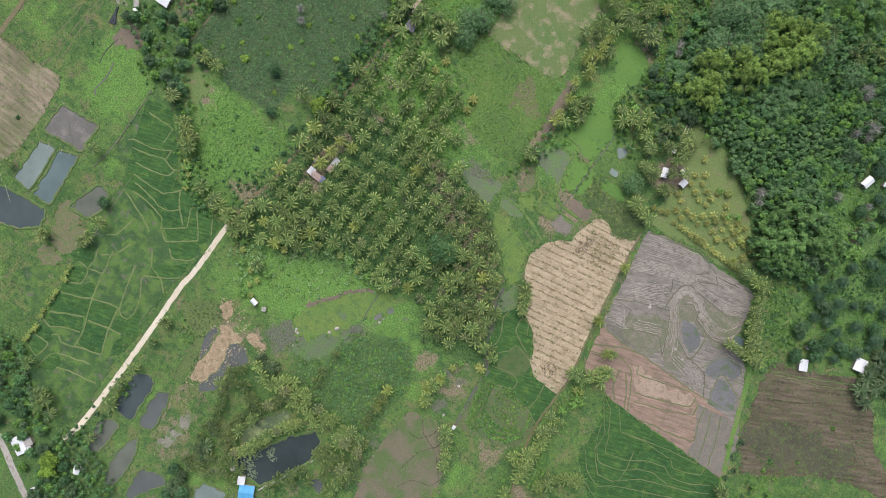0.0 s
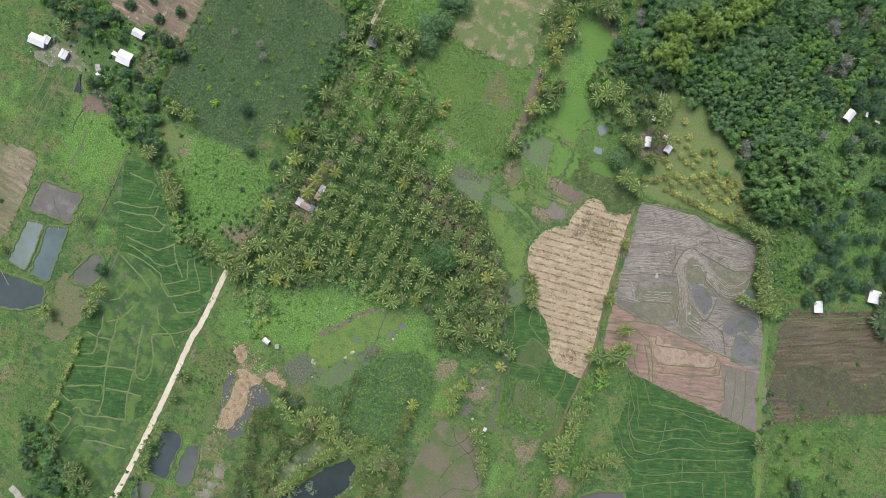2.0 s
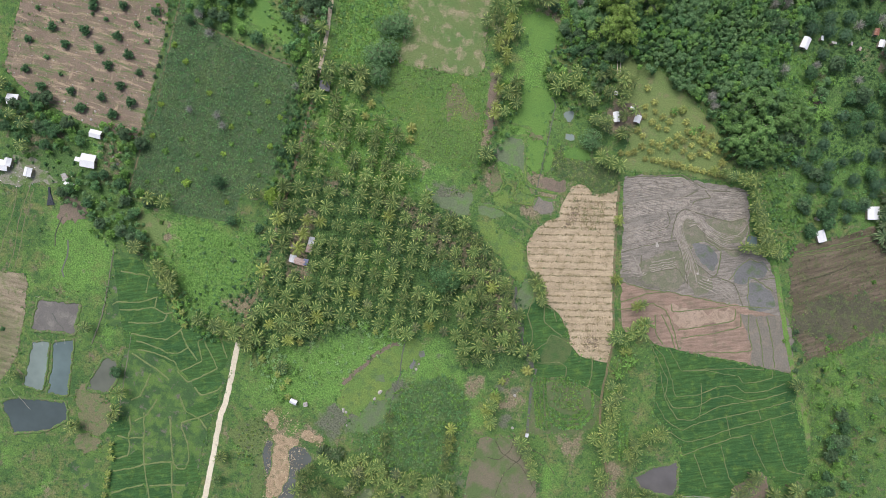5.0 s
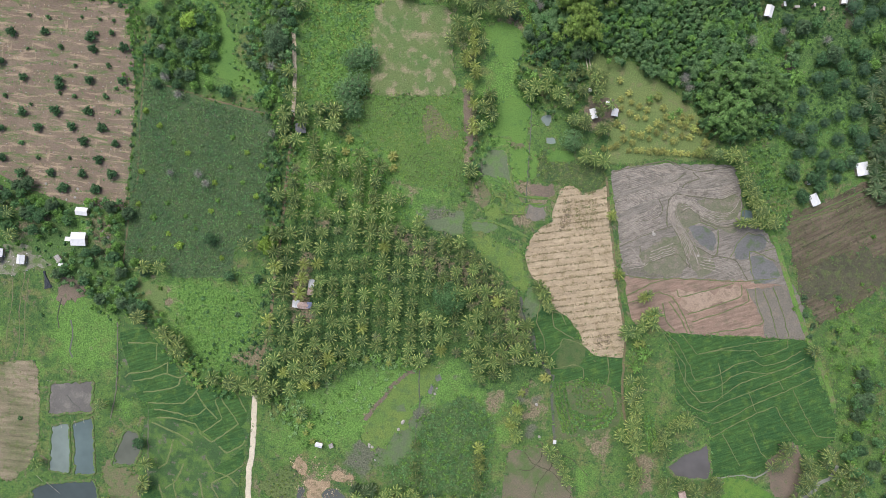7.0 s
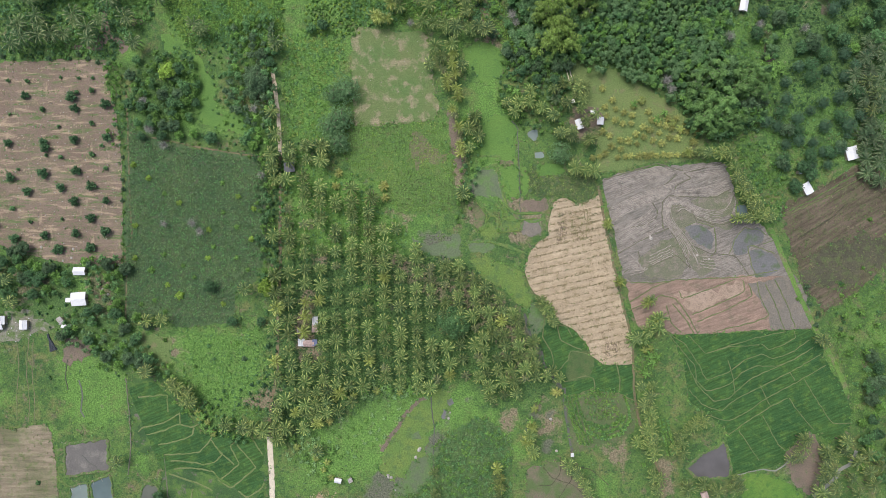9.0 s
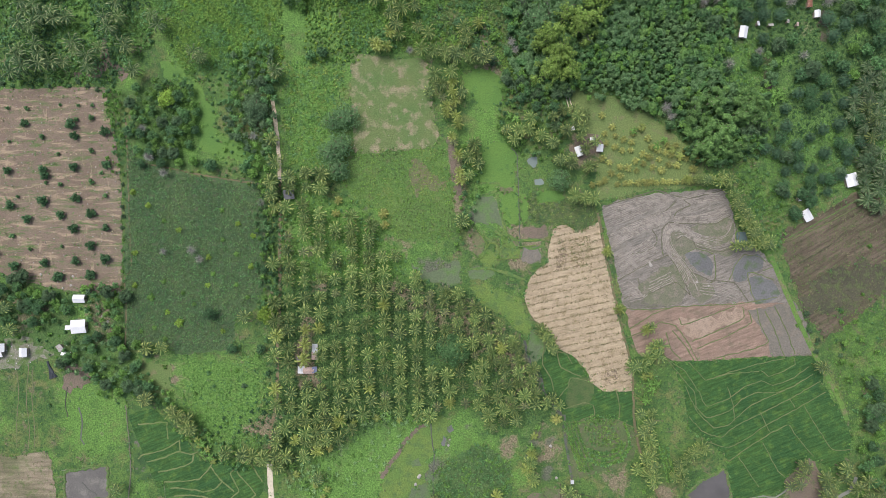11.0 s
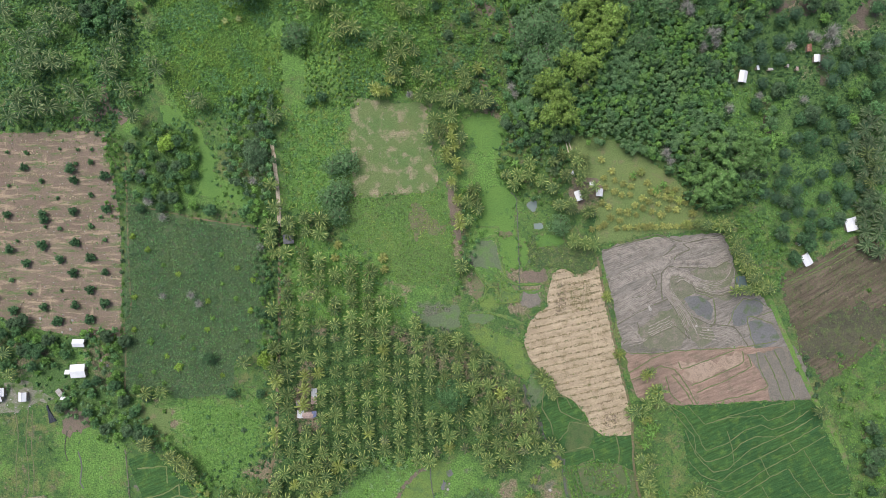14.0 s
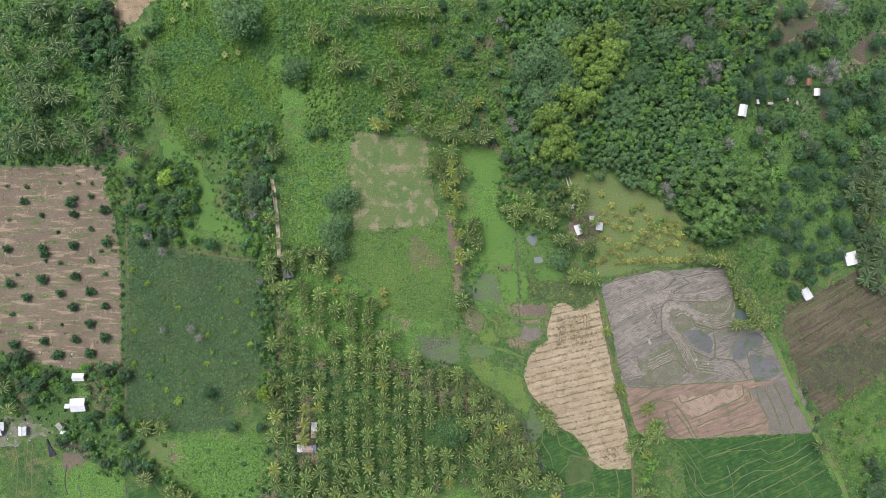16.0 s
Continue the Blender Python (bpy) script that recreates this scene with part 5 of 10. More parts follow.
def tree_quads(seed, radius, height, n=7, per=11, size=0.4):
    r = np.random.default_rng(seed)
    q = leaf_cloud(lobes_of(radius, height, n, r), per, size, r, 5)
    w, h = 0.2, height * 0.8
    trunk = [[(w * math.cos(a), w * math.sin(a), -0.1), (w * math.cos(b), w * math.sin(b), -0.1), (0.4 * w * math.cos(b), 0.4 * w * math.sin(b), h), (0.4 * w * math.cos(a), 0.4 * w * math.sin(a), h)] for a, b in ((0, 1.57), (1.57, 3.14), (3.14, 4.71), (4.71, 6.28))]
    return np.concatenate([q, np.array(trunk)])


WOOD_KINDS = [tree_quads(21 + i, rad, h, n, 10, 0.40) for i, (rad, h, n) in enumerate([(3.4, 10.5, 5), (2.8, 9.5, 5), (2.6, 9.0, 4), (3.8, 11.0, 6), (3.1, 10.0, 5), (2.7, 9.0, 5), (2.2, 9.5, 4), (2.6, 10.0, 5)])]
WOOD_MATS = [M_ROUND, M_LEAF[1], M_LEAF[2], M_LEAF[6], M_LEAF[2], M_LEAF[1], M_LEAF[6], M_ROUND]

# ---- bamboo, bare trees, bananas ----
def bamboo_quads(seed, radius, height, n=24):
    """Many small drooping plumes heaped into one broad clump."""
    r = np.random.default_rng(seed)
    lobes = [(0, 0, height * 0.55, radius * 0.5)]
    for i in range(n):
        a, k = r.uniform(0, 6.283), radius * math.sqrt(r.uniform(0.0, 1.0))
        z = height * (1.0 - 0.42 * (k / radius)**2) - r.uniform(0, 2.2)
        lobes.append((k * math.cos(a), k * math.sin(a), z, r.uniform(0.6, 1.25)))
        lobes.append((1.12 * k * math.cos(a), 1.12 * k * math.sin(a), z - 0.9, r.uniform(0.4, 0.8)))
    return leaf_cloud(lobes, 24, 0.34, r)


def bamboo(name, seed, material, radius, height, label):
    top = new(name)
    r = np.random.default_rng(seed + 50)
    part("foliage", quads_mesh("bamboo_foliage", bamboo_quads(seed, radius, height)), material, top)
    for i in range(5):
        a, k = i * 1.257 + r.uniform(-0.3, 0.3), 0.22 * radius
        bm = bmesh.new()
        bmesh.ops.create_cone(bm, segments=6, radius1=0.12, radius2=0.06, depth=height * 0.8)
        ob = part("culm", made(bm, "bamboo_culm"), M_POLE, top)
        ob.matrix_basis = Matrix.Translation((k * math.cos(a), k * math.sin(a), height * 0.38)) @ Matrix.Rotation(a, 4, "Z") @ Matrix.Rotation(0.1, 4, "Y")
    return tagged(top, label, "bamboo")


def bare_tree(name, seed, radius, height, label):
    r = np.random.default_rng(seed)
    quads = []
    for i in range(200):
        a, e = r.uniform(0, 6.283), r.uniform(0.2, 1.4)
        p = np.array([0, 0, height * r.uniform(0.35, 0.6)])
        d = np.array([math.cos(a) * math.cos(e), math.sin(a) * math.cos(e), math.sin(e)])
        w = 0.055
        for k in range(4):
            q = p + d * radius * r.uniform(0.22, 0.34)
            sd = np.cross(d, r.normal(size=3))
            sd /= np.linalg.norm(sd)
            quads.append((p - sd * w, p + sd * w, q + sd * w * 0.7, q - sd * w * 0.7))
            p, w = q, w * 0.75
            d = d + r.normal(size=3) * 0.4
            d /= np.linalg.norm(d)
    top = new(name)
    part("twig_crown", quads_mesh("bare_twigs", quads), M_TWIG, top)
    part("trunk", trunk_mesh(height, 0.22, r, 5), M_TWIG, top)
    return tagged(top, label, "tree")


def banana(name, seed, material, label, n=9, length=2.3):
    r = random.Random(seed)
    quads = []
    for i in range(n):
        yaw, w = i * 2.4 + r.uniform(-0.3, 0.3), 0.36
        c, s = math.cos(yaw), math.sin(yaw)
        L = length * r.uniform(0.8, 1.1)
        ts = np.linspace(0, 1, 5)
        rib = np.array([(c * L * t, s * L * t, 2.2 + L * (0.75 * t - 0.95 * t * t)) for t in ts])
        side = np.array([-s, c, 0])
        for k in range(4):
            wa, wb = w * math.sin(math.pi * (0.1 + 0.85 * ts[k])), w * math.sin(math.pi * (0.1 + 0.85 * ts[k + 1]))
            quads.append((rib[k] - side * wa, rib[k], rib[k + 1], rib[k + 1] - side * wb))
            quads.append((rib[k], rib[k] + side * wa, rib[k + 1] + side * wb, rib[k + 1]))
    top = new(name)
    part("leaf_crown", quads_mesh("banana_leaves", quads), material, top)
    bm = bmesh.new()
    bmesh.ops.create_cone(bm, segments=7, radius1=0.17, radius2=0.11, depth=2.4, matrix=Matrix.Translation((0, 0, 1.1)))
    me = bpy.data.meshes.new("banana_stem")
    bm.to_mesh(me)
    bm.free()
    part("stem", me, M_LEAF[1], top)
    return tagged(top, label, "banana plant")


BAMBOO = [bamboo("bamboo_clump", 31, M_BAMBOO, 5.0, 12.0, "yellow-green bamboo clump with arching plumes"), bamboo("bamboo_clump", 32, M_LEAF[6], 4.6, 11.0, "light green bamboo clump with arching plumes")]
BARE = [bare_tree("bare_tree", 41, 3.6, 8.0, "leafless grey tree with fine twigs"), bare_tree("bare_tree", 42, 2.6, 6.0, "small leafless grey tree with twigs")]
BANANA = [banana("banana_plant", 51, M_LEAF[2], "banana plant with broad bright green leaves"), banana("banana_plant", 52, M_PALM_YELLOW, "banana plant with broad yellowing leaves")]
BIG = [tree("broadleaf_tree", 61, M_LEAF[1], 8.5, 13.0, 13, 11, 0.45, "very large spreading green broadleaf tree"), tree("broadleaf_tree", 62, M_LEAF[5], 8.0, 12.0, 13, 11, 0.45, "large spreading grey-green broadleaf tree")]
OILPALM = [palm("oil_palm", 71, M_PALM_DARK, 4.0, 4.6, 30, "stout palm with dense dark green fronds", M_RIB_SHEEN_DARK)]

PALM_KINDS = [palm_quads(301), palm_quads(302, 9.0, 4.5, 20), palm_quads(303, 8.0, 5.0, 23)]
PALM_MATS = [M_PALM, M_PALM_DARK, M_PALM]


def palm_group(pts, size, label, mats=PALM_MATS, rib=M_RIB_SHEEN):
    merged("palm_grove", pts, PALM_KINDS, (0.76 * size, 1.0 * size), label, "palm grove", mats + [rib] * 3, [RIB_SHEEN_FROM[k] for k in (301, 302, 303)])


# woods on the slope, in clumps of their own
GLADES = [np.array(g, float) for g in (
    [(167.5, 211.2), (188, 217.1), (191, 205.3), (179.2, 193.6), (168.5, 195.6)],
    [(200.8, 211.2), (218.4, 219), (223.1, 193.6), (204.7, 180.9), (200.8, 195.6)],
    [(141.3, 156.4), (156.4, 159.3), (159.9, 147.7), (158.7, 130.3), (150.6, 125.9), (141.9, 136.1), (138.4, 144.8)],
    [(169.5, 125.1), (181.2, 129), (189, 121.2), (179.2, 113.4), (171.4, 115.3)],
)]


def in_glade(q):
    return any(inside(np.array([q]), g)[0] for g in GLADES)


BARE_SOIL = [np.array(g, float) for g in (
    [(169.9, 204.5), (175.7, 209.7), (185.9, 210.9), (188.8, 203.1), (186.5, 196.4), (182.4, 192.9), (177.2, 201.0), (171.9, 197.3), (164.1, 192.3), (160.3, 194.6), (167.0, 198.7)],
    [(163.2, 217.6), (169.0, 216.7), (170.8, 211.8), (166.1, 206.8), (162.6, 210.9)],
    [(187.3, 219.0), (196.0, 219.0), (194.6, 213.2), (185.9, 214.4)],
    [(210.6, 198.7), (217.8, 203.1), (219.6, 191.4), (212.0, 186.5), (203.9, 188.8), (203.3, 192.3)],
    [(187.9, 172.6), (191.7, 174.0), (194.6, 165.3), (192.3, 156.6), (188.8, 159.5)],
    [(159.7, 142.9), (166.1, 141.2), (165.0, 131.9), (160.3, 133.1)],
    [(145.2, 204.5), (148.7, 206.0), (150.4, 195.8), (145.2, 192.9)],
)]


BAMBOO_AT = [(58.4, 193.8), (65.0, 195.5), (72.9, 197.7), (79.0, 198.6), (82.6, 190.5), (70.1, 188.3), (77.3, 188.3), (63.4, 182.7), (70.6, 181.0), (79.5, 182.1), (72.9, 176.0), (57.2, 188.3), (56.4, 167.9), (63.1, 166.0), (70.1, 167.6), (64.5, 160.9), (43.9, 154.2), (48.9, 157.0), (53.3, 150.9), (56.4, 146.2), (51.7, 142.0), (46.6, 139.2), (57.8, 139.2)]
GREEN_BAMBOO_AT = [(148.1, 126.8), (152.9, 122.0), (143.1, 118.1), (145.9, 122.0), (127.4, 109.7), (134.7, 110.8), (131.3, 105.2), (137.5, 103.5), (127.4, 99.1), (141.4, 101.9), (122.9, 102.4), (130.2, 124.2), (121.8, 118.7), (150.9, 115.9)]
SMOOTH_AT = [(51.9, 179.5), (57.8, 182.9), (65.1, 175.6), (56.9, 173.9), (52.2, 185.7), (53.3, 197.0), (60.0, 200.9), (95.5, 178.4), (84.2, 196.4), (36.4, 181.2), (42.0, 186.9), (43.4, 167.2), (106.7, 196.7)]
BARE_AT = [(35.9, 176.3), (38.2, 170.7), (48.7, 176.3), (49.5, 171.2), (39.9, 179.2), (29.7, 155.9), (31.7, 152.2), (67.4, 157.0), (24.0, 207.5), (26.8, 203.3), (117.6, 196.2), (120.4, 193.9), (130.9, 205.3), (129.8, 210.4), (130.4, 182.0), (135.5, 185.4), (133.8, 177.8), (127.5, 176.3), (185.7, 180.6), (192.2, 182.0), (189.9, 176.3), (195.0, 178.6), (181.4, 182.0), (171.5, 176.3), (123.3, 121.0), (107.7, 122.4), (110.5, 118.2), (155.9, 151.4), (139.4, 144.6), (178.6, 149.4), (198.4, 211.8)]
CLEAR = np.array(BAMBOO_AT + GREEN_BAMBOO_AT + SMOOTH_AT + BARE_AT + [(149.9, 162.3), (157.1, 166.6), (163.6, 165.8)])
many([BAMBOO[0]], BAMBOO_AT, 1.15, "bamboo clumps")
many([BAMBOO[1]], GREEN_BAMBOO_AT, 1.1, "bamboo clumps")
many(ROUND, SMOOTH_AT, 1.45, "smooth crowns in the woods")
many(BARE, BARE_AT, 1.0, "bare grey trees")
WOOD_AT = [q for q in scatter(WOODS, 2.15, 24000, 3) if not in_glade(q) and np.min(np.linalg.norm(CLEAR - q, axis=1)) > 4.2]
merged("woodland", WOOD_AT, WOOD_KINDS, (0.50, 0.76), "dense mixed green woodland canopy", "woodland", WOOD_MATS, drift=0.035)
merged("woodland", scatter([(60.7, 234.3), (103.9, 268.7), (136.4, 227.8), (127.4, 220.5), (106.7, 220.8), (87.9, 218.8)], 3.3, 3000, 58), WOOD_KINDS, (0.72, 1.05), "dense mixed green woodland canopy", "woodland", WOOD_MATS, drift=0.035)
SLOPE = [(144, 195.6), (163.6, 213.2), (183.1, 219), (249.7, 219), (249.7, 90.9), (237.4, 71.5), (222.6, 83.2), (202.2, 92.9), (190.5, 79.2), (170.9, 73.4), (165, 91), (161.1, 106.6), (161.6, 101.7), (165.5, 125.1), (177.3, 136.9), (163.6, 154.5), (146, 160.3), (141.1, 174)]
OPEN_AT = np.array([(149.9, 162.3), (154.2, 160.3), (157.1, 166.6), (163.6, 165.8), (188, 171.7), (184.1, 177), (177.7, 166.2), (172.8, 167.8), (179.2, 201.4), (171.4, 197.5), (185.1, 207.3), (191, 166.2), (212.5, 189.7), (216.4, 197.5), (206.6, 207.3), (212.5, 213.2), (157.7, 151.5), (161.6, 148.6), (153.8, 144.7), (177.3, 125.1), (181.2, 121.2), (189, 164.3), (165.5, 137.8), (205.7, 86.7), (182.7, 68.5), (178.4, 76.9), (212, 83.2), (190.5, 67.5)])
many(MANGO, [(153.3, 206.3), (143.4, 212.9), (154.8, 197.8), (164.7, 199.2), (174.6, 193.5), (167.0, 190.1), (154.8, 186.4), (156.7, 176.5), (166.1, 179.3), (176.1, 180.7), (149.1, 169.4), (139.7, 167.4), (139.1, 158.0), (157.6, 170.2), (166.4, 170.2), (157.6, 157.7), (170.4, 210.6), (177.8, 212.9), (190.3, 128.7), (198.8, 125.3), (175.5, 129.9), (181.7, 124.8), (188.0, 136.7), (196.0, 114.5), (188.0, 111.7), (166.4, 107.1), (174.9, 103.7), (181.7, 107.7), (159.0, 102.0), (196.5, 104.9), (205.0, 116.8), (169.2, 113.4), (200.5, 100.3), (181.7, 131.0), (169.0, 122.5), (204.5, 131.0), (210.2, 136.7), (150.5, 214.0), (162.4, 213.4), (144.8, 199.2), (150.5, 182.7), (215.8, 196.4), (212.4, 210.6), (216.4, 179.3), (198.8, 136.7), (190.3, 168.0), (198.8, 165.1), (207.3, 168.0), (214.7, 165.1), (193.1, 159.4), (207.3, 105.4), (164.7, 99.8), (188.9, 99.8), (130.6, 199.2), (137.7, 204.9), (133.4, 192.1)], 1.06, "mango orchard trees")
many(BROAD, [(192.1, 147.8), (203.4, 152.9), (165.5, 154.0), (172.3, 157.7), (153.9, 146.4), (164.4, 144.9), (176.6, 139.3), (181.4, 141.6), (197.8, 143.5), (210.5, 152.0), (209.1, 176.0), (200.6, 173.2), (213.3, 170.4), (189.3, 190.7), (192.1, 196.4), (182.2, 198.7), (149.7, 191.6), (144.0, 176.0), (147.4, 173.2), (216.1, 156.3), (214.7, 144.9), (203.4, 139.3), (149.7, 111.0), (155.4, 112.4), (151.4, 108.2), (127.1, 169.0), (131.3, 164.7), (128.5, 152.0), (125.7, 193.0), (120.0, 208.6)], 1.0, "trees on the slope")
many(MANGO, [q for q in rows_in(SLOPE, 6.8, 6.6, 1.3, 0.15, 8.0) if q[1] < 98.0 and np.min(np.linalg.norm(OPEN_AT - q, axis=1)) > 4.0 and not in_glade(q)], 0.84, "mango orchard trees")
many(BROAD, [q for q in scatter(SLOPE, 13.0, 800, 54) if q[1] < 98.0 and np.min(np.linalg.norm(OPEN_AT - q, axis=1)) > 5.0 and not in_glade(q)], 0.8, "trees on the slope")
many(OILPALM, scatter([(205.1, 137.3), (218.8, 145.9), (218.8, 68.8), (210.8, 74.5), (208.0, 105.9), (202.8, 120.2)], 5.2, 900, 83), 0.95, "dark palms on the slope")
many(BROAD, scatter([(24.7, 219), (-4.7, 219), (-12.5, 207.3), (-0.7, 179.9), (7.1, 154.5), (26.6, 136.9), (28.6, 154.5), (32.5, 172.1), (34.5, 189.7), (27.6, 207.3)], 9.5, 700, 6), 0.7, "trees on the slope")
palm_group([(-240.8, 39.3), (-224.4, 21.7), (-222.3, 10.5), (-233, 24.9), (-241.7, 36)], 0.9, "loose group of coconut palms in weeds")
many(BROAD, [(-187.9, 210.4), (-180.8, 204.7), (-185.1, 194.8), (-178, 189.1), (-189.3, 190.5), (-170.9, 193.4), (-155.3, 201.9), (-175.1, 213.2), (-179.4, 197.6), (-186.5, 201.9)], 1.0, "trees beside the fields")
palm_group([(102.8, 212.5), (110.3, 213.4), (105.6, 205.9), (99.9, 205.9), (144.2, 189.8), (146.1, 200.2), (208.3, 122), (210.2, 106.9), (212.1, 116.3), (116, 212.5), (151.8, 212.5), (85.8, 206.8), (135.7, 204)], 0.95, "coconut palms among the woods")
many(BROAD, scatter([(26.1, 133.9), (32, 128), (57.4, 118.3), (59.4, 132), (51.5, 135.9), (43.7, 131.9), (33.9, 139.8)], 6.0, 300, 7), 0.75, "trees by the pond")

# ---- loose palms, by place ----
palm_group([(-220.6, 207.1), (-210.8, 210.0), (-205.1, 212.8), (-200.9, 211.4), (-209.3, 205.7), (-205.1, 202.9), (-189.5, 202.9), (-186.7, 211.4), (-224.0, 193.0), (-222.9, 190.2), (-207.9, 190.2), (-199.4, 194.4), (-196.6, 191.6), (-192.4, 190.2), (-222.1, 180.3), (-212.2, 180.3), (-205.1, 183.1), (-200.9, 183.1), (-216.4, 174.6), (-209.3, 173.2), (-213.6, 170.4), (-200.9, 170.4), (-193.8, 167.6), (-217.8, 165.3), (-209.3, 166.1), (-205.1, 167.6), (-211.6, 161.9), (-199.4, 166.1)], 1.12, "loose group of coconut palms in weeds", [M_PALM_DARK, M_PALM, M_PALM_DARK], M_RIB_SHEEN_MID)
palm_group([(-166.9, 183.1), (-168.9, 174.6), (-174.0, 167.0), (-166.9, 167.0), (-172.0, 161.9), (-151.4, 185.9), (-150.5, 167.6), (-147.7, 163.3), (-209.3, 154.0), (-216.4, 150.6), (-207.9, 149.2), (-217.8, 147.8), (-189.5, 154.0), (-189.5, 150.6), (-176.8, 152.0), (-182.5, 147.8), (-164.1, 153.4), (-195.2, 144.9), (-200.9, 144.4), (-215.0, 142.7), (-206.5, 143.5), (-182.5, 142.1), (-220.6, 139.3), (-159.9, 140.7), (-130.2, 150.0), (-125.9, 147.2), (-89.2, 140.7)], 1.12, "loose group of coconut palms in weeds", [M_PALM_DARK, M_PALM, M_PALM_DARK], M_RIB_SHEEN_MID)
palm_group([(-47.6, 210.8), (-40.3, 210.5), (-33.5, 210.5), (-25.6, 210.5), (-17.7, 210.5), (-10.0, 210.5), (-9.5, 201.5), (-70.0, 202.9), (-65.2, 199.2), (-70.0, 197.2), (-54.4, 203.7), (-58.1, 191.6), (-27.0, 197.2), (-24.2, 193.6), (-16.3, 193.6), (-31.2, 182.3), (-22.8, 178.9), (-30.7, 176.6), (-38.9, 176.9), (-19.1, 172.7), (-25.6, 171.8), (-31.2, 169.0), (-28.4, 163.3), (-17.7, 162.5), (-12.3, 159.1), (-27.0, 159.1), (-15.7, 151.2), (-9.2, 150.6), (-4.4, 150.0), (1.3, 148.3), (8.3, 147.8), (12.6, 148.3), (17.4, 147.8), (-53.9, 185.1), (-49.6, 184.0), (-58.1, 181.7), (5.5, 162.5), (6.9, 157.7)], 1.1, "loose group of coconut palms in weeds")
many([PALMS[3]], [(-37.7, 153.4), (-33.5, 152.9), (12.6, 164.2), (-31.8, 160.5), (-39.4, 154.8)], 0.85, "scattered coconut palms")
palm_group([(-3.3, 147.7), (1.4, 146.7), (9, 146.7), (15.6, 146.7), (27, 110.8), (30.8, 106.1), (33.6, 110.8), (38.3, 110.8), (44.4, 108), (39.3, 116.5), (49.7, 104.2), (53.5, 95.7), (4.3, 65.4), (61, 77.7), (65.8, 76.8), (70.5, 75.9), (128.2, 85.4), (134.4, 85), (6.1, 156.2)], 1.0, "scattered coconut palms in weeds")
palm_group([(55.6, 121), (62.6, 115), (69.4, 92.8), (57.6, 110.4), (66.2, 118.4), (59.6, 93.6)], 0.9, "coconut palms round the farm huts")
many([PALMS[3]], [(0.3, 135.5), (-0.6, 130.1), (0.8, 125.6), (-3.4, 122.7), (-3.4, 119.3), (1.7, 117.9), (2.2, 113.7), (-0.6, 108.0), (2.8, 98.1), (3.1, 89.7), (3.7, 86.0)], 0.85, "scattered coconut palms")
many([PALMS[5]], [(-4.8, 127.8), (0.3, 104.4)], 0.8, "scattered coconut palms")
many(PALMS[:3], [(-9.1, 137.7), (-5.4, 133.5), (-11.9, 130.6), (4.5, 129.8), (9.3, 101.0), (7.9, 96.7), (12.7, 93.9), (7.9, 87.7), (10.2, 103.8), (4.5, 64.2), (12.1, 98.1), (-0.6, 140.3)], 0.95, "scattered coconut palms")
many([PALMS[3]], [(78.1, 49.4), (-37.6, 153.3), (83.4, 20.5)], 0.85, "scattered coconut palms")
palm_group([(186.8, -9.2), (184.4, -8), (198, -58.7), (177.4, -58.7), (176.2, -62.8), (173.2, -67), (187.4, -64), (192.1, -67), (185.6, -77.6), (188.6, -74), (202.7, -69.3), (208.6, -65.8), (183.9, -84.7), (143.2, -78.8), (144.9, -82.9), (141.4, -83.5), (126.1, -81.2), (117.8, -83.5), (132, -84.1), (115.4, -65.3)], 1.0, "scattered coconut palms in weeds")
palm_group([(111.7, -63.8), (114.7, -60.3), (113.5, -57.3), (117.6, -55.5), (120, -52.6), (122.3, -50.8), (125.3, -49), (127.1, -50.2), (100.4, -31.9), (99.9, -48.5), (99.3, -57.9), (101.1, -62.7), (100.5, -76.9), (104, -78), (102.8, -84), (99.3, -42.5), (100.2, -53.2)], 0.9, "loose group of coconut palms in weeds")
palm_group([(94.6, -32.1), (98.4, -36.9), (95.5, -40.6), (98.4, -45.4), (99.3, -50.1), (97.4, -53.9), (100.3, -57.7), (98.4, -62.5), (101.2, -66.3), (91.7, -7.4), (95.5, -8.4), (100.2, 1.1), (103.1, -2.7), (98.3, -3.6), (89.8, -8.4), (104, 2.1), (46.2, 8.6), (50, 1.1), (48.1, 5.8), (92.7, -59.6), (57.6, -71), (61.4, -74.8), (63.3, -77.7), (66.2, -81.5), (68.1, -85.3)], 1.0, "scattered coconut palms in weeds")
many([PALMS[3], PALMS[0]], [(97.4, 9.6), (99.3, 11.5), (102.1, 3), (39.6, -52.1), (38.6, -55.9), (37.7, -59.7), (39.6, -63.5), (22.5, -73), (23.5, -78.7), (23.5, -83.4), (40.5, -66.3)], 0.9, "scattered coconut palms")
palm_group([(-153.3, -23.9), (-141, -30.2), (-138.2, -33), (-133.5, -34), (-131.6, -38.7), (-154.3, 1), (-146.7, 1), (-113.6, -51), (-105.1, -51.9), (-94.7, -53.8), (-104.2, 17.1), (-87.1, -57.6), (-88.6, -46.2), (-88.1, 8.6), (-89.1, 23.8), (-67.8, -64.2), (-83.3, -53.8), (-100.3, -52.8), (-134.4, -36.8), (-90.9, 84.4), (-90.9, 77.7), (-89.4, 72.1), (-89, 94.8), (-90.9, 106.2), (-127, 147), (-89.4, 139.4), (-160.6, 139.4), (-163.5, 151.7), (-74.2, 89.1), (-65.7, 88.2), (-65.7, 81.6), (-82.8, 87.2)], 1.0, "scattered coconut palms in weeds")
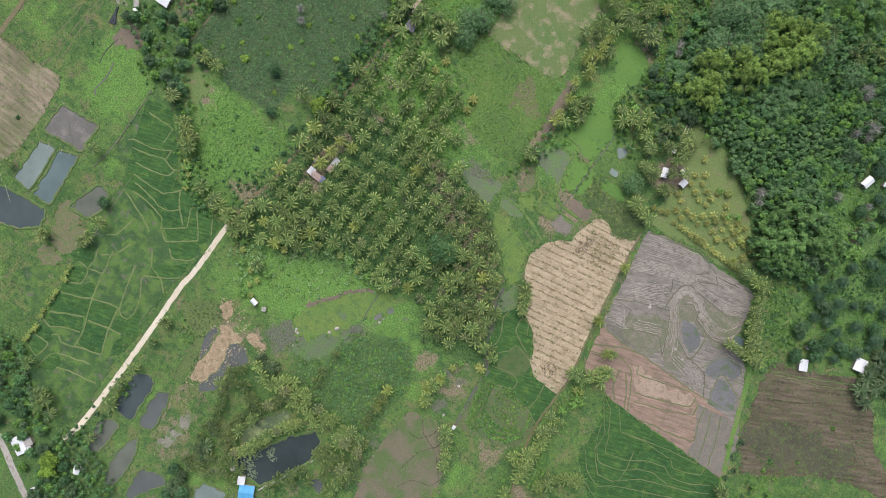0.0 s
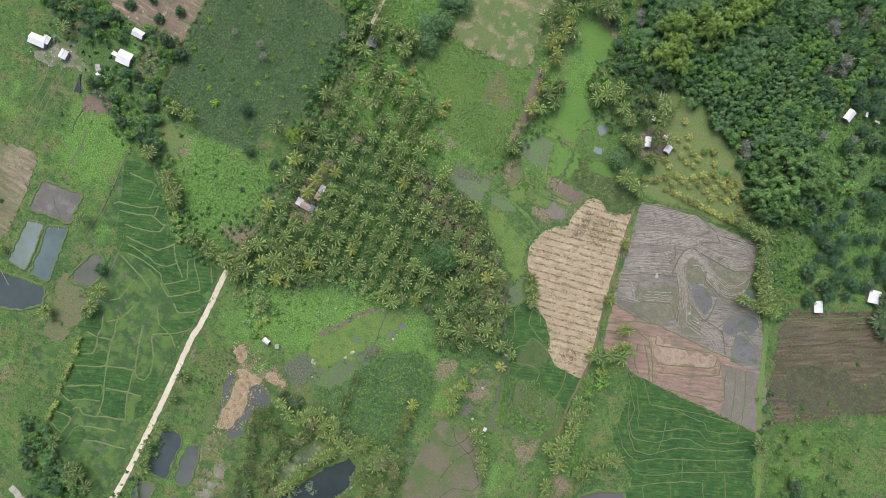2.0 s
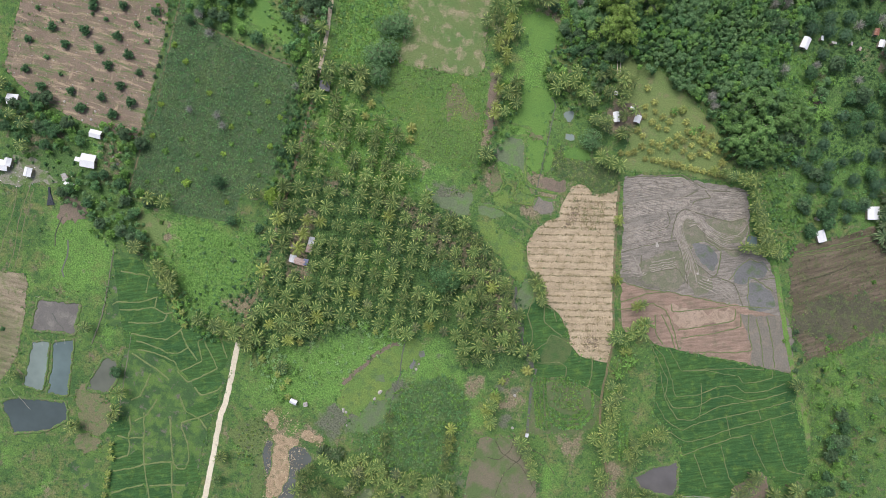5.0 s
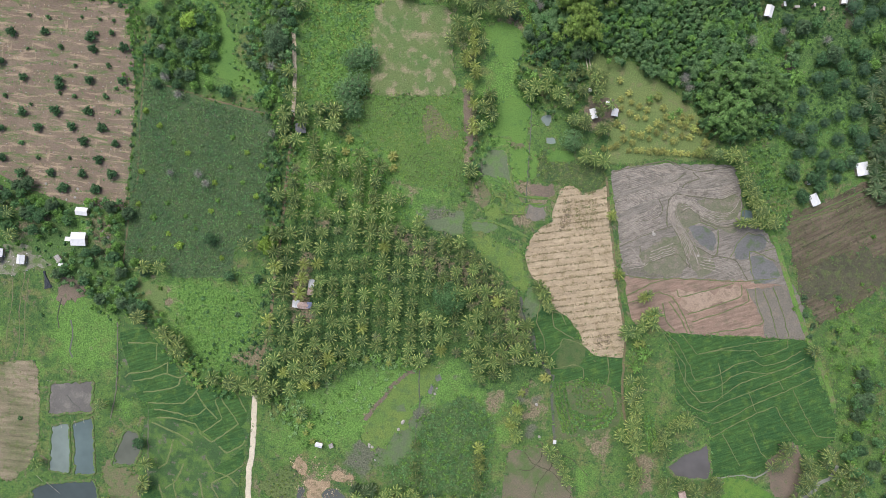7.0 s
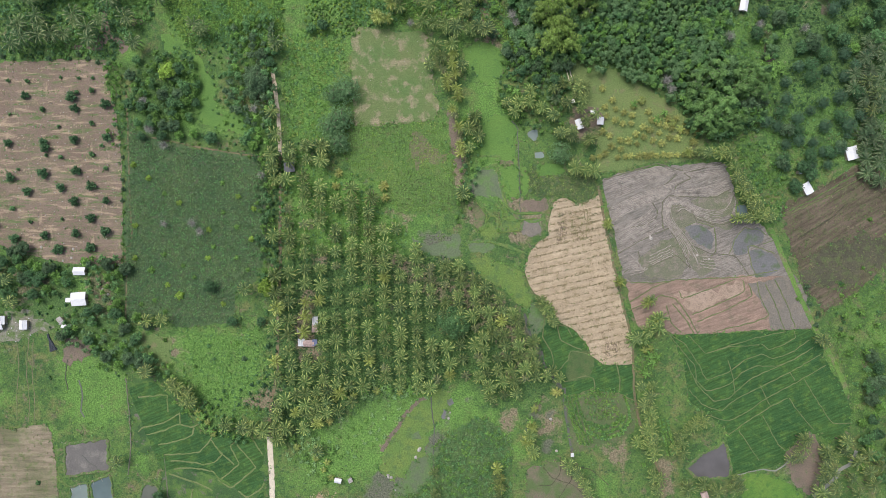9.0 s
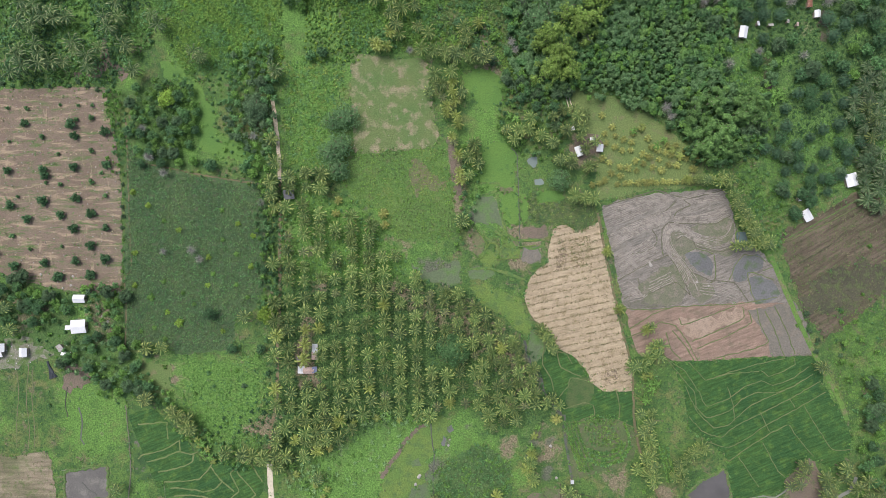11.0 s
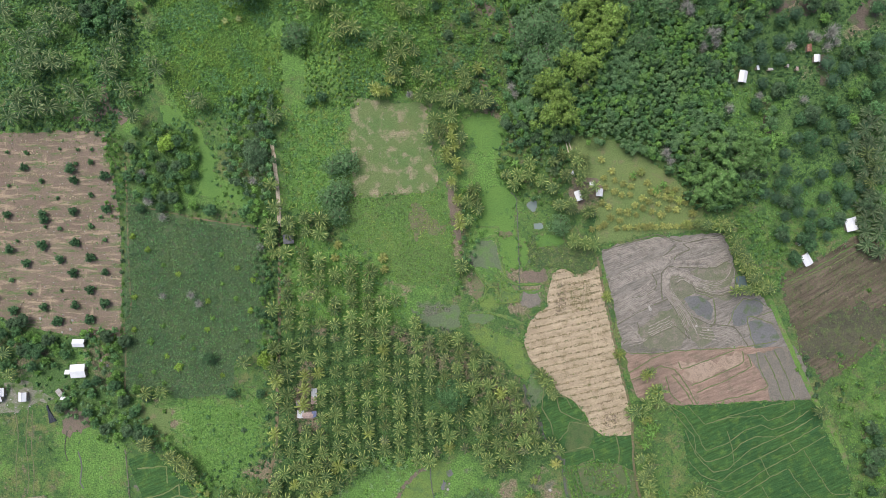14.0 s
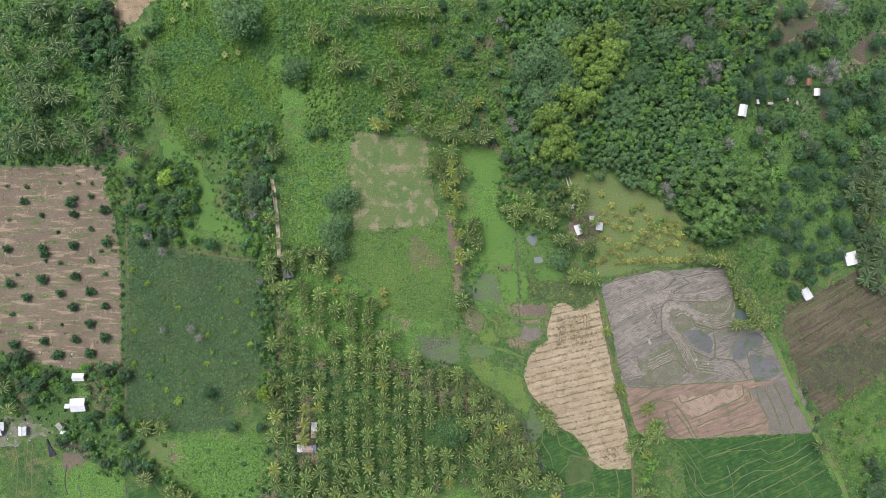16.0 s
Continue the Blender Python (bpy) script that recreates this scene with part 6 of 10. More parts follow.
palm_group([(-155.3, -25), (-141.9, -31.5), (-137.3, -34.5), (-135.3, -38.9), (-131.7, -39.7), (-114.9, -52.4), (-105.9, -53.4), (-168.6, -69.9), (-162.8, -120.3), (-198.9, -102.9), (-143.6, -97.6), (-143.8, -106.7), (-145.1, -110.7), (-88.4, -59.6), (-95.7, -55)], 0.9, "loose group of coconut palms in weeds")
palm_group([(-162.3, -119.6), (-143.6, -108.9), (-144.3, -111.1), (-86.5, -116.3), (-86, -128.3), (-127.6, -174.6), (-113.3, -182.2), (-108.8, -183.6), (-110.2, -188.1), (-102.8, -187.1), (-85.3, -155), (-84.4, -159.3), (-84.1, -144.1), (-114.5, -184.8), (-81.9, -165.5), (-79.6, -185.1)], 0.9, "loose group of coconut palms in weeds")
palm_group([(-45.3, -115.3), (-41.5, -110.7), (-39.9, -118.4), (-35.1, -116), (-44, -122.4), (-40.9, -127.3), (-38.5, -132.1), (-29.6, -119.1), (-27.3, -120.2), (-37.4, -136.4), (-36.3, -141.4), (-32.5, -144.4), (-38.3, -144.5), (-37, -150.9), (-35.4, -155.6), (-35.1, -163.5), (-26.5, -142.6), (-25.3, -146), (-22.7, -141.8), (-20.6, -148.2), (-27.6, -130.1), (-24.9, -125), (-22, -120.4), (-28, -133.3), (-28.3, -136.6), (-24.4, -120.1), (-19.2, -114.5), (-17.6, -111), (-15.9, -107.5)], 0.84, "crowded coconut palms on the pond banks")
palm_group([(-23.8, -135.5), (-21.8, -128.5), (-21.7, -126.3), (-19.6, -115.9), (-18.5, -113.6), (-18.3, -145.6), (-12.7, -140.8), (-12.1, -134.8), (-11.3, -129.5), (-8.2, -124.2), (-4.1, -117.7), (-2.1, -114.7), (-25.1, -106.6), (-17.7, -105.1), (-17.0, -105.6), (-11.7, -104.9), (-6.7, -101.7), (1.1, -102.0), (6.8, -103.2), (10.6, -101.3), (17.1, -103.0), (22.1, -106.6), (22.6, -106.8), (28.6, -118.0), (31.4, -119.7), (31.8, -125.1), (31.5, -129.7), (29.9, -106.8), (-45.8, -122.4)], 0.9, "close row of coconut palms on the pond banks", [M_PALM, M_PALM_DRY, M_PALM])
palm_group([(-23.4, -107.4), (-22.1, -103.5), (-21, -101.1), (-16.6, -99.1), (-12.5, -102.5), (-8.5, -100), (-12, -108.7), (-31.2, -107), (-36.2, -104.3), (-20.8, -106.9), (-6.9, -107.7), (-5.6, -103.7), (-1.1, -107.5), (3.6, -109.7), (2.7, -103), (5.1, -104.1), (8, -107.7), (10.9, -103.9), (-3.7, -115.5), (-6.6, -119.2), (-8.7, -123.9), (-10, -127.9), (-10.9, -132.4), (-13.5, -136.6), (-15.1, -140.1), (-15.8, -142.9), (17, -107.9), (19.2, -103.2), (20.1, -109.9), (21.2, -100.1), (26.8, -101.6)], 0.84, "crowded coconut palms on the pond banks")
palm_group([(27, -107.4), (30.1, -101.9), (30.2, -107.7), (30, -116.8), (32.2, -112.1), (25.3, -114.6), (17, -115.3), (14.8, -120), (21.7, -117.5), (22, -121.7), (23.8, -127.6), (28.6, -122.4), (34.7, -119), (33.1, -126.2), (30, -131.6), (10.4, -136.8), (13.3, -133.1), (7.3, -142.3), (13.3, -140.5), (19.8, -133.8), (6.6, -148.8), (-11, -150.9), (-15.9, -157.8), (-11, -158.3), (-23.1, -163.6), (-28.7, -162.1), (-18.6, -160), (-15.9, -150.4), (-20.4, -154), (-31.7, -165.9), (-26.4, -155.8)], 0.84, "crowded coconut palms on the pond banks")
palm_group([(23, -83.8), (22.9, -88.4), (24.1, -92.6), (22.5, -81.3), (22.2, -77.1), (-9, -86.4), (-7.6, -91.9), (-9.3, -75.8), (-86.7, -116.3)], 0.84, "crowded coconut palms on the pond banks")
many(OILPALM + [BROAD[0]], [(-36.7, -102), (-29.9, -101.1), (-32.9, -102), (-32.1, -153.1), (-30, -157.5), (-31.9, -174.1), (-31.7, -179.9), (-37.6, -172.6), (-32.3, -184.9), (-26.6, -178.8), (1.3, -102.5)], 0.9, "dark palms by the ponds")
many(OILPALM, [(209.8, 124.6), (214.6, 113), (211.8, 101.5), (216.6, 93.8), (53.1, 118.8), (52.1, 113)], 0.75, "dense dark palms in a row")
palm_group([(139.8, 81.5), (141.8, 78.1), (144.0, 74.9), (142.3, 72.9), (146.0, 71.5), (148.0, 68.1), (145.2, 67.2), (149.7, 65.0), (151.7, 62.4), (148.0, 63.0), (153.7, 59.6), (150.9, 58.7), (156.0, 56.4), (154.6, 53.9), (158.8, 53.0), (152.3, 53.0), (148.9, 52.7), (145.5, 53.0), (142.6, 52.7), (138.9, 85.7), (136.6, 88.0), (159.4, 55.0)], 0.88, "row of low palms along the field edge")
many(YOUNG, [(82, 113.3), (78, 109.9), (83.2, 108.7), (87.1, 107), (91.7, 105.9), (100.2, 107.6), (101.4, 103), (104.8, 101.3), (108.7, 100.2), (109.9, 104.2), (83.2, 103), (87.1, 101.3), (91.1, 101.3), (96.8, 99.6), (100.8, 97.9), (105.9, 96.8), (93.4, 96.2), (97.4, 94.5), (101.9, 92.8), (107, 91.1), (110.5, 94.5), (115, 93.9), (89.4, 92.2), (94, 91.1), (85.4, 92.8), (80.3, 95.1), (86, 88.2)], 0.85, "young palms in the pasture")
many(YOUNG, [(90.5, 84.8), (84.3, 84.3), (88.3, 84.8), (77.5, 86), (71.2, 83.7), (75.2, 84.3), (95.1, 84.8), (97.9, 85.4), (101.4, 85.4), (104.2, 84.8), (107.6, 85.4), (115, 85.4), (118.4, 85.4), (121.8, 85.4), (125.2, 86), (113.9, 104.2), (119.5, 97.3), (124.1, 96.8), (123, 91.7), (119, 101.3), (78.6, 105.3), (76.3, 97.3), (92.3, 110.4), (96.8, 112.7), (111.6, 99.1), (116.1, 97.9), (76.3, 119.5), (80.9, 90), (111, 85.4), (99.1, 84.8)], 0.85, "young palms in the pasture")
many([PALMS[0], PALMS[1]], [(64.7, 112), (63, 117.6), (61.3, 121.5), (64.7, 107.5), (66.9, 100.8), (71.4, 105.3), (50.7, 117.6), (54.1, 95.3), (59.7, 96.4), (67.5, 92.5), (51.3, 104.2), (56.3, 110.9)], 0.85, "palms round the farm huts")
many([PALMS[3], PALMS[0]], [(130.3, 85.9), (124.3, 86.2), (118.8, 85.9), (136.0, 85.3)], 0.8, "palms round the farm huts")

# ---- trees, by place ----
many([SMALL[0]], [(-219.2, 115.3), (-195.2, 115.0), (-177.9, 110.9), (-208.8, 89.0), (-217.7, 66.2), (-193.8, 61.3), (-208.8, 44.0), (-192.9, 45.1), (-224.1, 42.0), (-192.9, 76.9), (-209.7, 75.7), (-226.4, 73.7), (-177.4, 46.0)], 1.25, "saplings in the orchard plot")
many(SMALL, [(-218.3, 123.0), (-192.9, 117.3), (-185.1, 118.1), (-210.5, 108.6), (-193.8, 108.9), (-185.1, 101.4), (-177.1, 94.2), (-193.8, 93.0), (-227.8, 91.0), (-209.7, 91.6), (-201.0, 84.1), (-185.1, 85.5), (-177.9, 78.3), (-200.7, 68.5), (-185.1, 69.1), (-177.6, 61.9), (-225.5, 57.6), (-185.1, 52.6), (-185.1, 38.2), (-201.0, 37.4), (-176.5, 125.9)], 1.1, "saplings in the orchard plot")
many([SMALL[1]], [(-227.3, 106.1), (-202.2, 99.8), (-208.6, 85.0), (-200.5, 52.4), (-216.7, 50.9), (-192.1, 124.6), (-201.3, 124.9), (-184.9, 124.6), (-180.2, 90.0), (-223.0, 77.8), (-228.2, 123.2)], 0.8, "saplings in the orchard plot")
many(SMALL, [(-236.7, 64.3), (-234.2, 49.2), (-236.4, 81.0), (-240.1, 98.2), (-236.0, 113.5), (-202.3, 36.2), (-185.6, 37.2)], 1.1, "saplings in the orchard plot")
many(LIME, [(-148.2, 65.5), (-118.3, 71), (-117.9, 55.7), (-110.1, 63.9), (-111.1, 48.3), (-125.2, 46.9), (-125.7, 32.3), (-110.9, 32.6), (-140.8, 13.1), (-147.7, 4.9), (-138.5, 28.3), (-153.1, 10.7), (-140.4, 60.6), (-148.2, 34.2), (-102.3, 57.7), (-103.3, 42), (-163.9, 80.2), (-156.1, 73.3), (-132.6, 22.5), (-122.8, 38.1), (-160, 8.8), (-146.3, 18.6), (-117.9, 8.8), (-105.2, 26.4), (-162.9, 48.9), (-162.9, 32.3)], 1.05, "bushes in the maize")
many(BRIGHT, [(-94.6, 17.5), (-145, 126.9), (-89.1, -207.5), (-86.9, -211.8)], 1.0)
many(LIME, [(-154.5, 26.4), (-139.9, 13.2)], 1.5, "bushes in the maize")
many([BROAD[0]], [(-123.3, 18.1), (-122.9, 93.3), (-149.1, -88.9), (174.4, 68.5)], 0.9, "lone trees")
many([BARE[1]], [(-132.6, 50.4), (-147.3, 49.9), (-128.7, 46), (-155.5, 98.7), (-157.5, 112.2), (-146.8, 89.6), (-97.6, 74.6), (-21.7, 152.2), (-101.3, 108.2), (-154, 97.6)], 0.9, "bare grey trees")
many([ROUND[0]], [(54.3, 85.7)], 0.95, "large spreading trees")
many([BROAD[0]], [(177.6, 78.9), (181.9, 75.2), (173.4, 69.5), (191.1, 86.6)], 0.95, "trees round the houses")
many([BIG[1]], [(-99.7, 122.3)], 0.92, "large spreading trees")
many([ROUND[0]], [(-106.2, 207.1)], 1.8, "large spreading trees")
many([BANANA[1]], [(-109.0, 191.0), (-115.9, 189.9), (-154.8, 187.9), (-142.4, 207.7), (-136.1, 215.5)], 1.0, "yellow plants in the scrub")
many([ROUND[1]], [(-79.3, 181.7)], 1.5, "large spreading trees")
many(BROAD, [(-79.9, 183.6), (-77.1, 175), (-84.7, 177.8), (-95.2, 143.4), (-97.1, 135.8), (-93.3, 132), (-155.4, 200.8), (-150.6, 204.6), (-159.2, 196.9), (-179.3, 204.6), (-169.7, 193.1), (-186.9, 187.4), (-181.2, 195), (-173.6, 206.5), (-192.7, 210.3), (-184.1, 212.2), (-72.3, 149.2), (-66.6, 151.1), (-101.8, 89.7), (-105.6, 92.5)], 0.85, "trees beside the fields")
many(BROAD, scatter([(-164.9, 133), (-146.3, 134.9), (-134.6, 127.1), (-129.7, 109.5), (-130.6, 97.7), (-146.3, 91.9), (-163.9, 93.8), (-165.9, 113.4)], 5.2, 500, 9), 0.72, "trees in the grove")
many(BROAD, [(-175.5, 28.9), (-170.3, 24.6), (-176, 22.7), (-200.6, 20.8), (-196.8, 20.4), (-204.8, 27), (-187.4, 30.3), (-214.8, 29.8), (-166.6, 27), (-218.6, 37.4), (-224.2, 35.5), (-221.4, 31.7), (-210, 23.2), (-215.7, 23.7), (-198.7, -7.1), (-195.9, -4.2), (-171.3, 10), (-174.1, 6.2), (-160.9, 2.4), (-161.8, -9), (-171.3, 4.3), (-168.4, -12.7), (-164.7, -18.4), (-166.6, -3.3), (-159, -20.3), (-170.3, -22.2)], 0.78, "trees round the houses")
many(BROAD + BUSH, scatter([(-186.9, 8.3), (-170.4, 9.3), (-162.7, 2.5), (-154.9, -3.3), (-158.8, -18.8), (-153, -22.6), (-160.7, -26.5), (-176.2, -26.5), (-178.2, -14.9), (-185.9, -13), (-188.8, -3.3)], 5.2, 400, 10), 0.75, "trees round the houses")
many(BROAD, scatter([(-255.5, 47.1), (-242.6, 39), (-223.4, 30.9), (-212.3, 28.4), (-199.3, 26.5), (-200.6, 17.8), (-223.5, 12.3), (-233.4, 17.3), (-245.1, 15.5)], 6.0, 300, 11), 0.78, "trees round the houses")
many(BROAD, scatter([(-151.3, -175.5), (-142.8, -173.7), (-115, -186.6), (-99.1, -194), (-86.3, -203.8), (-69.8, -205.7), (-61.6, -212.9), (-84.6, -231.1), (-100.7, -220.3), (-119.7, -215.3)], 6.4, 400, 12), 0.8, "trees by the road")
many(BROAD, scatter([(207.2, -56.7), (222.7, -48.8), (237.6, -60.5), (237.6, -90.9), (212.1, -80.1)], 6.5, 300, 13), 0.85, "trees by the stream")
many(BROAD + [BROAD[0]], scatter([(210.1, -33.8), (218.0, -28.1), (218.0, -65.1), (211.5, -63.7)], 6.0, 400, 81), 0.85, "trees by the stream")
many(PALMS[:3], [(176.1, -58.5), (196.5, -59.6), (197.3, -64.4), (188.8, -68.1), (186.6, -72.3), (191.1, -75.2), (204.4, -68.7), (208.6, -74.3), (201.5, -78.6), (191.7, -81.9), (184.6, -84.2), (170.4, -68.7), (214.3, -71.5), (211.4, -81.4), (203.0, -84.8)], 0.95, "scattered coconut palms")
many([BROAD[0], BROAD[3]], scatter([(212.4, -19.6), (218.0, -16.7), (218.0, -36.7), (211.5, -33.8)], 6.0, 120, 82), 0.8, "trees by the stream")
many(BROAD[:2] + BUSH, [(-96.6, 25.4), (-94.7, 19.6), (-96.6, 13.8), (-92.7, 10), (-95.6, 5.1), (-97.5, 0.3), (-94.6, -2.6), (-112, 0.3), (-109.1, 1.3), (-94.7, 31.2), (-93.7, 37), (-94.2, 85.2), (-93.3, 79.4), (-96.1, 65.9), (-93.3, 60.1), (-96.1, 52.3), (-92.3, 46.6), (-96.1, 40.8), (-91.3, 29.2)], 0.7, "hedge beside the maize")
many(BUSH, [(-169.1, 89), (-169.4, 84.1), (-168.7, 79.3), (-169.6, 72.5), (-169.1, 67.6), (-169.6, 61.8), (-169.1, 56), (-169.4, 50.1), (-168.7, 45.3), (-169.6, 39.4), (-169.1, 34.6), (-168.7, 28.8), (-170.6, 124.9), (-172.6, 121), (-168.7, 117.1), (-171.6, 115.2), (-174.5, 113.2), (-169.6, 109.4)], 0.8, "hedge beside the orchard plot")
many(BUSH, [(-230.8, 135.6), (-226, 134.6), (-221.1, 136.6), (-216.3, 135), (-211.4, 135.6), (-206.6, 134.6), (-201.7, 135.6), (-196.8, 134.6), (-192, 136.6), (-187.1, 134.6), (-182.3, 132.7), (-177.4, 131.7), (-174.5, 134.6)], 1.0, "hedge along the plot")
many(BUSH, [(199, 19.7), (197, 4.2), (199.9, 2.3), (199, -3.6), (181.5, 17.8), (182.4, 10), (187.3, 4.2), (186.3, -1.6), (210.6, 27.5), (199.9, 18.8), (214.1, 52.4), (187, 2.3), (177, 11.7), (182.9, 8.9), (-125.4, -12.6), (-110.8, -11.6), (-117.6, -35.9), (-122.4, -19.4), (-132.1, -23.3), (-106.9, -19.4), (-207, -29.2), (-194.3, -0), (-147.7, -9.7), (-212.7, -83.2), (14.4, -80.5), (61.1, -71.7), (58.1, -72.7), (98, -73.6)], 1.0, "bushes in the grass")
many([BANANA[1]], [(-143.4, -125.6), (-142.9, -129.4), (-142.8, -132.7), (-141.3, -139.9), (-140.8, -143.8), (-140.7, -147.1), (-140.3, -151.8), (-139.5, -154.9), (-137.9, -160.1), (-138.1, -162), (-138.9, -164.2), (-138.3, -167.1), (-138.5, -169), (-141.2, -132.6), (-141.4, -140.9)], 0.8, "yellow plants along the bank")
many(BANANA, [(-130.2, -46.6), (-128.2, -48.5), (-125.3, -51.4), (-127.3, -53.4), (-123.4, -55.3), (-129.2, -49.5), (-122.4, -57.3), (-79.6, -64), (-75.8, -68.9), (-69.9, -69.9), (-66, -75.7), (-62.1, -79.6), (-66, -81.5), (-68, -66), (-81.6, -60.2), (-64.1, -71.8), (-62.2, -66), (-55.4, -37.8), (-50.5, -37.8), (-44.7, -35.8), (-38.9, -35.2), (-33, -34.9), (-27.2, -36.4), (-60.2, -39.7), (-21.4, -34.8)], 1.0, "banana plants")
many(BANANA, [(43.5, -40.6), (41.6, -44.5), (39.7, -50.3), (51.3, -35.8), (99.9, -17.3), (100.8, -13.4), (101.8, -21.1), (103.8, -18.2), (97.9, -14.3), (97, -25), (98.9, -27)], 1.0, "banana plants")
many(BANANA, [(42, 126.8), (30.3, 124.9), (28.4, 119.1), (32.3, 117.1), (34.2, 112.3), (26.4, 111.3), (104.2, 103.5), (108.1, 106.4), (111.9, 101.6), (115.8, 98.7), (160.5, 128.8), (162.5, 129.8), (158.6, 130.7), (92.5, 111.3), (96.4, 113.2)], 1.0, "banana plants")

# ---- undergrowth and crops, too many to count ----
def bush_quads(seed, radius, height, n=3, per=13, size=0.35):
    r = np.random.default_rng(seed)
    return leaf_cloud([(x, y, max(0.1, z), k) for x, y, z, k in lobes_of(radius, height, n, r)], per, size, r, 5)


def weed_quads(seed, n=9, size=0.34):
    r = np.random.default_rng(seed)
    c = np.c_[r.normal(size=(n, 2)) * 0.35, r.uniform(0.08, 0.45, n)]
    u = np.c_[r.normal(size=(n, 2)), r.normal(size=n) * 0.35]
    u /= np.linalg.norm(u, axis=1)[:, None]
    v = np.cross(u, np.c_[r.normal(size=(n, 2)) * 0.35, np.ones(n)])
    v /= np.linalg.norm(v, axis=1)[:, None]
    a = size * r.uniform(0.6, 1.3, n)[:, None]
    return np.stack([c - u * a, c - v * a * 0.5, c + u * a, c + v * a * 0.5], axis=1)


BUSHES = [bush_quads(81 + i, rad, h, 3, 10, 0.38) for i, (rad, h) in enumerate([(1.3, 1.6), (1.7, 2.2), (1.0, 1.2), (1.5, 1.8)])]
BUSH_MATS = [M_LEAF[1], M_LEAF[0], M_LEAF[2], M_LEAF[1]]
OPEN_MATS = [M_LEAF[1], M_LEAF[2], M_LEAF[2], M_LEAF[1]]
LIGHT_MATS = [M_LEAF[2], M_LEAF[1], M_LEAF[2], M_LEAF[1]]
WEEDS = [weed_quads(91 + i, 7, 0.38) for i in range(4)]
CLUMPS = [weed_quads(95 + i, 11, 0.29) * np.array([1.6, 1.6, 2.0]) for i in range(4)]
SCRUB = [(-154.1, 215.1), (-138.5, 219), (-91.5, 219), (-91.5, 170.1), (-87.6, 154.5), (-107.2, 136.9), (-122.8, 136.9), (-138.5, 152.5), (-146.3, 160.3), (-152.2, 183.8)]
merged("scrub", scatter(SCRUB, 1.05, 18000, 20, 9.0), CLUMPS, (0.6, 1.25), "tangled yellow-green scrub and vines", "scrub", [M_LEAF[1], M_GRASS, M_LEAF[2], M_LIMEGRASS], drift=0.09)
merged("scrub", scatter(SCRUB, 3.6, 3000, 21, 9.0), BUSHES, (0.4, 1.0), "tangled scrub of mixed green shrubs", "scrub", [M_LEAF[1], M_LEAF[2], M_LEAF[1], M_LEAF[4]], drift=0.07)
merged("scrub", scatter([(-87.6, 219), (-4.7, 219), (-4.7, 152.5), (-50.4, 152.5), (-53.4, 174), (-62.2, 179.9), (-75.9, 172.1), (-87.6, 193.6)], 3.3, 5000, 22), BUSHES, (0.6, 1.1), "green scrub beneath scattered palms", "scrub", OPEN_MATS)
merged("leafy_thicket", scatter([(-72, 179.9), (-62.2, 181.9), (-52.4, 178), (-41.6, 179.9), (-39.7, 166.2), (-50.4, 154.5), (-54.3, 148.6), (-66.1, 146.7), (-72.9, 154.5), (-75.9, 168.2)], 1.7, 3500, 23, 5.0), BUSHES, (0.5, 0.85), "dense light green broad-leaved thicket", "thicket", [M_LEAF[4], M_LEAF[2], M_LEAF[4], M_LEAF[2]])
merged("scrub", scatter([(-232.4, 219), (-175.6, 219), (-167.8, 195.6), (-154.1, 179.9), (-158, 154.5), (-173.7, 134.9), (-232.4, 134.9), (-244.1, 134.9), (-244.1, 219)], 3.5, 4000, 24), BUSHES, (0.5, 1.1), "green undergrowth beneath palms and trees", "scrub", LIGHT_MATS)
merged("scrub", scatter([(198.4, 13.8), (222.6, 21.6), (235.5, 17.7), (235.6, -56.6), (208.2, -48.8), (204.3, -31.2), (196.4, -11.7), (192.5, 2)], 7.0, 4000, 25), BUSHES, (0.5, 1.3), "green shrubs on sloping ground", "scrub", OPEN_MATS)
merged("scrub", scatter([(-232.4, 37.4), (-195.6, 29.6), (-170.4, 29.6), (-168.5, 8.3), (-178.2, 6.4), (-187.8, -3.3), (-180.1, -14.9), (-158.8, -22.6), (-154.9, -30.4), (-174.3, -28.5), (-185.9, -14.9), (-203.3, -11), (-211.1, 4.5), (-232.4, 2.5)], 3.8, 2500, 26), BUSHES, (0.5, 1.0), "undergrowth round the farm houses", "scrub", OPEN_MATS)
merged("scrub", scatter([(-95.9, 37), (-90, 37), (-89, -2.1), (-95.8, -27.6), (-134.9, -47.2), (-140.8, -43.3), (-123.2, -53), (-95.8, -49.1), (-92.9, -21.7), (-97.8, -2.1)], 2.8, 1200, 27), BUSHES, (0.5, 1.0), "hedge of shrubs beside the track", "hedge", BUSH_MATS)
merged("scrub", scatter([(-104.3, -203.1), (-91.2, -197.7), (-88.4, -160.4), (-91.1, -147.6), (-86.3, -148.8), (-81.4, -172.3), (-79.6, -193.4), (-61.6, -212.9), (-84.6, -231.1)], 3.1, 1500, 28), BUSHES, (0.5, 1.0), "shrubs along the ponds and road", "scrub", BUSH_MATS)
merged("scrub", [q for q in scatter([(140.1, 154.5), (163.6, 144.7), (167.5, 129), (161.6, 101.7), (149.9, 93.8), (140.1, 109.5), (136.2, 140.8)], 3.1, 2500, 29) if not in_glade(q)], BUSHES, (0.6, 1.1), "green scrub beneath the woods", "scrub", BUSH_MATS)
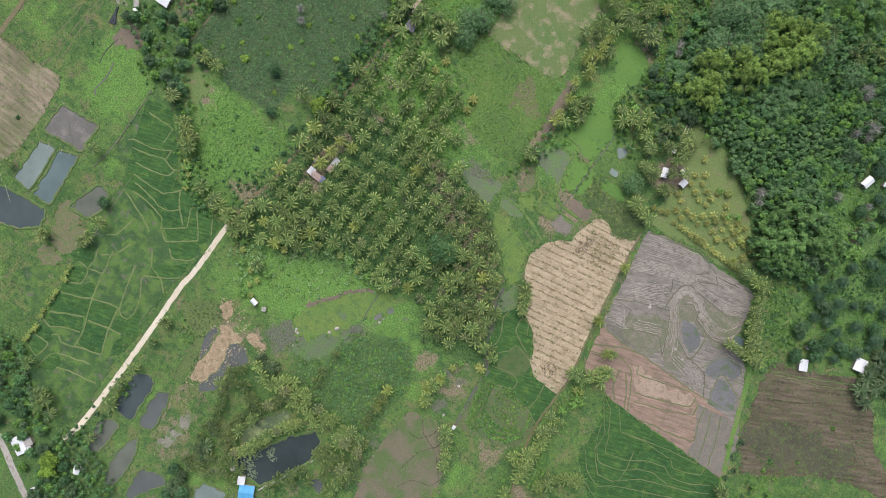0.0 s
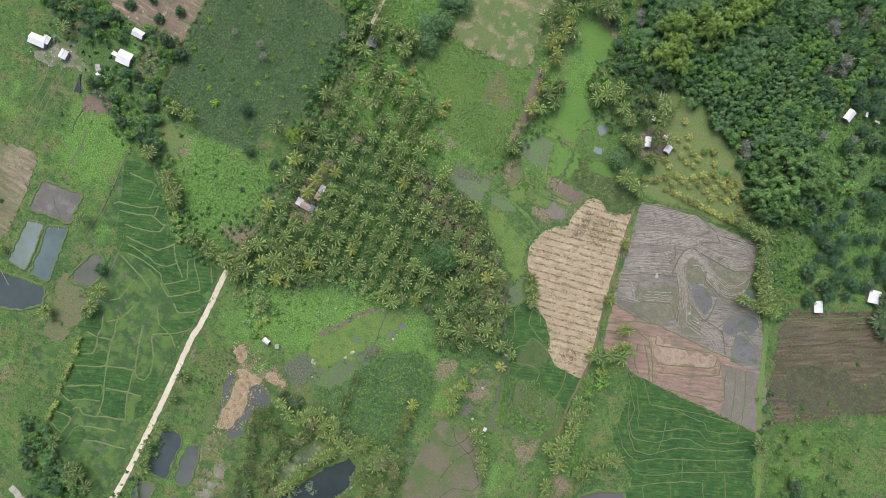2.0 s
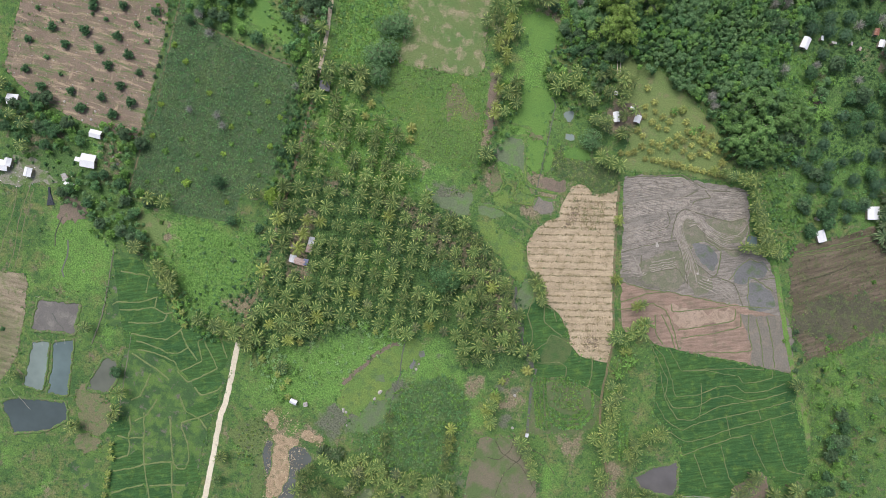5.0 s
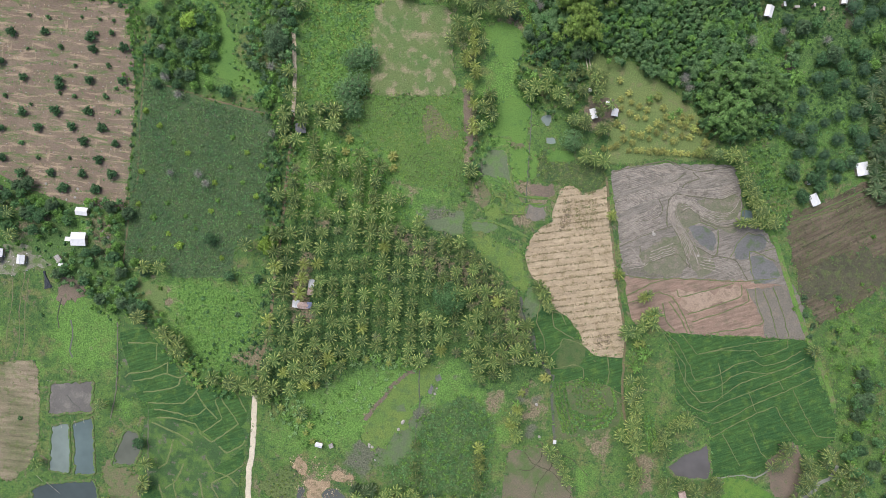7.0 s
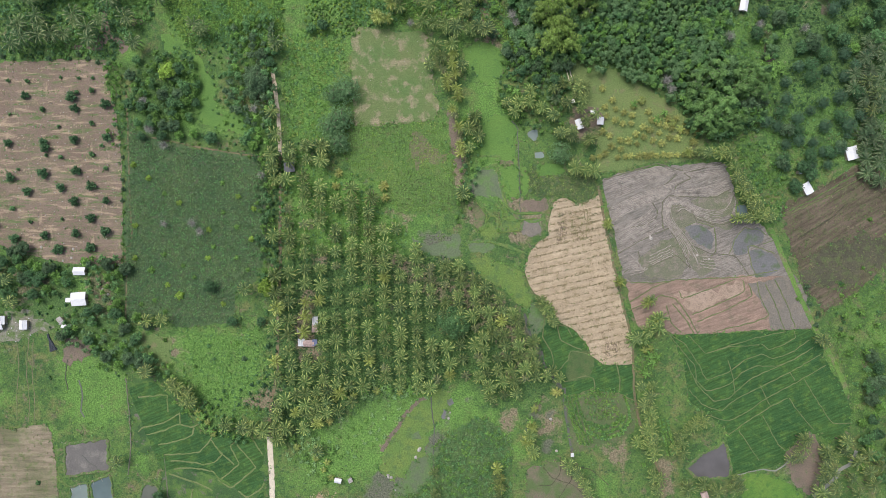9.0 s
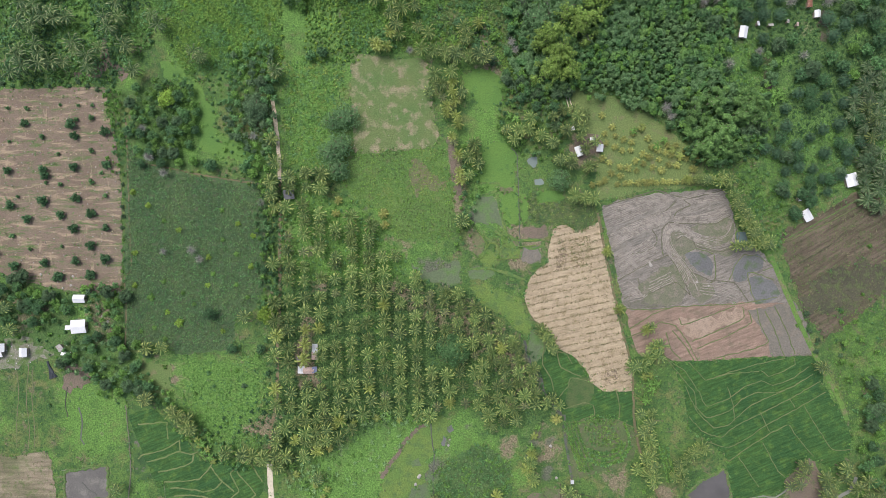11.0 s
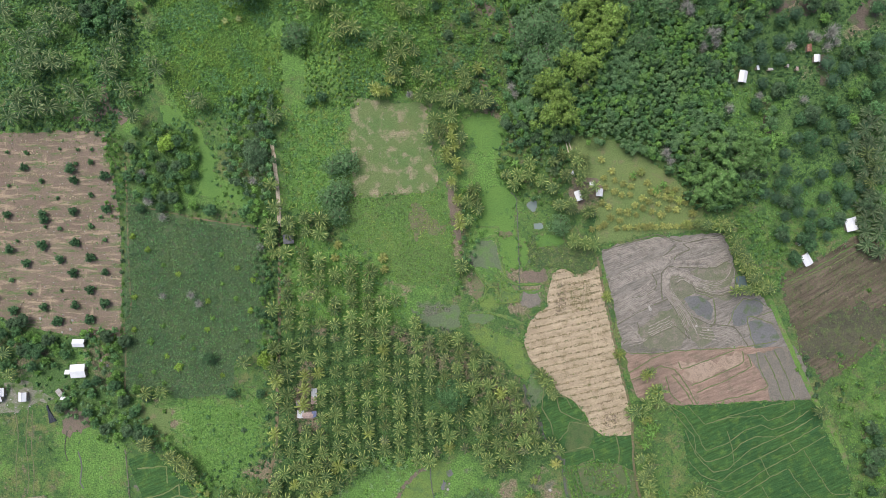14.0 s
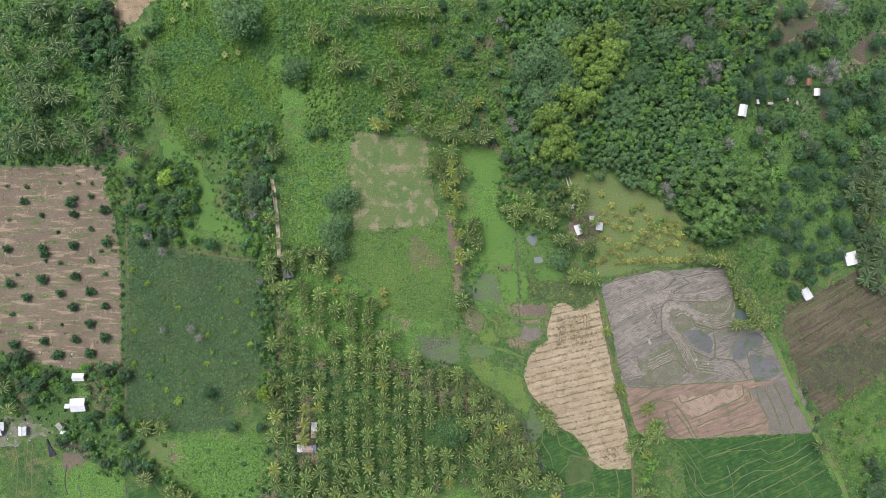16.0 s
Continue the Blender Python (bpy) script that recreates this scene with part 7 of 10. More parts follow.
merged("scrub", scatter([(-4.7, 207.3), (7.1, 211.2), (24.7, 203.4), (32.5, 187.7), (30.6, 160.3), (13, 154.5), (-4.7, 154.5), (-8.6, 179.9)], 2.9, 2500, 30), BUSHES, (0.5, 1.0), "green scrub beneath the woods", "scrub", LIGHT_MATS)
merged("scrub", scatter([(-117.5, 147.5), (-96, 153.3), (-93, 127.9), (-95.9, 98.6), (-115.5, 100.5), (-123.3, 118.1), (-127.3, 131.8)], 2.9, 2000, 31), BUSHES, (0.5, 1.0), "shrubs between glade and lane", "scrub", OPEN_MATS)
merged("scrub", scatter([(139.6, 100.7), (151.3, 100.7), (163.1, 87), (169, 71.4), (170.9, 55.8), (165.1, 47.9), (161.2, 59.7), (151.4, 79.2), (143.5, 90.9)], 2.8, 1500, 32), BUSHES, (0.4, 0.9), "lush shrubs along the field edge", "scrub", LIGHT_MATS)
merged("scrub", scatter([(-138.9, -6.1), (-97.8, -2.1), (-93.9, -27.6), (-97.8, -47.1), (-123.2, -51.1), (-133, -39.3), (-138.9, -25.6)], 6.5, 400, 33), BUSHES, (0.3, 0.6), "low shrubs in the rough pasture", "scrub", LIGHT_MATS)
merged("scrub", scatter([(-168.3, 125.9), (-150.7, 92.7), (-127.2, 88.8), (-97.9, 83.9), (-97.9, 88.8), (-123.3, 92.7), (-148.7, 96.6), (-164.4, 125.9)], 2.6, 900, 34), BUSHES, (0.4, 0.9), "shrubs along the maize field", "scrub", OPEN_MATS)

merged("scrub", scatter([(141.3, 156.4), (156.4, 159.3), (159.9, 147.7), (158.7, 130.3), (150.6, 125.9), (141.9, 136.1), (138.4, 144.8)], 1.5, 1500, 93), CLUMPS, (0.5, 1.2), "rank weeds in a clearing", "scrub", [M_LEAF[1], M_LEAF[2], M_GRASS, M_LEAF[0]])
many(BUSH, scatter([(141.3, 156.4), (156.4, 159.3), (159.9, 147.7), (158.7, 130.3), (150.6, 125.9), (141.9, 136.1), (138.4, 144.8)], 5.0, 90, 94), 1.0, "bushes in the clearing")
many([BANANA[0]], [(158.2, 131.7), (160.5, 129.4), (162.8, 131.7), (164.8, 128.8), (167.1, 130.8), (159.4, 126.5), (163.4, 125.9), (169.1, 127.6)], 1.0, "banana plants")
merged("understorey", [q for q in scatter(WOODS, 3.0, 9000, 49) if not in_glade(q)], [q * np.array([1.1, 1.1, 3.4]) for q in BUSHES], (1.0, 1.6), "leafy understorey filling the woodland", "understorey", [M_LEAF[1], M_ROUND, M_LEAF[1], M_ROUND])
merged("scrub", scatter([(198.4, 13.8), (222.6, 21.6), (235.5, 17.7), (235.6, -56.6), (208.2, -48.8), (204.3, -31.2), (196.4, -11.7), (192.5, 2)], 1.5, 9000, 50), CLUMPS, (0.35, 0.8), "lush green creepers and weeds", "scrub", [M_LEAF[2], M_GRASS, M_LEAF[2], M_LIMEGRASS])
merged("scrub", scatter([(139.6, 100.7), (151.3, 100.7), (163.1, 87), (169, 71.4), (170.9, 55.8), (165.1, 47.9), (161.2, 59.7), (151.4, 79.2), (143.5, 90.9)], 1.5, 3000, 51), CLUMPS, (0.6, 1.2), "lush bright green creepers and weeds", "scrub", [M_LEAF[2], M_LEAF[1], M_LEAF[2], M_GRASS])
merged("scrub", scatter([(-138.9, -6.1), (-97.8, -2.1), (-93.9, -27.6), (-97.8, -47.1), (-123.2, -51.1), (-133, -39.3), (-138.9, -25.6)], 1.3, 9000, 52), CLUMPS, (0.35, 0.8), "rank bright green pasture weeds", "scrub", [M_GRASS, M_LEAF[1], M_LEAF[2], M_GRASS], drift=0.06)
def banana_quads(seed, n=7, length=1.5):
    r, q = random.Random(seed), []
    for i in range(n):
        yaw, L = i * 2.4 + r.uniform(-0.3, 0.3), length * r.uniform(0.7, 1.1)
        d, side = np.array([math.cos(yaw), math.sin(yaw), 0.0]), np.array([-math.sin(yaw), math.cos(yaw), 0.0])
        rib = [np.array([0, 0, 0.7]) + d * L * t + np.array([0, 0, L * (0.7 * t - 0.8 * t * t)]) for t in (0.0, 0.35, 0.7, 1.0)]
        wide = (0.06, 0.26, 0.24, 0.05)
        for k in range(3):
            q.append((rib[k] - side * wide[k], rib[k] + side * wide[k], rib[k + 1] + side * wide[k + 1], rib[k + 1] - side * wide[k + 1]))
    return np.array(q)


YOUNG_BANANAS = scatter([(-58.6, -39.6), (-46.9, -38.2), (-19.3, -35.3), (-22.2, -42.5), (-32.4, -51.2), (-38.2, -62.8), (-46.9, -68.7), (-61.5, -70.1), (-74.5, -59.9), (-61.5, -51.2)], 3.7, 900, 53)
YOUNG_BANANAS += scatter([(-46.9, -32.9), (-12.1, -32.3), (-9.2, -37.3), (-29.5, -39.6), (-46.9, -38.2)], 1.9, 900, 54)
YOUNG_BANANAS += scatter([(-90.5, -58.5), (-70.2, -57.0), (-64.4, -70.1), (-67.3, -81.7), (-76.0, -75.9), (-87.6, -67.2)], 2.4, 500, 55)
merged("young_bananas", YOUNG_BANANAS, [banana_quads(121 + i) for i in range(3)], (0.7, 1.2), "rows of young pale green banana plants", "banana plants", [M_BANANA, M_BANANA, M_LEAF[2]])
merged("scrub", scatter([(-12.5, 219), (24.7, 219), (27.6, 207.3), (34.5, 189.7), (30.6, 170.1), (28.6, 154.5), (32.5, 136.9), (14.9, 154.5), (-4.7, 154.5), (-12.5, 179.9)], 1.5, 8000, 55), CLUMPS, (0.7, 1.5), "dense green scrub at the edge of the woods", "scrub", [M_LEAF[1], M_LEAF[2], M_LIMEGRASS, M_OLIVE], drift=0.08)
merged("understorey", scatter([(-12.5, 219), (24.7, 219), (27.6, 207.3), (34.5, 189.7), (30.6, 170.1), (28.6, 154.5), (32.5, 136.9), (18.8, 148.6), (-4.7, 154.5), (-12.5, 179.9)], 5.5, 3000, 56), BUSHES, (0.7, 1.4), "tall green shrubs at the edge of the woods", "understorey", [M_LEAF[1], M_LEAF[5], M_LEAF[2], M_LEAF[1]])
merged("understorey", scatter([(26.1, 133.9), (32, 128), (57.4, 118.3), (59.4, 132), (51.5, 135.9), (43.7, 131.9), (33.9, 139.8)], 2.6, 1200, 57), BUSHES, (0.8, 1.5), "tall green shrubs by the palms", "understorey", [M_LEAF[1], M_LEAF[5], M_LEAF[2], M_LEAF[1]])
CORN = [np.concatenate([weed_quads(101 + i, 7, 0.40), weed_quads(111 + i, 3, 0.30) + np.array([0, 0, 0.6])]) for i in range(4)]
CORN_MATS = [M_MAIZE, M_LEAF[5], M_MAIZE, M_LEAF[1]]
CORN_AREA = [(-166.4, 104.4), (-162.4, 97.5), (-148.7, 91.1), (-127.2, 86.8), (-97.9, 82.1), (-96.9, 36.9), (-96.9, 33.1), (-103.7, 20.4), (-112.5, 16.4), (-114.4, 0.8), (-138.9, -2.2), (-154.5, 2.7), (-167.3, 1.7), (-167.7, 36.9)]
merged("maize_crop", rows_in(CORN_AREA, 1.3, 1.0, 0.22, 0.1, 3.0), CORN, (0.75, 1.3), "dark green maize plants in close rows", "maize crop", CORN_MATS)
merged("maize_crop", rows_in([(38.7, 74.5), (41.4, 82.1), (43.4, 74.5), (56.5, 75.1), (58.2, 78.0), (72.1, 75.7), (74.5, 69.3), (72.1, 64.4), (68.1, 60.0), (62.0, 60.6), (57.6, 64.7), (53.3, 62.9), (41.9, 64.7), (39.0, 67.0)], 1.25, 1.0, 0.3, 0.05, 0.0), CORN, (0.7, 1.15), "ripening olive maize plants in close rows", "maize crop", [M_OLIVE, M_BUNDPALE, M_LEAF[3], M_OLIVE])
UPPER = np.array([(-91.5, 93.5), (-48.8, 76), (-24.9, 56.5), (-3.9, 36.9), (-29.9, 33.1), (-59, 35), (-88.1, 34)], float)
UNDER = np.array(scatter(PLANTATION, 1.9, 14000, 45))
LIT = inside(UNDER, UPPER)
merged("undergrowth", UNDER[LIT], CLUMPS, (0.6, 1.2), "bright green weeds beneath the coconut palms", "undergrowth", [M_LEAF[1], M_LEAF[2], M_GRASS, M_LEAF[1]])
# mostly M_SHADE: the close palms' shade is painted into these weeds
merged("undergrowth", UNDER[~LIT], CLUMPS, (0.6, 1.3), "green weeds toned as in coconut palm shade", "undergrowth", [M_SHADE, M_SHADE, M_LEAF[0], M_SHADE])
GROVE = [tree_quads(221 + i, rad, h, 4, 7, 0.48) for i, (rad, h) in enumerate([(2.8, 7.0), (2.6, 6.5), (2.3, 6.0), (2.9, 7.5), (2.5, 6.5)])]
GROVE_MATS = [M_LEAF[2], M_ROUND, M_LEAF[2], M_LEAF[1], M_LEAF[2]]


def grove(outline, gap, sizes, label, seed, mats=GROVE_MATS):
    merged("grove", scatter(outline, gap, 3000, seed, 1.5), GROVE, sizes, label, "grove", mats)


grove([(-160.3, 130.2), (-145.8, 138.3), (-132.7, 134.6), (-130.6, 118.6), (-134.1, 103.5), (-150.1, 100.6), (-163.2, 111.3)], 2.9, (0.45, 0.95), "dense grove of dark trees beside a glade", 201, [M_LEAF[2], M_LEAF[1], M_LEAF[2], M_LEAF[1], M_LEAF[2]])
grove([(-110.9, 153.5), (-93.5, 154.9), (-90.6, 121.5), (-92, 92.5), (-105.1, 89.6), (-108, 107), (-116.7, 112.8), (-113.8, 138.9)], 3.0, (0.45, 1.0), "tall grey-green hedgerow trees by the lane", 202, [M_LEAF[5], M_LEAF[1], M_LEAF[2], M_LEAF[5], M_LEAF[1]])
many(ROUND, [(-60.3, 115.1), (-53.8, 117.6)], 1.0, "hedge of round trees")
many(ROUND, [(-56.9, 103.4), (-62.0, 99.4), (-58.3, 91.4)], 1.3, "hedge of round trees")
grove([(-232.8, 25.6), (-215.4, 31.4), (-196.5, 25.6), (-200.8, 14), (-215.4, 11), (-221.2, 6.7), (-232.8, 2.3)], 4.6, (0.45, 0.9), "dark trees round the farm houses", 204, [M_LEAF[1], M_ROUND, M_LEAF[2], M_LEAF[5], M_LEAF[1]])
grove([(-197.9, 2.3), (-174.7, 8.2), (-167.4, -9.2), (-157.3, -15), (-145.6, -23.8), (-154.3, -28.1), (-174.7, -23.8), (-189.2, -15.1), (-205.2, -9.3)], 3.4, (0.38, 0.75), "dense belt of trees below the farm houses", 205, [M_LEAF[2], M_ROUND, M_LEAF[2], M_ROUND, M_LEAF[1]])
grove([(-186.3, 32.9), (-170.4, 34.3), (-167.5, 19.8), (-174.7, 11.1), (-186.3, 16.9)], 3.0, (0.4, 0.8), "trees beside the maize", 206, [M_LEAF[1], M_LEAF[1], M_LEAF[2], M_LEAF[5], M_LEAF[1]])
grove([(-98.7, 89.6), (-90.5, 89), (-89.9, 69.2), (-91.1, 43.1), (-88.7, 19.9), (-96.3, 14), (-98.6, 40.2), (-100.7, 66.3)], 2.7, (0.35, 0.8), "green hedge trees between maize and palms", 207, [M_LEAF[1], M_LEAF[2], M_LEAF[2], M_LEAF[1], M_LEAF[0]])
grove([(-145.6, -20.8), (-134, -35.4), (-116.6, -49.9), (-99.1, -58.6), (-102, -62.9), (-119.5, -60), (-139.8, -44.1), (-150, -29.6)], 2.6, (0.3, 0.6), "light green shrubs along the paddies", 208, [M_LEAF[2], M_LEAF[1], M_LEAF[2], M_LEAF[1], M_LEAF[2]])
grove([(-177.7, 133.1), (-170.5, 133.1), (-168.4, 106.9), (-170.1, 89.5), (-173.3, 92.4), (-174.8, 112.7)], 2.6, (0.3, 0.6), "green hedge at the orchard edge", 209)
grove([(6.8, 107.1), (14.1, 107.1), (15.5, 80.9), (11.2, 72.2), (3.0, 49.0), (1.3, 49.0), (1.9, 69.3), (5.9, 83.8)], 3.0, (0.3, 0.65), "green shrubs below a row of palms", 210, [M_LEAF[1], M_LEAF[2], M_LEAF[1], M_LEAF[2], M_LEAF[1]])
grove([(25.6, 133.2), (43, 130.3), (57.6, 121.6), (54.7, 98.4), (46, 96.9), (28.5, 104.2), (22.7, 115.8)], 2.8, (0.3, 0.65), "green shrubs among farmstead palms", 211)
grove([(-87.6, 80.9), (-84.1, 78), (-84.7, 43.1), (-87.6, 40.2)], 2.4, (0.25, 0.5), "weedy shrubs along the palm track", 212)
grove([(197.1, 2.7), (214.5, 8.5), (237.7, 2.7), (237.8, -55.4), (220.4, -55.4), (208.7, -38), (200, -14.8)], 8.0, (0.4, 0.9), "dark trees standing in scrub", 219)
grove([(-194.6, 210.3), (-177.2, 213.2), (-169.9, 201.6), (-164.1, 191.4), (-174.3, 181.3), (-188.8, 182.7), (-193.2, 192.9)], 3.3, (0.5, 1.0), "dark trees beside a bare clearing", 220, [M_LEAF[0], M_LEAF[1], M_LEAF[0], M_LEAF[5], M_LEAF[1]])
many([BARE[0]], [(131, 181.7), (117.5, 194.4), (191, 183.1), (189, 212.8)], 1.6, "bare grey trees")
grove([(-153, -173.4), (-141.4, -171.7), (-121.3, -185.3), (-103.4, -191.5), (-96.8, -197.4), (-107.7, -202.4), (-118.1, -203.2), (-131.3, -200.7)], 2.5, (0.4, 0.85), "dark trees and palms beside the country road", 215, [M_LEAF[1], M_LEAF[1], M_LEAF[2], M_LEAF[5], M_LEAF[1]])
grove([(-94.8, -197.6), (-86.3, -187.2), (-76.8, -194.5), (-58.7, -198.6), (-51.9, -211.8), (-72.4, -228.1), (-91.9, -217.6)], 2.5, (0.35, 0.8), "dense trees round the roadside huts", 216, [M_LEAF[1], M_LEAF[1], M_LEAF[2], M_LEAF[5], M_LEAF[1]])
grove([(-84.5, -156), (-83.1, -149.3), (-79, -155.4), (-80.2, -169.3), (-79.2, -184.5), (-79.9, -192.5), (-82.8, -192.6), (-81.3, -173.9)], 2.4, (0.25, 0.5), "shrubs between road and ponds", 217, [M_LEAF[1], M_LEAF[0], M_LEAF[1], M_LEAF[2], M_LEAF[5]])
grove([(-83.2, -104.9), (-74.8, -94.5), (-67.5, -98), (-69.4, -110.6), (-73.5, -119.4), (-80.3, -115.6)], 1.9, (0.12, 0.28), "low olive weeds in the marsh", 218, [M_LEAF[3], M_LEAF[1], M_LEAF[2], M_LEAF[5], M_LEAF[3]])
merged("tall_weeds", scatter([(-87.7, 147.7), (-55.7, 149.1), (-55.7, 124.5), (-64.4, 121.5), (-65.9, 89.6), (-87.6, 98.3)], 1.3, 4000, 214), WEEDS, (0.8, 1.7), "yellowish green weeds beside the lane", "weeds", [M_LEAF[2], M_LEAF[3], M_GRASS, M_LEAF[1]])
merged("undergrowth", scatter([(-87.6, 219), (-4.7, 219), (-4.7, 152.5), (-50.4, 152.5), (-53.4, 174), (-62.2, 179.9), (-75.9, 172.1), (-87.6, 193.6)], 1.5, 9000, 46), CLUMPS, (0.9, 1.8), "green weeds beneath scattered palms", "undergrowth", [M_LEAF[1], M_GRASS, M_LEAF[2], M_LIMEGRASS], drift=0.06)
merged("undergrowth", scatter([(-232.4, 219), (-175.6, 219), (-167.8, 195.6), (-154.1, 179.9), (-158, 154.5), (-173.7, 134.9), (-232.4, 134.9), (-244.1, 134.9), (-244.1, 219)], 1.6, 8000, 47), CLUMPS, (0.8, 1.6), "green weeds beneath scattered palms", "undergrowth", [M_SHADE, M_LEAF[0], M_LEAF[1], M_GRASS], drift=0.05)
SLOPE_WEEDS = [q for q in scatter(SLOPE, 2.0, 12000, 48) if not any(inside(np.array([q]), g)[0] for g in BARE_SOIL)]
# upper slope: shade under the mango crowns is put into the weeds' colour
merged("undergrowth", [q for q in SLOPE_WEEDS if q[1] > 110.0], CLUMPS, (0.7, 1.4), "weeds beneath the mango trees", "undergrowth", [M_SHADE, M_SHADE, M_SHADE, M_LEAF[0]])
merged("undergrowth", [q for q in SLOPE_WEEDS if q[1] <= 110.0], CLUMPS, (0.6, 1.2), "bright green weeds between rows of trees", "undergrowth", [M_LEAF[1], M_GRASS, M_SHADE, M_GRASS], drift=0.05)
merged("tall_weeds", scatter([(-51.9, 97.6), (-27.5, 100.6), (-7.9, 102.2), (-5.2, 100.6), (0.7, 83), (-1.2, 59.5), (-5.1, 55.6), (-25.5, 55.6), (-37.2, 71.2), (-50.9, 75.1), (-56.8, 86.9)], 0.95, 16000, 41), WEEDS, (0.45, 1.15), "knee-high bright green weeds", "weeds", [M_OLIVE, M_LIMEGRASS, M_LEAF[2], M_LEAF[3]], drift=0.05)
merged("tall_weeds", scatter([(-20.1, -98.5), (-12.7, -82.7), (-2.9, -60.4), (13.3, -49.4), (23.3, -54), (30.4, -70.9), (27, -88.6), (27, -101.1), (10.2, -102), (-8.2, -104.1)], 1.2, 9000, 42), CLUMPS, (0.7, 1.3), "dense green marsh weeds", "weeds", [M_MAIZE, M_LEAF[1], M_LEAF[2], M_MAIZE])
STRAW_RIM = PLOT_RIM[straw_field.name]
merged("straw_litter", scatter(STRAW_RIM, 0.66, 26000, 44, 0), WEEDS, (0.3, 0.7), "loose pale straw lying in tufts", "straw", [M_STRAW_BIT, M_STRAW_BIT, M_STRAW_OLD, M_STRAW_BIT])
merged("stubble_rows", rows_in(STRAW_RIM, 0.42, 3.5, 0.3, 0.25, 13.0), WEEDS, (0.5, 1.0), "rows of weedy brown stubble", "stubble", [M_STRAW_OLD, M_TRACK, M_STRAW_OLD, M_TRACK])
merged("stubble_rows", scatter([(59.1, 57.1), (70.7, 55.9), (72.7, 51.3), (69.2, 46.1), (70.7, 41.7), (63.4, 40.8), (60.0, 47.5)], 0.8, 1500, 71, 1.5), WEEDS, (0.5, 1.1), "patch of weedy greenish stubble", "stubble", [M_STRAW_OLD, M_STRAW_OLD, M_BUND, M_TRACK])
merged("straw_litter", scatter([(-73.0, -91.2), (-68.4, -87.6), (-51.6, -95.7), (-38.3, -95.5), (-39.3, -100.8), (-50.1, -101.2), (-48.6, -117.1), (-48.6, -132.0), (-60.0, -137.3), (-63.5, -122.6), (-63.9, -108.1)], 0.95, 2500, 76, 2.5), WEEDS, (0.4, 0.9), "loose tan straw strewn on the grass", "straw", [M_TANSTRAW, M_STRAW_BIT, M_TANSTRAW, M_STRAW_OLD])
merged("stubble_rows", scatter([(54.1, 56.2), (57.6, 54.8), (58.5, 47.5), (57.0, 39.7), (53.3, 40.3), (54.1, 47.5)], 0.7, 900, 72, 1.5), WEEDS, (0.5, 1.1), "patch of bare brown stubble", "stubble", [M_REDSOIL, M_TRACK, M_STRAW_OLD, M_REDSOIL])
merged("stubble_rows", scatter([(78.5, -11.4), (84.3, -10.6), (85.2, -16.4), (80.9, -18.4), (78.0, -15.5)], 0.7, 900, 73, 1.5), WEEDS, (0.5, 1.1), "patch of bare brown stubble", "stubble", [M_REDSOIL, M_TRACK, M_STRAW_BIT, M_REDSOIL])
ORCHARD_RIM = PLOT_RIM[orchard_plot.name]
STRIPS = rows_in(ORCHARD_RIM, 0.45, 5.8, 1.0, 0.3, 0.0)
strip_kind = np.array([noise.noise((q[0] * 0.045, q[1] * 0.12, 3.0)) for q in STRIPS])
merged("weed_rows", STRIPS[strip_kind > 0.1], WEEDS, (0.3, 0.8), "low green weeds in strips across the orchard soil", "weeds", [M_GRASS, M_LEAF[1], M_BUND, M_BUND])
merged("weed_rows", STRIPS[strip_kind < -0.1], WEEDS, (0.3, 0.7), "dry straw in strips across the orchard soil", "straw", [M_TANSTRAW, M_STRAW_BIT, M_TANSTRAW, M_STRAW_OLD])
merged("orchard_litter", scatter(ORCHARD_RIM, 0.75, 24000, 74, 0), WEEDS, (0.18, 0.42), "fine dry litter and weeds on reddish soil", "litter", [M_LITTER, M_TANSTRAW, M_LITTER, M_STRAW_OLD])
merged("weed_rows", rows_in(PLOT_RIM[burnt_field.name], 0.8, 2.4, 0.5, 0.5, 31.0), WEEDS, (0.35, 0.9), "scattered weeds in old plough rows", "weeds", [M_BUND, M_STUBBLE, M_CHAR, M_BROWN])
merged("weed_rows", scatter(PLOT_RIM[burnt_field.name], 1.6, 6000, 75, 0), CLUMPS, (0.25, 0.65), "dull brown and green weeds on old plough soil", "weeds", [M_BROWN, M_CHAR, M_BROWNGRASS, M_MARSH])
for k, row in enumerate(([(169.5, 55.4), (179.6, 60.0), (191.2, 66.4), (207.2, 75.7)], [(173.8, 55.4), (185.4, 61.2), (194.1, 65.0), (208.7, 72.8)], [(178.2, 43.8), (186.9, 48.4), (195.6, 54.2), (202.9, 60.6)])):
    bund(burnt_field, row, 0.7, 0.3, [M_BANK, M_BUND, M_CHAR][k])

# ---- bunds, furrows, banks ----
bund(rice_terrace, [(111, -6.6), (118.3, -15.7), (124.4, -23), (125.1, -30.3), (130.5, -35.8), (137.9, -34), (143.4, -31.5), (148.8, -26), (156.2, -23), (165.9, -23), (174.5, -19.9), (185.4, -13.2)], 0.55, 0.25)
bund(rice_terrace, [(110.4, -5.9), (119.5, -12), (126.9, -23), (130.5, -29.7), (141.5, -26.1), (150.1, -19.9), (158.6, -16.9), (164.7, -19.3), (174.5, -15.7), (183, -9.5)], 0.55, 0.25)
bund(rice_terrace, [(121.4, -7.2), (126.9, -13.2), (129.9, -16.5), (141.5, -13.2), (157.4, -12)], 0.55, 0.25)
bund(rice_terrace, [(158.6, -11.8), (162.3, -14.4), (169.6, -12), (175.9, -8.3), (175.4, -4.9)], 0.55, 0.25)
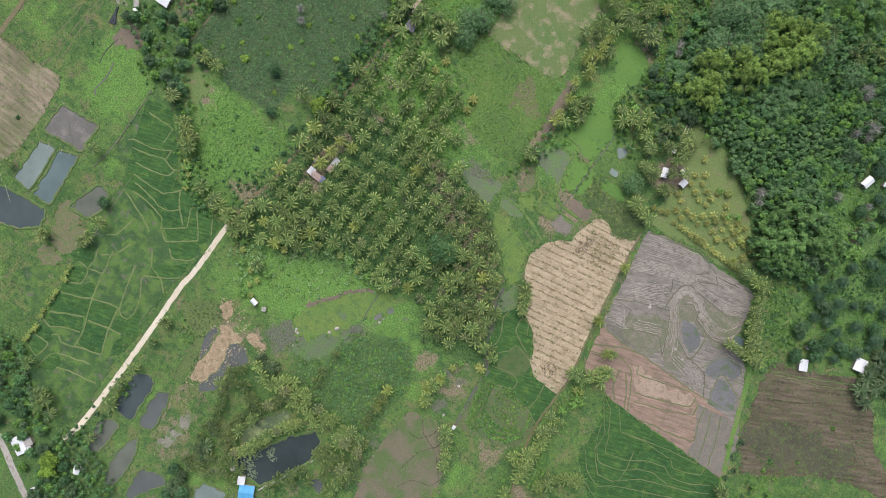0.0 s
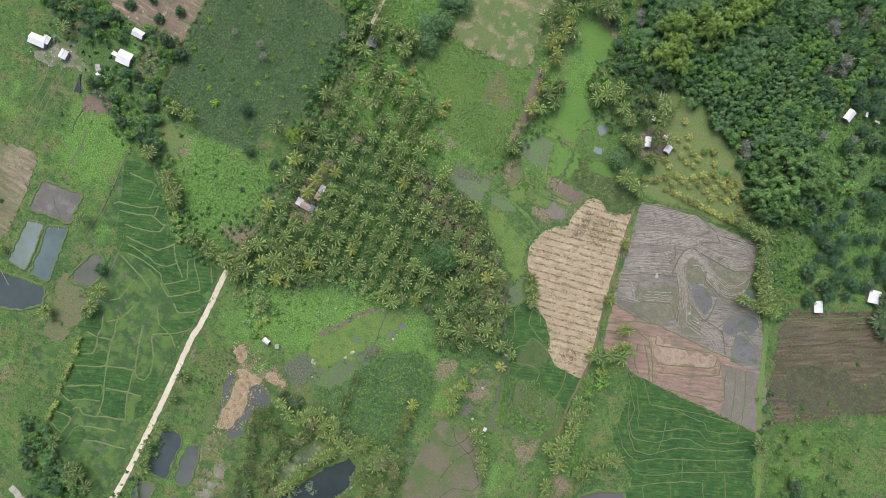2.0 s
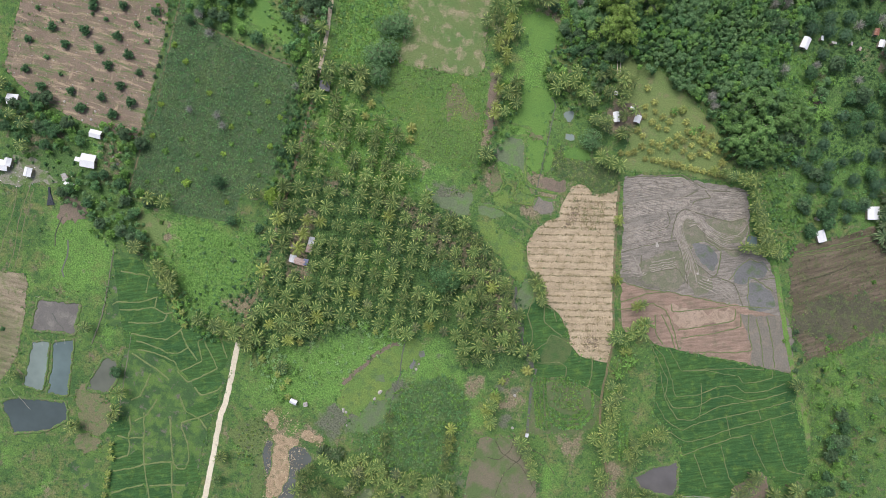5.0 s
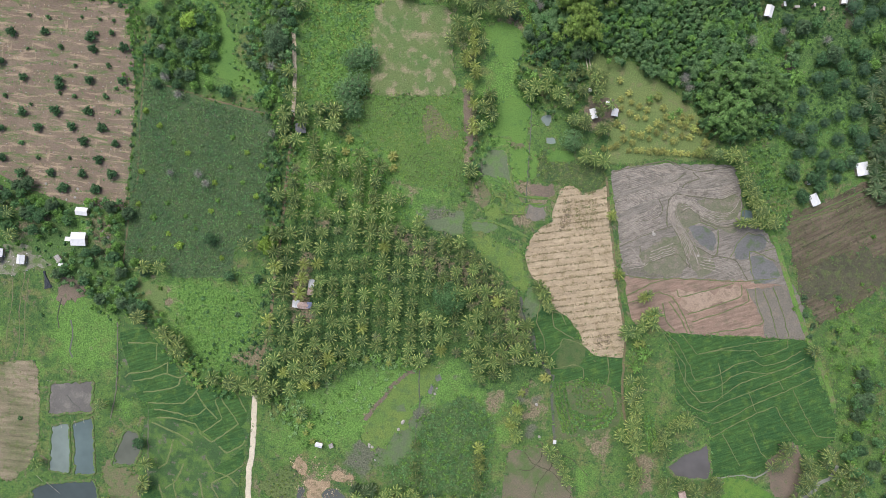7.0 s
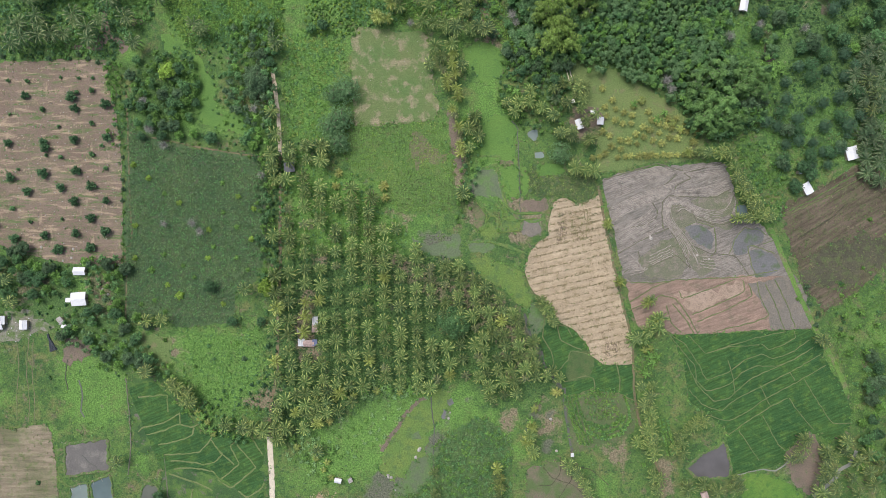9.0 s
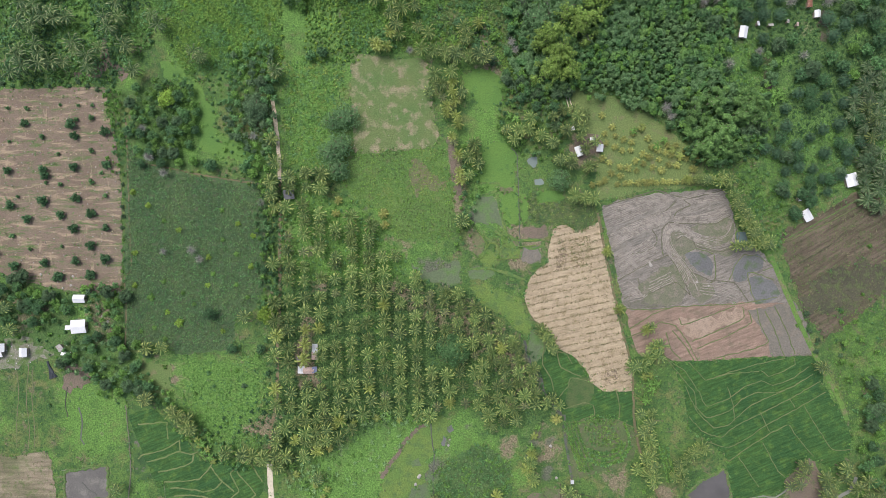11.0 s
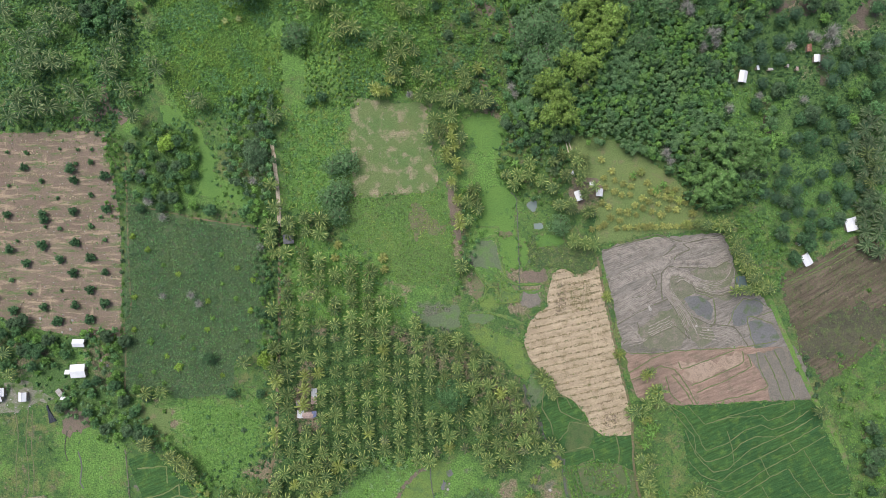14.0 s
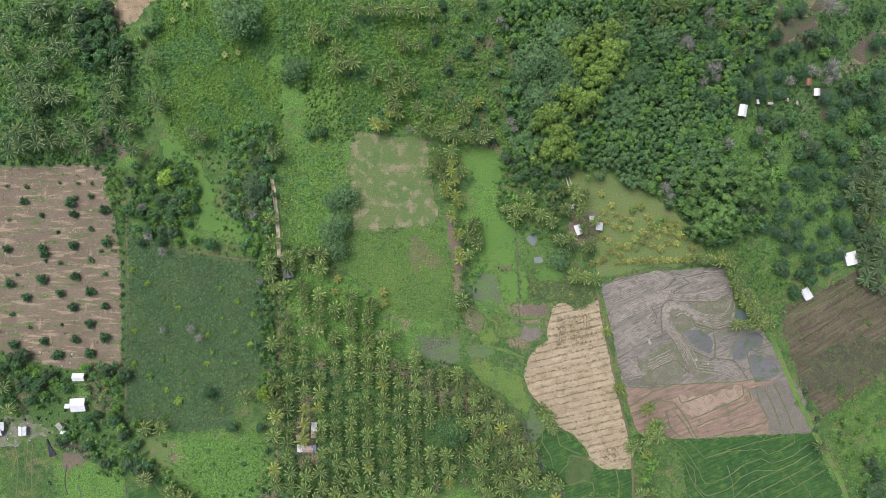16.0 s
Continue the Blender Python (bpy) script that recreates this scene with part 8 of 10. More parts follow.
bund(rice_terrace, [(119.6, -19.4), (125.7, -32.8), (134.2, -40.9), (141.5, -39.7), (145.2, -36.4), (153.7, -29.1), (164.7, -24.2), (175.7, -19.3), (185.4, -13.2)], 0.55, 0.25)
bund(rice_terrace, [(121.4, -35.2), (128.1, -42.5), (137.9, -45.7), (145.2, -40.1), (158.6, -33.4), (173.3, -26), (189.1, -16.9)], 0.55, 0.25)
bund(rice_terrace, [(130.6, -48), (141.5, -51.1), (152.5, -45.6), (161.1, -39.5), (179.4, -29.7), (191.6, -22.3)], 0.55, 0.25)
bund(rice_terrace, [(141.6, -58.4), (150.1, -52.3), (163.5, -43.7), (172, -39.5)], 0.55, 0.25)
bund(rice_terrace, [(141.5, -19.9), (144, -29.1), (145.2, -37.6)], 0.55, 0.25)
bund(rice_terrace, [(158, -32.7), (161.1, -39.5), (163.5, -43.7)], 0.55, 0.25)
bund(rice_terrace, [(173.3, -26), (175.9, -30.5)], 0.55, 0.25)
bund(rice_terrace, [(147, -55.9), (152.5, -64.5), (157.4, -71.2)], 0.55, 0.25)
bund(rice_terrace, [(159.2, -48.6), (167.2, -63.3), (171.5, -66.9)], 0.55, 0.25)
bund(rice_terrace, [(172.7, -39.4), (179.4, -48.6), (185.5, -55.9)], 0.55, 0.25)
bund(rice_terrace, [(180.6, -29.7), (186.7, -40), (195.2, -52.2), (205, -52.2)], 0.55, 0.25)
bund(rice_terrace, [(130.5, -16.3), (153.7, -9), (170.8, -5.3)], 0.55, 0.25)
bund(rice_west, [(46.2, 2.9), (53.6, -2), (55.6, -9.8), (66.3, -14.7)], 0.7, 0.25)
bund(rice_west, [(53.6, -2), (58.5, -3), (61.4, -7.9)], 0.7, 0.25)
bund(rice_west, [(54.6, -25.1), (59.5, -19.6), (60.5, -15.3), (70.3, -16.7)], 0.7, 0.25)
bund(rice_west, [(57.2, -31.3), (67.3, -28), (72.2, -29.4), (72.8, -34.3), (65.4, -37.2)], 0.7, 0.25)
bund(rice_west, [(84, -22.5), (85.9, -29.4), (85.3, -37.2)], 0.7, 0.25)
bund(rice_west, [(47.4, 3.9), (46.2, -7.9), (50.7, -15.7), (51.7, -21.6)], 0.7, 0.25)
bund(rice_west, [(57.9, -38.8), (71.3, -36.6), (84.9, -37.2), (93.9, -41.1)], 0.7, 0.25)
bund(road_paddy, [(-161.5, -56.8), (-158.6, -54.6), (-149.5, -52.7), (-139.9, -47.3)], 1.0, 0.3, M_BUNDPALE)
bund(road_paddy, [(-157, -58.6), (-148.1, -56.2), (-140.1, -52.9), (-134.7, -54.7), (-130.7, -53.1)], 1.0, 0.3, M_BUNDPALE)
bund(road_paddy, [(-151.5, -63.5), (-142, -62), (-133.9, -58.7), (-133.1, -54.9)], 1.0, 0.3, M_BUNDPALE)
bund(road_paddy, [(-148.3, -68.6), (-138.4, -68.4), (-130.2, -67.2), (-125.9, -63), (-123.8, -59.8)], 1.0, 0.3, M_BUNDPALE)
bund(road_paddy, [(-144.8, -72), (-138.8, -71.8), (-127.9, -73.9), (-122.7, -72.8), (-118.4, -68.6)], 1.0, 0.3, M_BUNDPALE)
bund(road_paddy, [(-140.3, -46.9), (-140.1, -52.9)], 1.0, 0.3, M_BUNDPALE)
bund(road_paddy, [(-143.1, -76), (-135.8, -75.6), (-124, -76.9), (-119.8, -81.2)], 1.0, 0.3, M_BUNDPALE)
bund(road_paddy, [(-119, -81.3), (-109.9, -73.4), (-114.1, -64.4), (-105, -56.4)], 1.0, 0.3, M_BUNDPALE)
bund(road_paddy, [(-124.4, -61.1), (-118.7, -68.1), (-112.1, -73.5)], 1.0, 0.3, M_BUNDPALE)
bund(road_paddy, [(-111.7, -62.5), (-100.8, -75.3)], 1.0, 0.3, M_BUNDPALE)
bund(road_paddy, [(-105.1, -57.3), (-97.8, -68.3)], 1.0, 0.3, M_BUNDPALE)
bund(road_paddy, [(-120.7, -81.1), (-113.9, -85.7), (-100.8, -75.3)], 1.0, 0.3, M_BUNDPALE)
bund(road_paddy, [(-161.6, -39.3), (-153, -38.6), (-147, -38.4), (-146.3, -47)], 1.0, 0.3, M_BUNDPALE)
bund(road_paddy, [(-139.6, -101.6), (-135.9, -98.6), (-133.6, -86.1)], 1.0, 0.3, M_BUNDPALE)
bund(road_paddy, [(-145.6, -78.7), (-133.2, -82.7), (-123.5, -87.2)], 1.0, 0.3, M_BUNDPALE)
bund(road_paddy, [(-138.6, -110), (-136.5, -115.8), (-136.3, -121.2), (-134.5, -125.3), (-134.6, -129.9), (-139.1, -132.7), (-143.5, -133.2)], 1.0, 0.3, M_BUNDPALE)
bund(road_paddy, [(-142.4, -121.5), (-136.3, -121.2), (-128.8, -118.9)], 1.0, 0.3, M_BUNDPALE)
bund(road_paddy, [(-132, -106.6), (-129, -117.3), (-127.7, -123.6), (-125.4, -132.1)], 1.0, 0.3, M_BUNDPALE)
bund(road_paddy, [(-139.9, -139.6), (-132.3, -136.5), (-125.2, -132.4), (-117.6, -129.3), (-111.8, -127.3)], 1.0, 0.3, M_BUNDPALE)
bund(road_paddy, [(-125.2, -132.4), (-122.3, -139.7), (-118.5, -147.8), (-117.1, -154.2), (-117.2, -156.8)], 1.0, 0.3, M_BUNDPALE)
bund(road_paddy, [(-137.6, -150.8), (-130.1, -146.3), (-122.8, -142.4)], 1.0, 0.3, M_BUNDPALE)
bund(road_paddy, [(-139, -156), (-133.4, -157.1), (-126.9, -152.6), (-119.3, -149.6)], 1.0, 0.3, M_BUNDPALE)
bund(road_paddy, [(-119.5, -142.3), (-112.6, -140.2), (-107.9, -138.7), (-102, -137.3)], 1.0, 0.3, M_BUNDPALE)
bund(road_paddy, [(-129.9, -159.5), (-127.6, -157.7), (-123.8, -159.8), (-118.8, -158.1), (-112, -154.9), (-104, -151.9), (-105.8, -147), (-108.5, -139.9), (-110.9, -130.7), (-111.2, -127.1)], 1.0, 0.3, M_BUNDPALE)
bund(road_paddy, [(-118.4, -105), (-115.7, -114), (-112.3, -124.3), (-111.2, -127.1), (-107.8, -130), (-104.6, -129.3), (-103.7, -124.9), (-105.7, -117.2), (-110.7, -110), (-111.6, -107), (-100.6, -99.4), (-96.2, -95.6)], 1.0, 0.3, M_BUNDPALE)
bund(road_paddy, [(-110.2, -87.4), (-105.8, -90.6), (-99.4, -86.9), (-96.7, -83.3)], 1.0, 0.3, M_BUNDPALE)
bund(road_paddy, [(-136.2, -171.2), (-129.2, -173.1), (-128.6, -164.4), (-136.7, -165)], 1.0, 0.3, M_BUNDPALE)
bund(road_paddy, [(-125.6, -177.6), (-123.3, -166.5), (-113.5, -162.4), (-104.9, -159.3)], 1.0, 0.3, M_BUNDPALE)
bund(road_paddy, [(-127.1, -97.8), (-129.9, -106.8), (-135.3, -111.8)], 1.0, 0.3, M_BUNDPALE)
bund(road_paddy, [(-116.1, -93.9), (-112, -100), (-103.6, -102.6), (-98, -107.4)], 1.0, 0.3, M_BUNDPALE)
bund(road_paddy, [(-117.6, -171.3), (-109, -168.1), (-96.3, -165.4)], 1.0, 0.3, M_BUNDPALE)
bund(brown_plot, [(53.0, -103.0), (55.3, -90.0), (61.1, -81.0), (61.7, -70.1)], 0.4, 0.12, M_CHAR, z=0.07)
bund(brown_plot, [(57.5, -110.5), (61.7, -102.7), (70.4, -99.6), (74.4, -89.7)], 0.4, 0.12, M_CHAR, z=0.07)
bund(brown_plot, [(46.3, -74.9), (51.8, -80.9), (61.8, -84.1), (72.2, -94.4)], 0.4, 0.12, M_CHAR, z=0.07)
bund(brown_plot, [(44.4, -84.6), (50.6, -84.1), (55.0, -78.4), (55.6, -69.8)], 0.4, 0.12, M_CHAR, z=0.07)
bund(brown_plot, [(60.9, -73.7), (71.3, -76.5), (80.4, -84.2)], 0.4, 0.12, M_CHAR, z=0.07)
def rice_cell(outline, z):
    sheet("rice_plot", outline, M_RICE, z=z, label="deep green plot of young rice", category="rice paddy", wobble=0.7)


rice_cell([(-141.8, -123.7), (-137.9, -122.5), (-135.4, -124.2), (-135, -129.4), (-139.1, -132.7), (-143.5, -133.2), (-143.6, -127)], 0.140)
rice_cell([(-112.3, -84.6), (-100.1, -75.7), (-97.2, -82.6), (-100.5, -87.8), (-107, -90.4)], 0.145)
rice_cell([(-142, -135), (-134, -129.7), (-128.9, -125.3), (-126, -132.7), (-139.7, -139.8)], 0.150)
rice_cell([(-140, -140.8), (-125.7, -133.1), (-122.5, -141.8), (-136.2, -148.9), (-138.8, -150.3)], 0.155)
rice_cell([(-137.4, -151), (-122.6, -142.6), (-119.8, -148.9), (-126.2, -152.1), (-132.5, -156.4), (-137.5, -155.6)], 0.160)
rice_cell([(-125.3, -133.6), (-112.3, -128), (-110.5, -132.2), (-109.1, -138.5), (-119.9, -142.7), (-122.5, -141.8)], 0.165)
rice_cell([(-119.7, -144.4), (-109.3, -139.8), (-104.4, -151.5), (-113.7, -155.2), (-117.6, -152.7)], 0.170)
rice_cell([(-138, -159.6), (-133, -157.5), (-128, -159.1), (-128.3, -164.9), (-135.7, -167.1)], 0.175)
rice_cell([(-135.7, -167.1), (-127.3, -166), (-129.2, -173.1), (-135.3, -172.4)], 0.180)
rice_cell([(-124.6, -169.4), (-124.2, -165.4), (-117.1, -167.2), (-119, -174.2), (-125.6, -177.6)], 0.185)
rice_cell([(-108.7, -128.9), (-103.2, -126.4), (-103, -120.6), (-97.3, -129.1), (-102.3, -136.8), (-107.7, -138.5)], 0.190)
rice_cell([(-148.1, -121.3), (-146, -112.2), (-139.7, -110.9), (-135.6, -120.6), (-142, -122)], 0.195)
rice_cell([(-101.7, -140), (-98.5, -130), (-94.6, -132.5), (-96, -144.8), (-99.6, -149.5), (-102.1, -144.1)], 0.200)
rice_cell([(-104.3, -93.8), (-96.8, -87.8), (-97.5, -97.7), (-107.4, -104.8), (-111.5, -99.6)], 0.205)
rice_cell([(-166.2, -34.7), (-153.3, -31.8), (-138, -46.4), (-127.3, -58.3), (-116, -56.7), (-97.8, -62.7), (-98, -74.7), (-112.3, -84.6), (-119.7, -80.1), (-141.9, -75.5), (-148.7, -77.2), (-157.5, -58.2)], 0.210)
bund(plough_field, [(134.5, 48.1), (135.1, 36.6)], 0.6, 0.2, M_BUND)
bund(plough_field, [(149.6, 48.1), (144.8, 42.1), (142.3, 34.8)], 0.6, 0.2, M_BUND)
bund(plough_field, [(151.4, 38.5), (153.2, 30), (155.7, 23.9)], 0.6, 0.2, M_BUND)
bund(plough_field, [(151.4, 38.5), (155.7, 38.5), (165.3, 34.8)], 0.6, 0.2, M_BUND)
bund(plough_field, [(166.5, 42.1), (159.3, 39.7)], 0.6, 0.2, M_BUND)
bund(plough_field, [(149.6, 48.1), (156.9, 46.9), (161.1, 44.5)], 0.6, 0.2, M_BUND)
bund(plough_field, [(120.6, 49.3), (125.4, 51.1), (133.9, 48.7)], 0.6, 0.2, M_BUND)
bund(plough_field, [(87.9, 20.3), (102.4, 19.7), (112.1, 20.9), (130.3, 22.1), (147.2, 22.7), (166.6, 26.4)], 0.6, 0.2, M_BUND)
bund(fallow_field, [(90.3, 9.4), (103.6, 17.8), (112.1, 20.9)], 0.65, 0.22, M_BUND)
bund(fallow_field, [(116.3, 15.4), (118.2, 11.8), (130.3, 16.1), (144.8, 21.5)], 0.65, 0.22, M_BUND)
bund(fallow_field, [(149, 21.5), (149.6, 15.5), (139.9, 10.6), (123, 3.3)], 0.65, 0.22, M_BUND)
bund(fallow_field, [(152, 19.1), (153.5, 13), (140, 5.8), (125.4, -0.3)], 0.65, 0.22, M_BUND)
bund(fallow_field, [(156.3, 20.3), (158.1, 11.8), (162.3, 3.4), (154.5, -0.3), (135.1, -5.1)], 0.65, 0.22, M_BUND)
bund(fallow_field, [(160.5, 19.1), (165.4, 9.4), (169, -0.3), (170.5, -3.9)], 0.65, 0.22, M_BUND)
bund(fallow_field, [(165.4, 21.5), (171.4, 9.4), (175.9, -3.3)], 0.65, 0.22, M_BUND)
bund(fallow_field, [(107.3, 13.6), (114.5, 11.2), (120.6, 3.3), (126, -6.3)], 0.65, 0.22, M_BUND)
bund(fallow_field, [(109.7, 8.2), (112.1, -0.3), (117.2, -5.7)], 0.65, 0.22, M_BUND)
bund(fallow_field, [(112.7, 9.4), (119.4, 1.5), (123.6, -5.7)], 0.65, 0.22, M_BUND)
bund(fallow_field, [(90.3, 5.7), (100, 9.4), (107.3, 13.6)], 0.65, 0.22, M_BUND)

bund(plough_field, [(114.7, 75.7), (108.4, 69.9), (93.9, 64.8), (80, 57.8)], 0.7, 0.12, M_TRENCH)
bund(plough_field, [(118.7, 76.6), (122, 73.3), (115.7, 70.5), (113.9, 67.5)], 0.7, 0.12, M_TRENCH)
bund(plough_field, [(77.6, 72.9), (90.3, 76.5), (104.8, 81), (114.5, 78.4), (122.9, 77.2), (139.9, 81.4)], 0.7, 0.12, M_TRENCH)
bund(plough_field, [(108.5, 46.9), (107.5, 51.7), (107.8, 61.4), (110.9, 64.4), (113.9, 64.4)], 0.7, 0.12, M_TRENCH)
bund(plough_field, [(85, 34.8), (90.3, 38.2), (100, 43.3), (108.5, 46.9), (110.9, 48.1)], 0.7, 0.12, M_TRENCH)
bund(plough_field, [(112.7, 64.1), (124.2, 63.8), (135.1, 63.9), (142.9, 68.1)], 0.7, 0.12, M_TRENCH)
bund(plough_field, [(112.1, 46.3), (116.9, 38.4), (122, 27.5)], 0.7, 0.12, M_TRENCH)
bund(plough_field, [(128.1, 30), (135.1, 36), (134.5, 48.1)], 0.7, 0.12, M_TRENCH)
bund(plough_field, [(102.4, 60.8), (104.6, 57.8), (104.8, 54.2), (101.2, 50.5), (91.5, 48.1)], 0.7, 0.12, M_TRENCH)
bund(plough_field, [(95.1, 36), (96.4, 30.5), (87.9, 25.1)], 0.7, 0.12, M_TRENCH)
bund(plough_field, [(100.2, 27.5), (114.5, 33.6), (121.8, 27.5)], 0.7, 0.12, M_TRENCH)
bund(plough_field, [(123, 39), (132.7, 34.8), (144.8, 33.6), (152, 23.9)], 0.7, 0.12, M_TRENCH)
bund(plough_field, [(144.7, 65.1), (147.2, 57.8), (144.1, 51.2), (135.1, 49.6), (125.4, 52.4)], 0.7, 0.12, M_TRENCH)
bund(plough_field, [(114.5, 55.1), (118.7, 57.8), (123.6, 54.8), (125.4, 50.5)], 0.7, 0.12, M_TRENCH)
sheet("weedy_patch", [(112.7, 60.5), (120.5, 60.9), (125.4, 54.4), (135.1, 50.8), (144.8, 52), (143.5, 47.2), (133.9, 49.1), (125.4, 51.5), (120.8, 49.6), (118.7, 44.5), (124.8, 35.4), (122, 28.8), (117.2, 38.4), (112.7, 46.9), (111.1, 55.1)], M_WEEDY_SOIL, z=0.13, label="greenish weeds on ploughed soil", category="weeds", wobble=1.0)
sheet("weedy_patch", [(129, 63.2), (142.3, 66.9), (144.7, 62.7), (143.5, 56.6), (135.1, 55.1), (126.6, 58.4), (121.8, 62)], M_WEEDY_SOIL, z=0.125, label="greenish weeds on ploughed soil", category="weeds", wobble=1.0)
sheet("weedy_patch", [(86.7, 23.9), (100, 26.9), (114.5, 33), (120.6, 27.5), (112.1, 21.5), (90.3, 20.5)], M_DARKSOIL, z=0.115, label="darker damp ploughed soil", category="soil", wobble=1.0)
sheet("weedy_patch", [(152, 19.1), (161.7, 20.9), (175, 24), (181.1, 14.3), (184.7, -3.3), (164.2, -4.1), (162.3, 3.4), (156.9, 11.8)], M_DAMP, z=0.115, label="grey damp soil in the fallow paddy", category="soil", wobble=1.0)

# low bunds across the wet meadow
tagged(new("bund", ridge_mesh("bund", [(14, 61.6), (17, 56.7), (22.8, 52.9), (23.3, 46.1)], 1.6, 0.14, M_MEADOWBANK, 0.0, uneven=0.9)), "low weedy bund in the wet meadow", "bund", kind="structure")
tagged(new("bund", ridge_mesh("bund", [(24.2, 70.3), (27.6, 59.7), (32.4, 55.3), (46, 55.8)], 1.6, 0.14, M_MEADOWBANK, 0.0, uneven=0.9)), "low weedy bund in the wet meadow", "bund", kind="structure")
tagged(new("bund", ridge_mesh("bund", [(16.9, 62.6), (20.8, 61.6), (24.7, 56.7), (24.9, 46.1), (33.4, 47.1)], 1.6, 0.14, M_MEADOWBANK, 0.0, uneven=0.9)), "low weedy bund in the wet meadow", "bund", kind="structure")
tagged(new("bund", ridge_mesh("bund", [(13.1, 84.8), (23.7, 84.8), (23.2, 81), (14, 78)], 1.6, 0.14, M_MEADOWBANK, 0.0, uneven=0.9)), "low weedy bund in the wet meadow", "bund", kind="structure")
tagged(new("bund", ridge_mesh("bund", [(17.9, 41.3), (28.6, 38.4), (38.3, 34.5)], 1.6, 0.14, M_MEADOWBANK, 0.0, uneven=0.9)), "low weedy bund in the wet meadow", "bund", kind="structure")
tagged(new("bund", ridge_mesh("bund", [(22.7, 79), (24.2, 70.3)], 1.6, 0.14, M_MEADOWBANK, 0.0, uneven=0.9)), "low weedy bund in the wet meadow", "bund", kind="structure")
tagged(new("bund", ridge_mesh("bund", [(37.3, 51.9), (42.1, 51), (47, 52.9)], 1.6, 0.14, M_MEADOWBANK, 0.0, uneven=0.9)), "low weedy bund in the wet meadow", "bund", kind="structure")
tagged(new("bund", ridge_mesh("bund", [(7.3, 40.3), (17.9, 41.3)], 1.6, 0.14, M_MEADOWBANK, 0.0, uneven=0.9)), "low weedy bund in the wet meadow", "bund", kind="structure")
strip("ditch", [(-11.4, -36.2), (-10.7, -46.6), (-9.5, -54.8), (-10, -67.2), (-10, -78.6)], 0.6, M_DITCH, z=0.02, label="thin dark ditch across the meadow", category="ditch")


def furrows(field, a, b, n, material, width=0.6, height=0.2):
    """Ridges laid between two guide lines, each broken and wandering a little."""
    A, B = smooth_line(a, 2.0), smooth_line(b, 2.0)
    t = np.linspace(0, 1, 40)

    def even(L):
        d = np.r_[0, np.cumsum(np.linalg.norm(np.diff(L, axis=0), axis=1))]
        return np.c_[np.interp(t * d[-1], d, L[:, 0]), np.interp(t * d[-1], d, L[:, 1])]

    A, B = even(A), even(B)
    for i in range(n):
        k = (i + 0.5) / n + rng.uniform(-0.2, 0.2) / n
        L = A * (1 - k) + B * k
        lo, hi = int(rng.integers(0, 5)), 40 - int(rng.integers(0, 6))
        ob = new("furrow", ridge_mesh("furrow", L[lo:hi:2], width * rng.uniform(0.7, 1.2), height, material, 0.08, wobble=0.35, uneven=0.5))
        ob.parent = field


furrows(plough_field, [(77.6, 72.3), (90.3, 75.3), (104.8, 79.8), (113.9, 77.4)], [(79.4, 61.2), (92.7, 66.8), (106, 72.5), (114.5, 75.9)], 11, M_FURROW)
furrows(plough_field, [(80, 58), (93.9, 65), (108.4, 69.9), (120.5, 73.3)], [(81.8, 50.5), (91.5, 56.6), (101.2, 60.8), (111.5, 65.7)], 9, M_FURROW)
furrows(plough_field, [(82.8, 47.1), (90.3, 50.5), (100, 56.6), (103.8, 60.4)], [(85, 34.8), (90.3, 38.2), (100, 43.3), (108.5, 47.5)], 14, M_FURROW)
furrows(plough_field, [(115.9, 77.6), (130.2, 80.6), (138.9, 80.6)], [(123, 73.2), (132.6, 74.7), (140.1, 76)], 6, M_FURROW)
furrows(plough_field, [(113.9, 67.5), (125.4, 68.7), (135.1, 71.1), (142.3, 72.3)], [(112.7, 64.4), (124.2, 64.1), (135.1, 64.1), (142.3, 68.5)], 7, M_FURROW)
furrows(plough_field, [(121.8, 27.5), (116.9, 38.4), (112.1, 46.9), (107.8, 51.7), (108.4, 61.4), (113.3, 64.1), (120.5, 63.2), (124.8, 59.3), (135.1, 56.6), (141.1, 59), (143.8, 65.3)], [(128.1, 30), (124.2, 38.4), (117.2, 46.9), (112.3, 54.2), (111.7, 59.6), (116.9, 60.5), (121.8, 56.8), (125.4, 53.2), (135.1, 50.3), (143.8, 51.8), (146.6, 57.8)], 8, M_FURROW)
furrows(plough_field, [(125.4, 34.6), (132.7, 33.6), (139.9, 33.6), (147.2, 30), (152, 23.9)], [(126.6, 27.5), (135.1, 26.3), (141.1, 24.9), (146.2, 23.2)], 5, M_FURROW)
furrows(plough_field, [(84.9, 33.6), (90.3, 35.4), (95.2, 30.5), (87.9, 25.7)], [(91.5, 22.7), (96.4, 23.9), (100, 26.3), (102.4, 28.7)], 6, M_FURROW)
furrows(plough_field, [(100, 33.6), (107.2, 37.2), (112.1, 39.6)], [(101.2, 27.5), (108.5, 31.2), (114.5, 34.2)], 5, M_FURROW)
furrows(plough_field, [(113.3, 62.6), (120.5, 61.7), (124.2, 58.4)], [(114.5, 55.4), (118.7, 57.8), (123, 55.1)], 4, M_FURROW)
sheet("wet_patch", [(119.5, 48.1), (122.1, 49.8), (130.8, 47.8), (133.7, 43.2), (133.1, 37.1), (127.9, 39.1), (122.1, 43.2)], M_WET, z=0.140, label="wet dark mud in the ploughed field", category="mud", wobble=0.9)
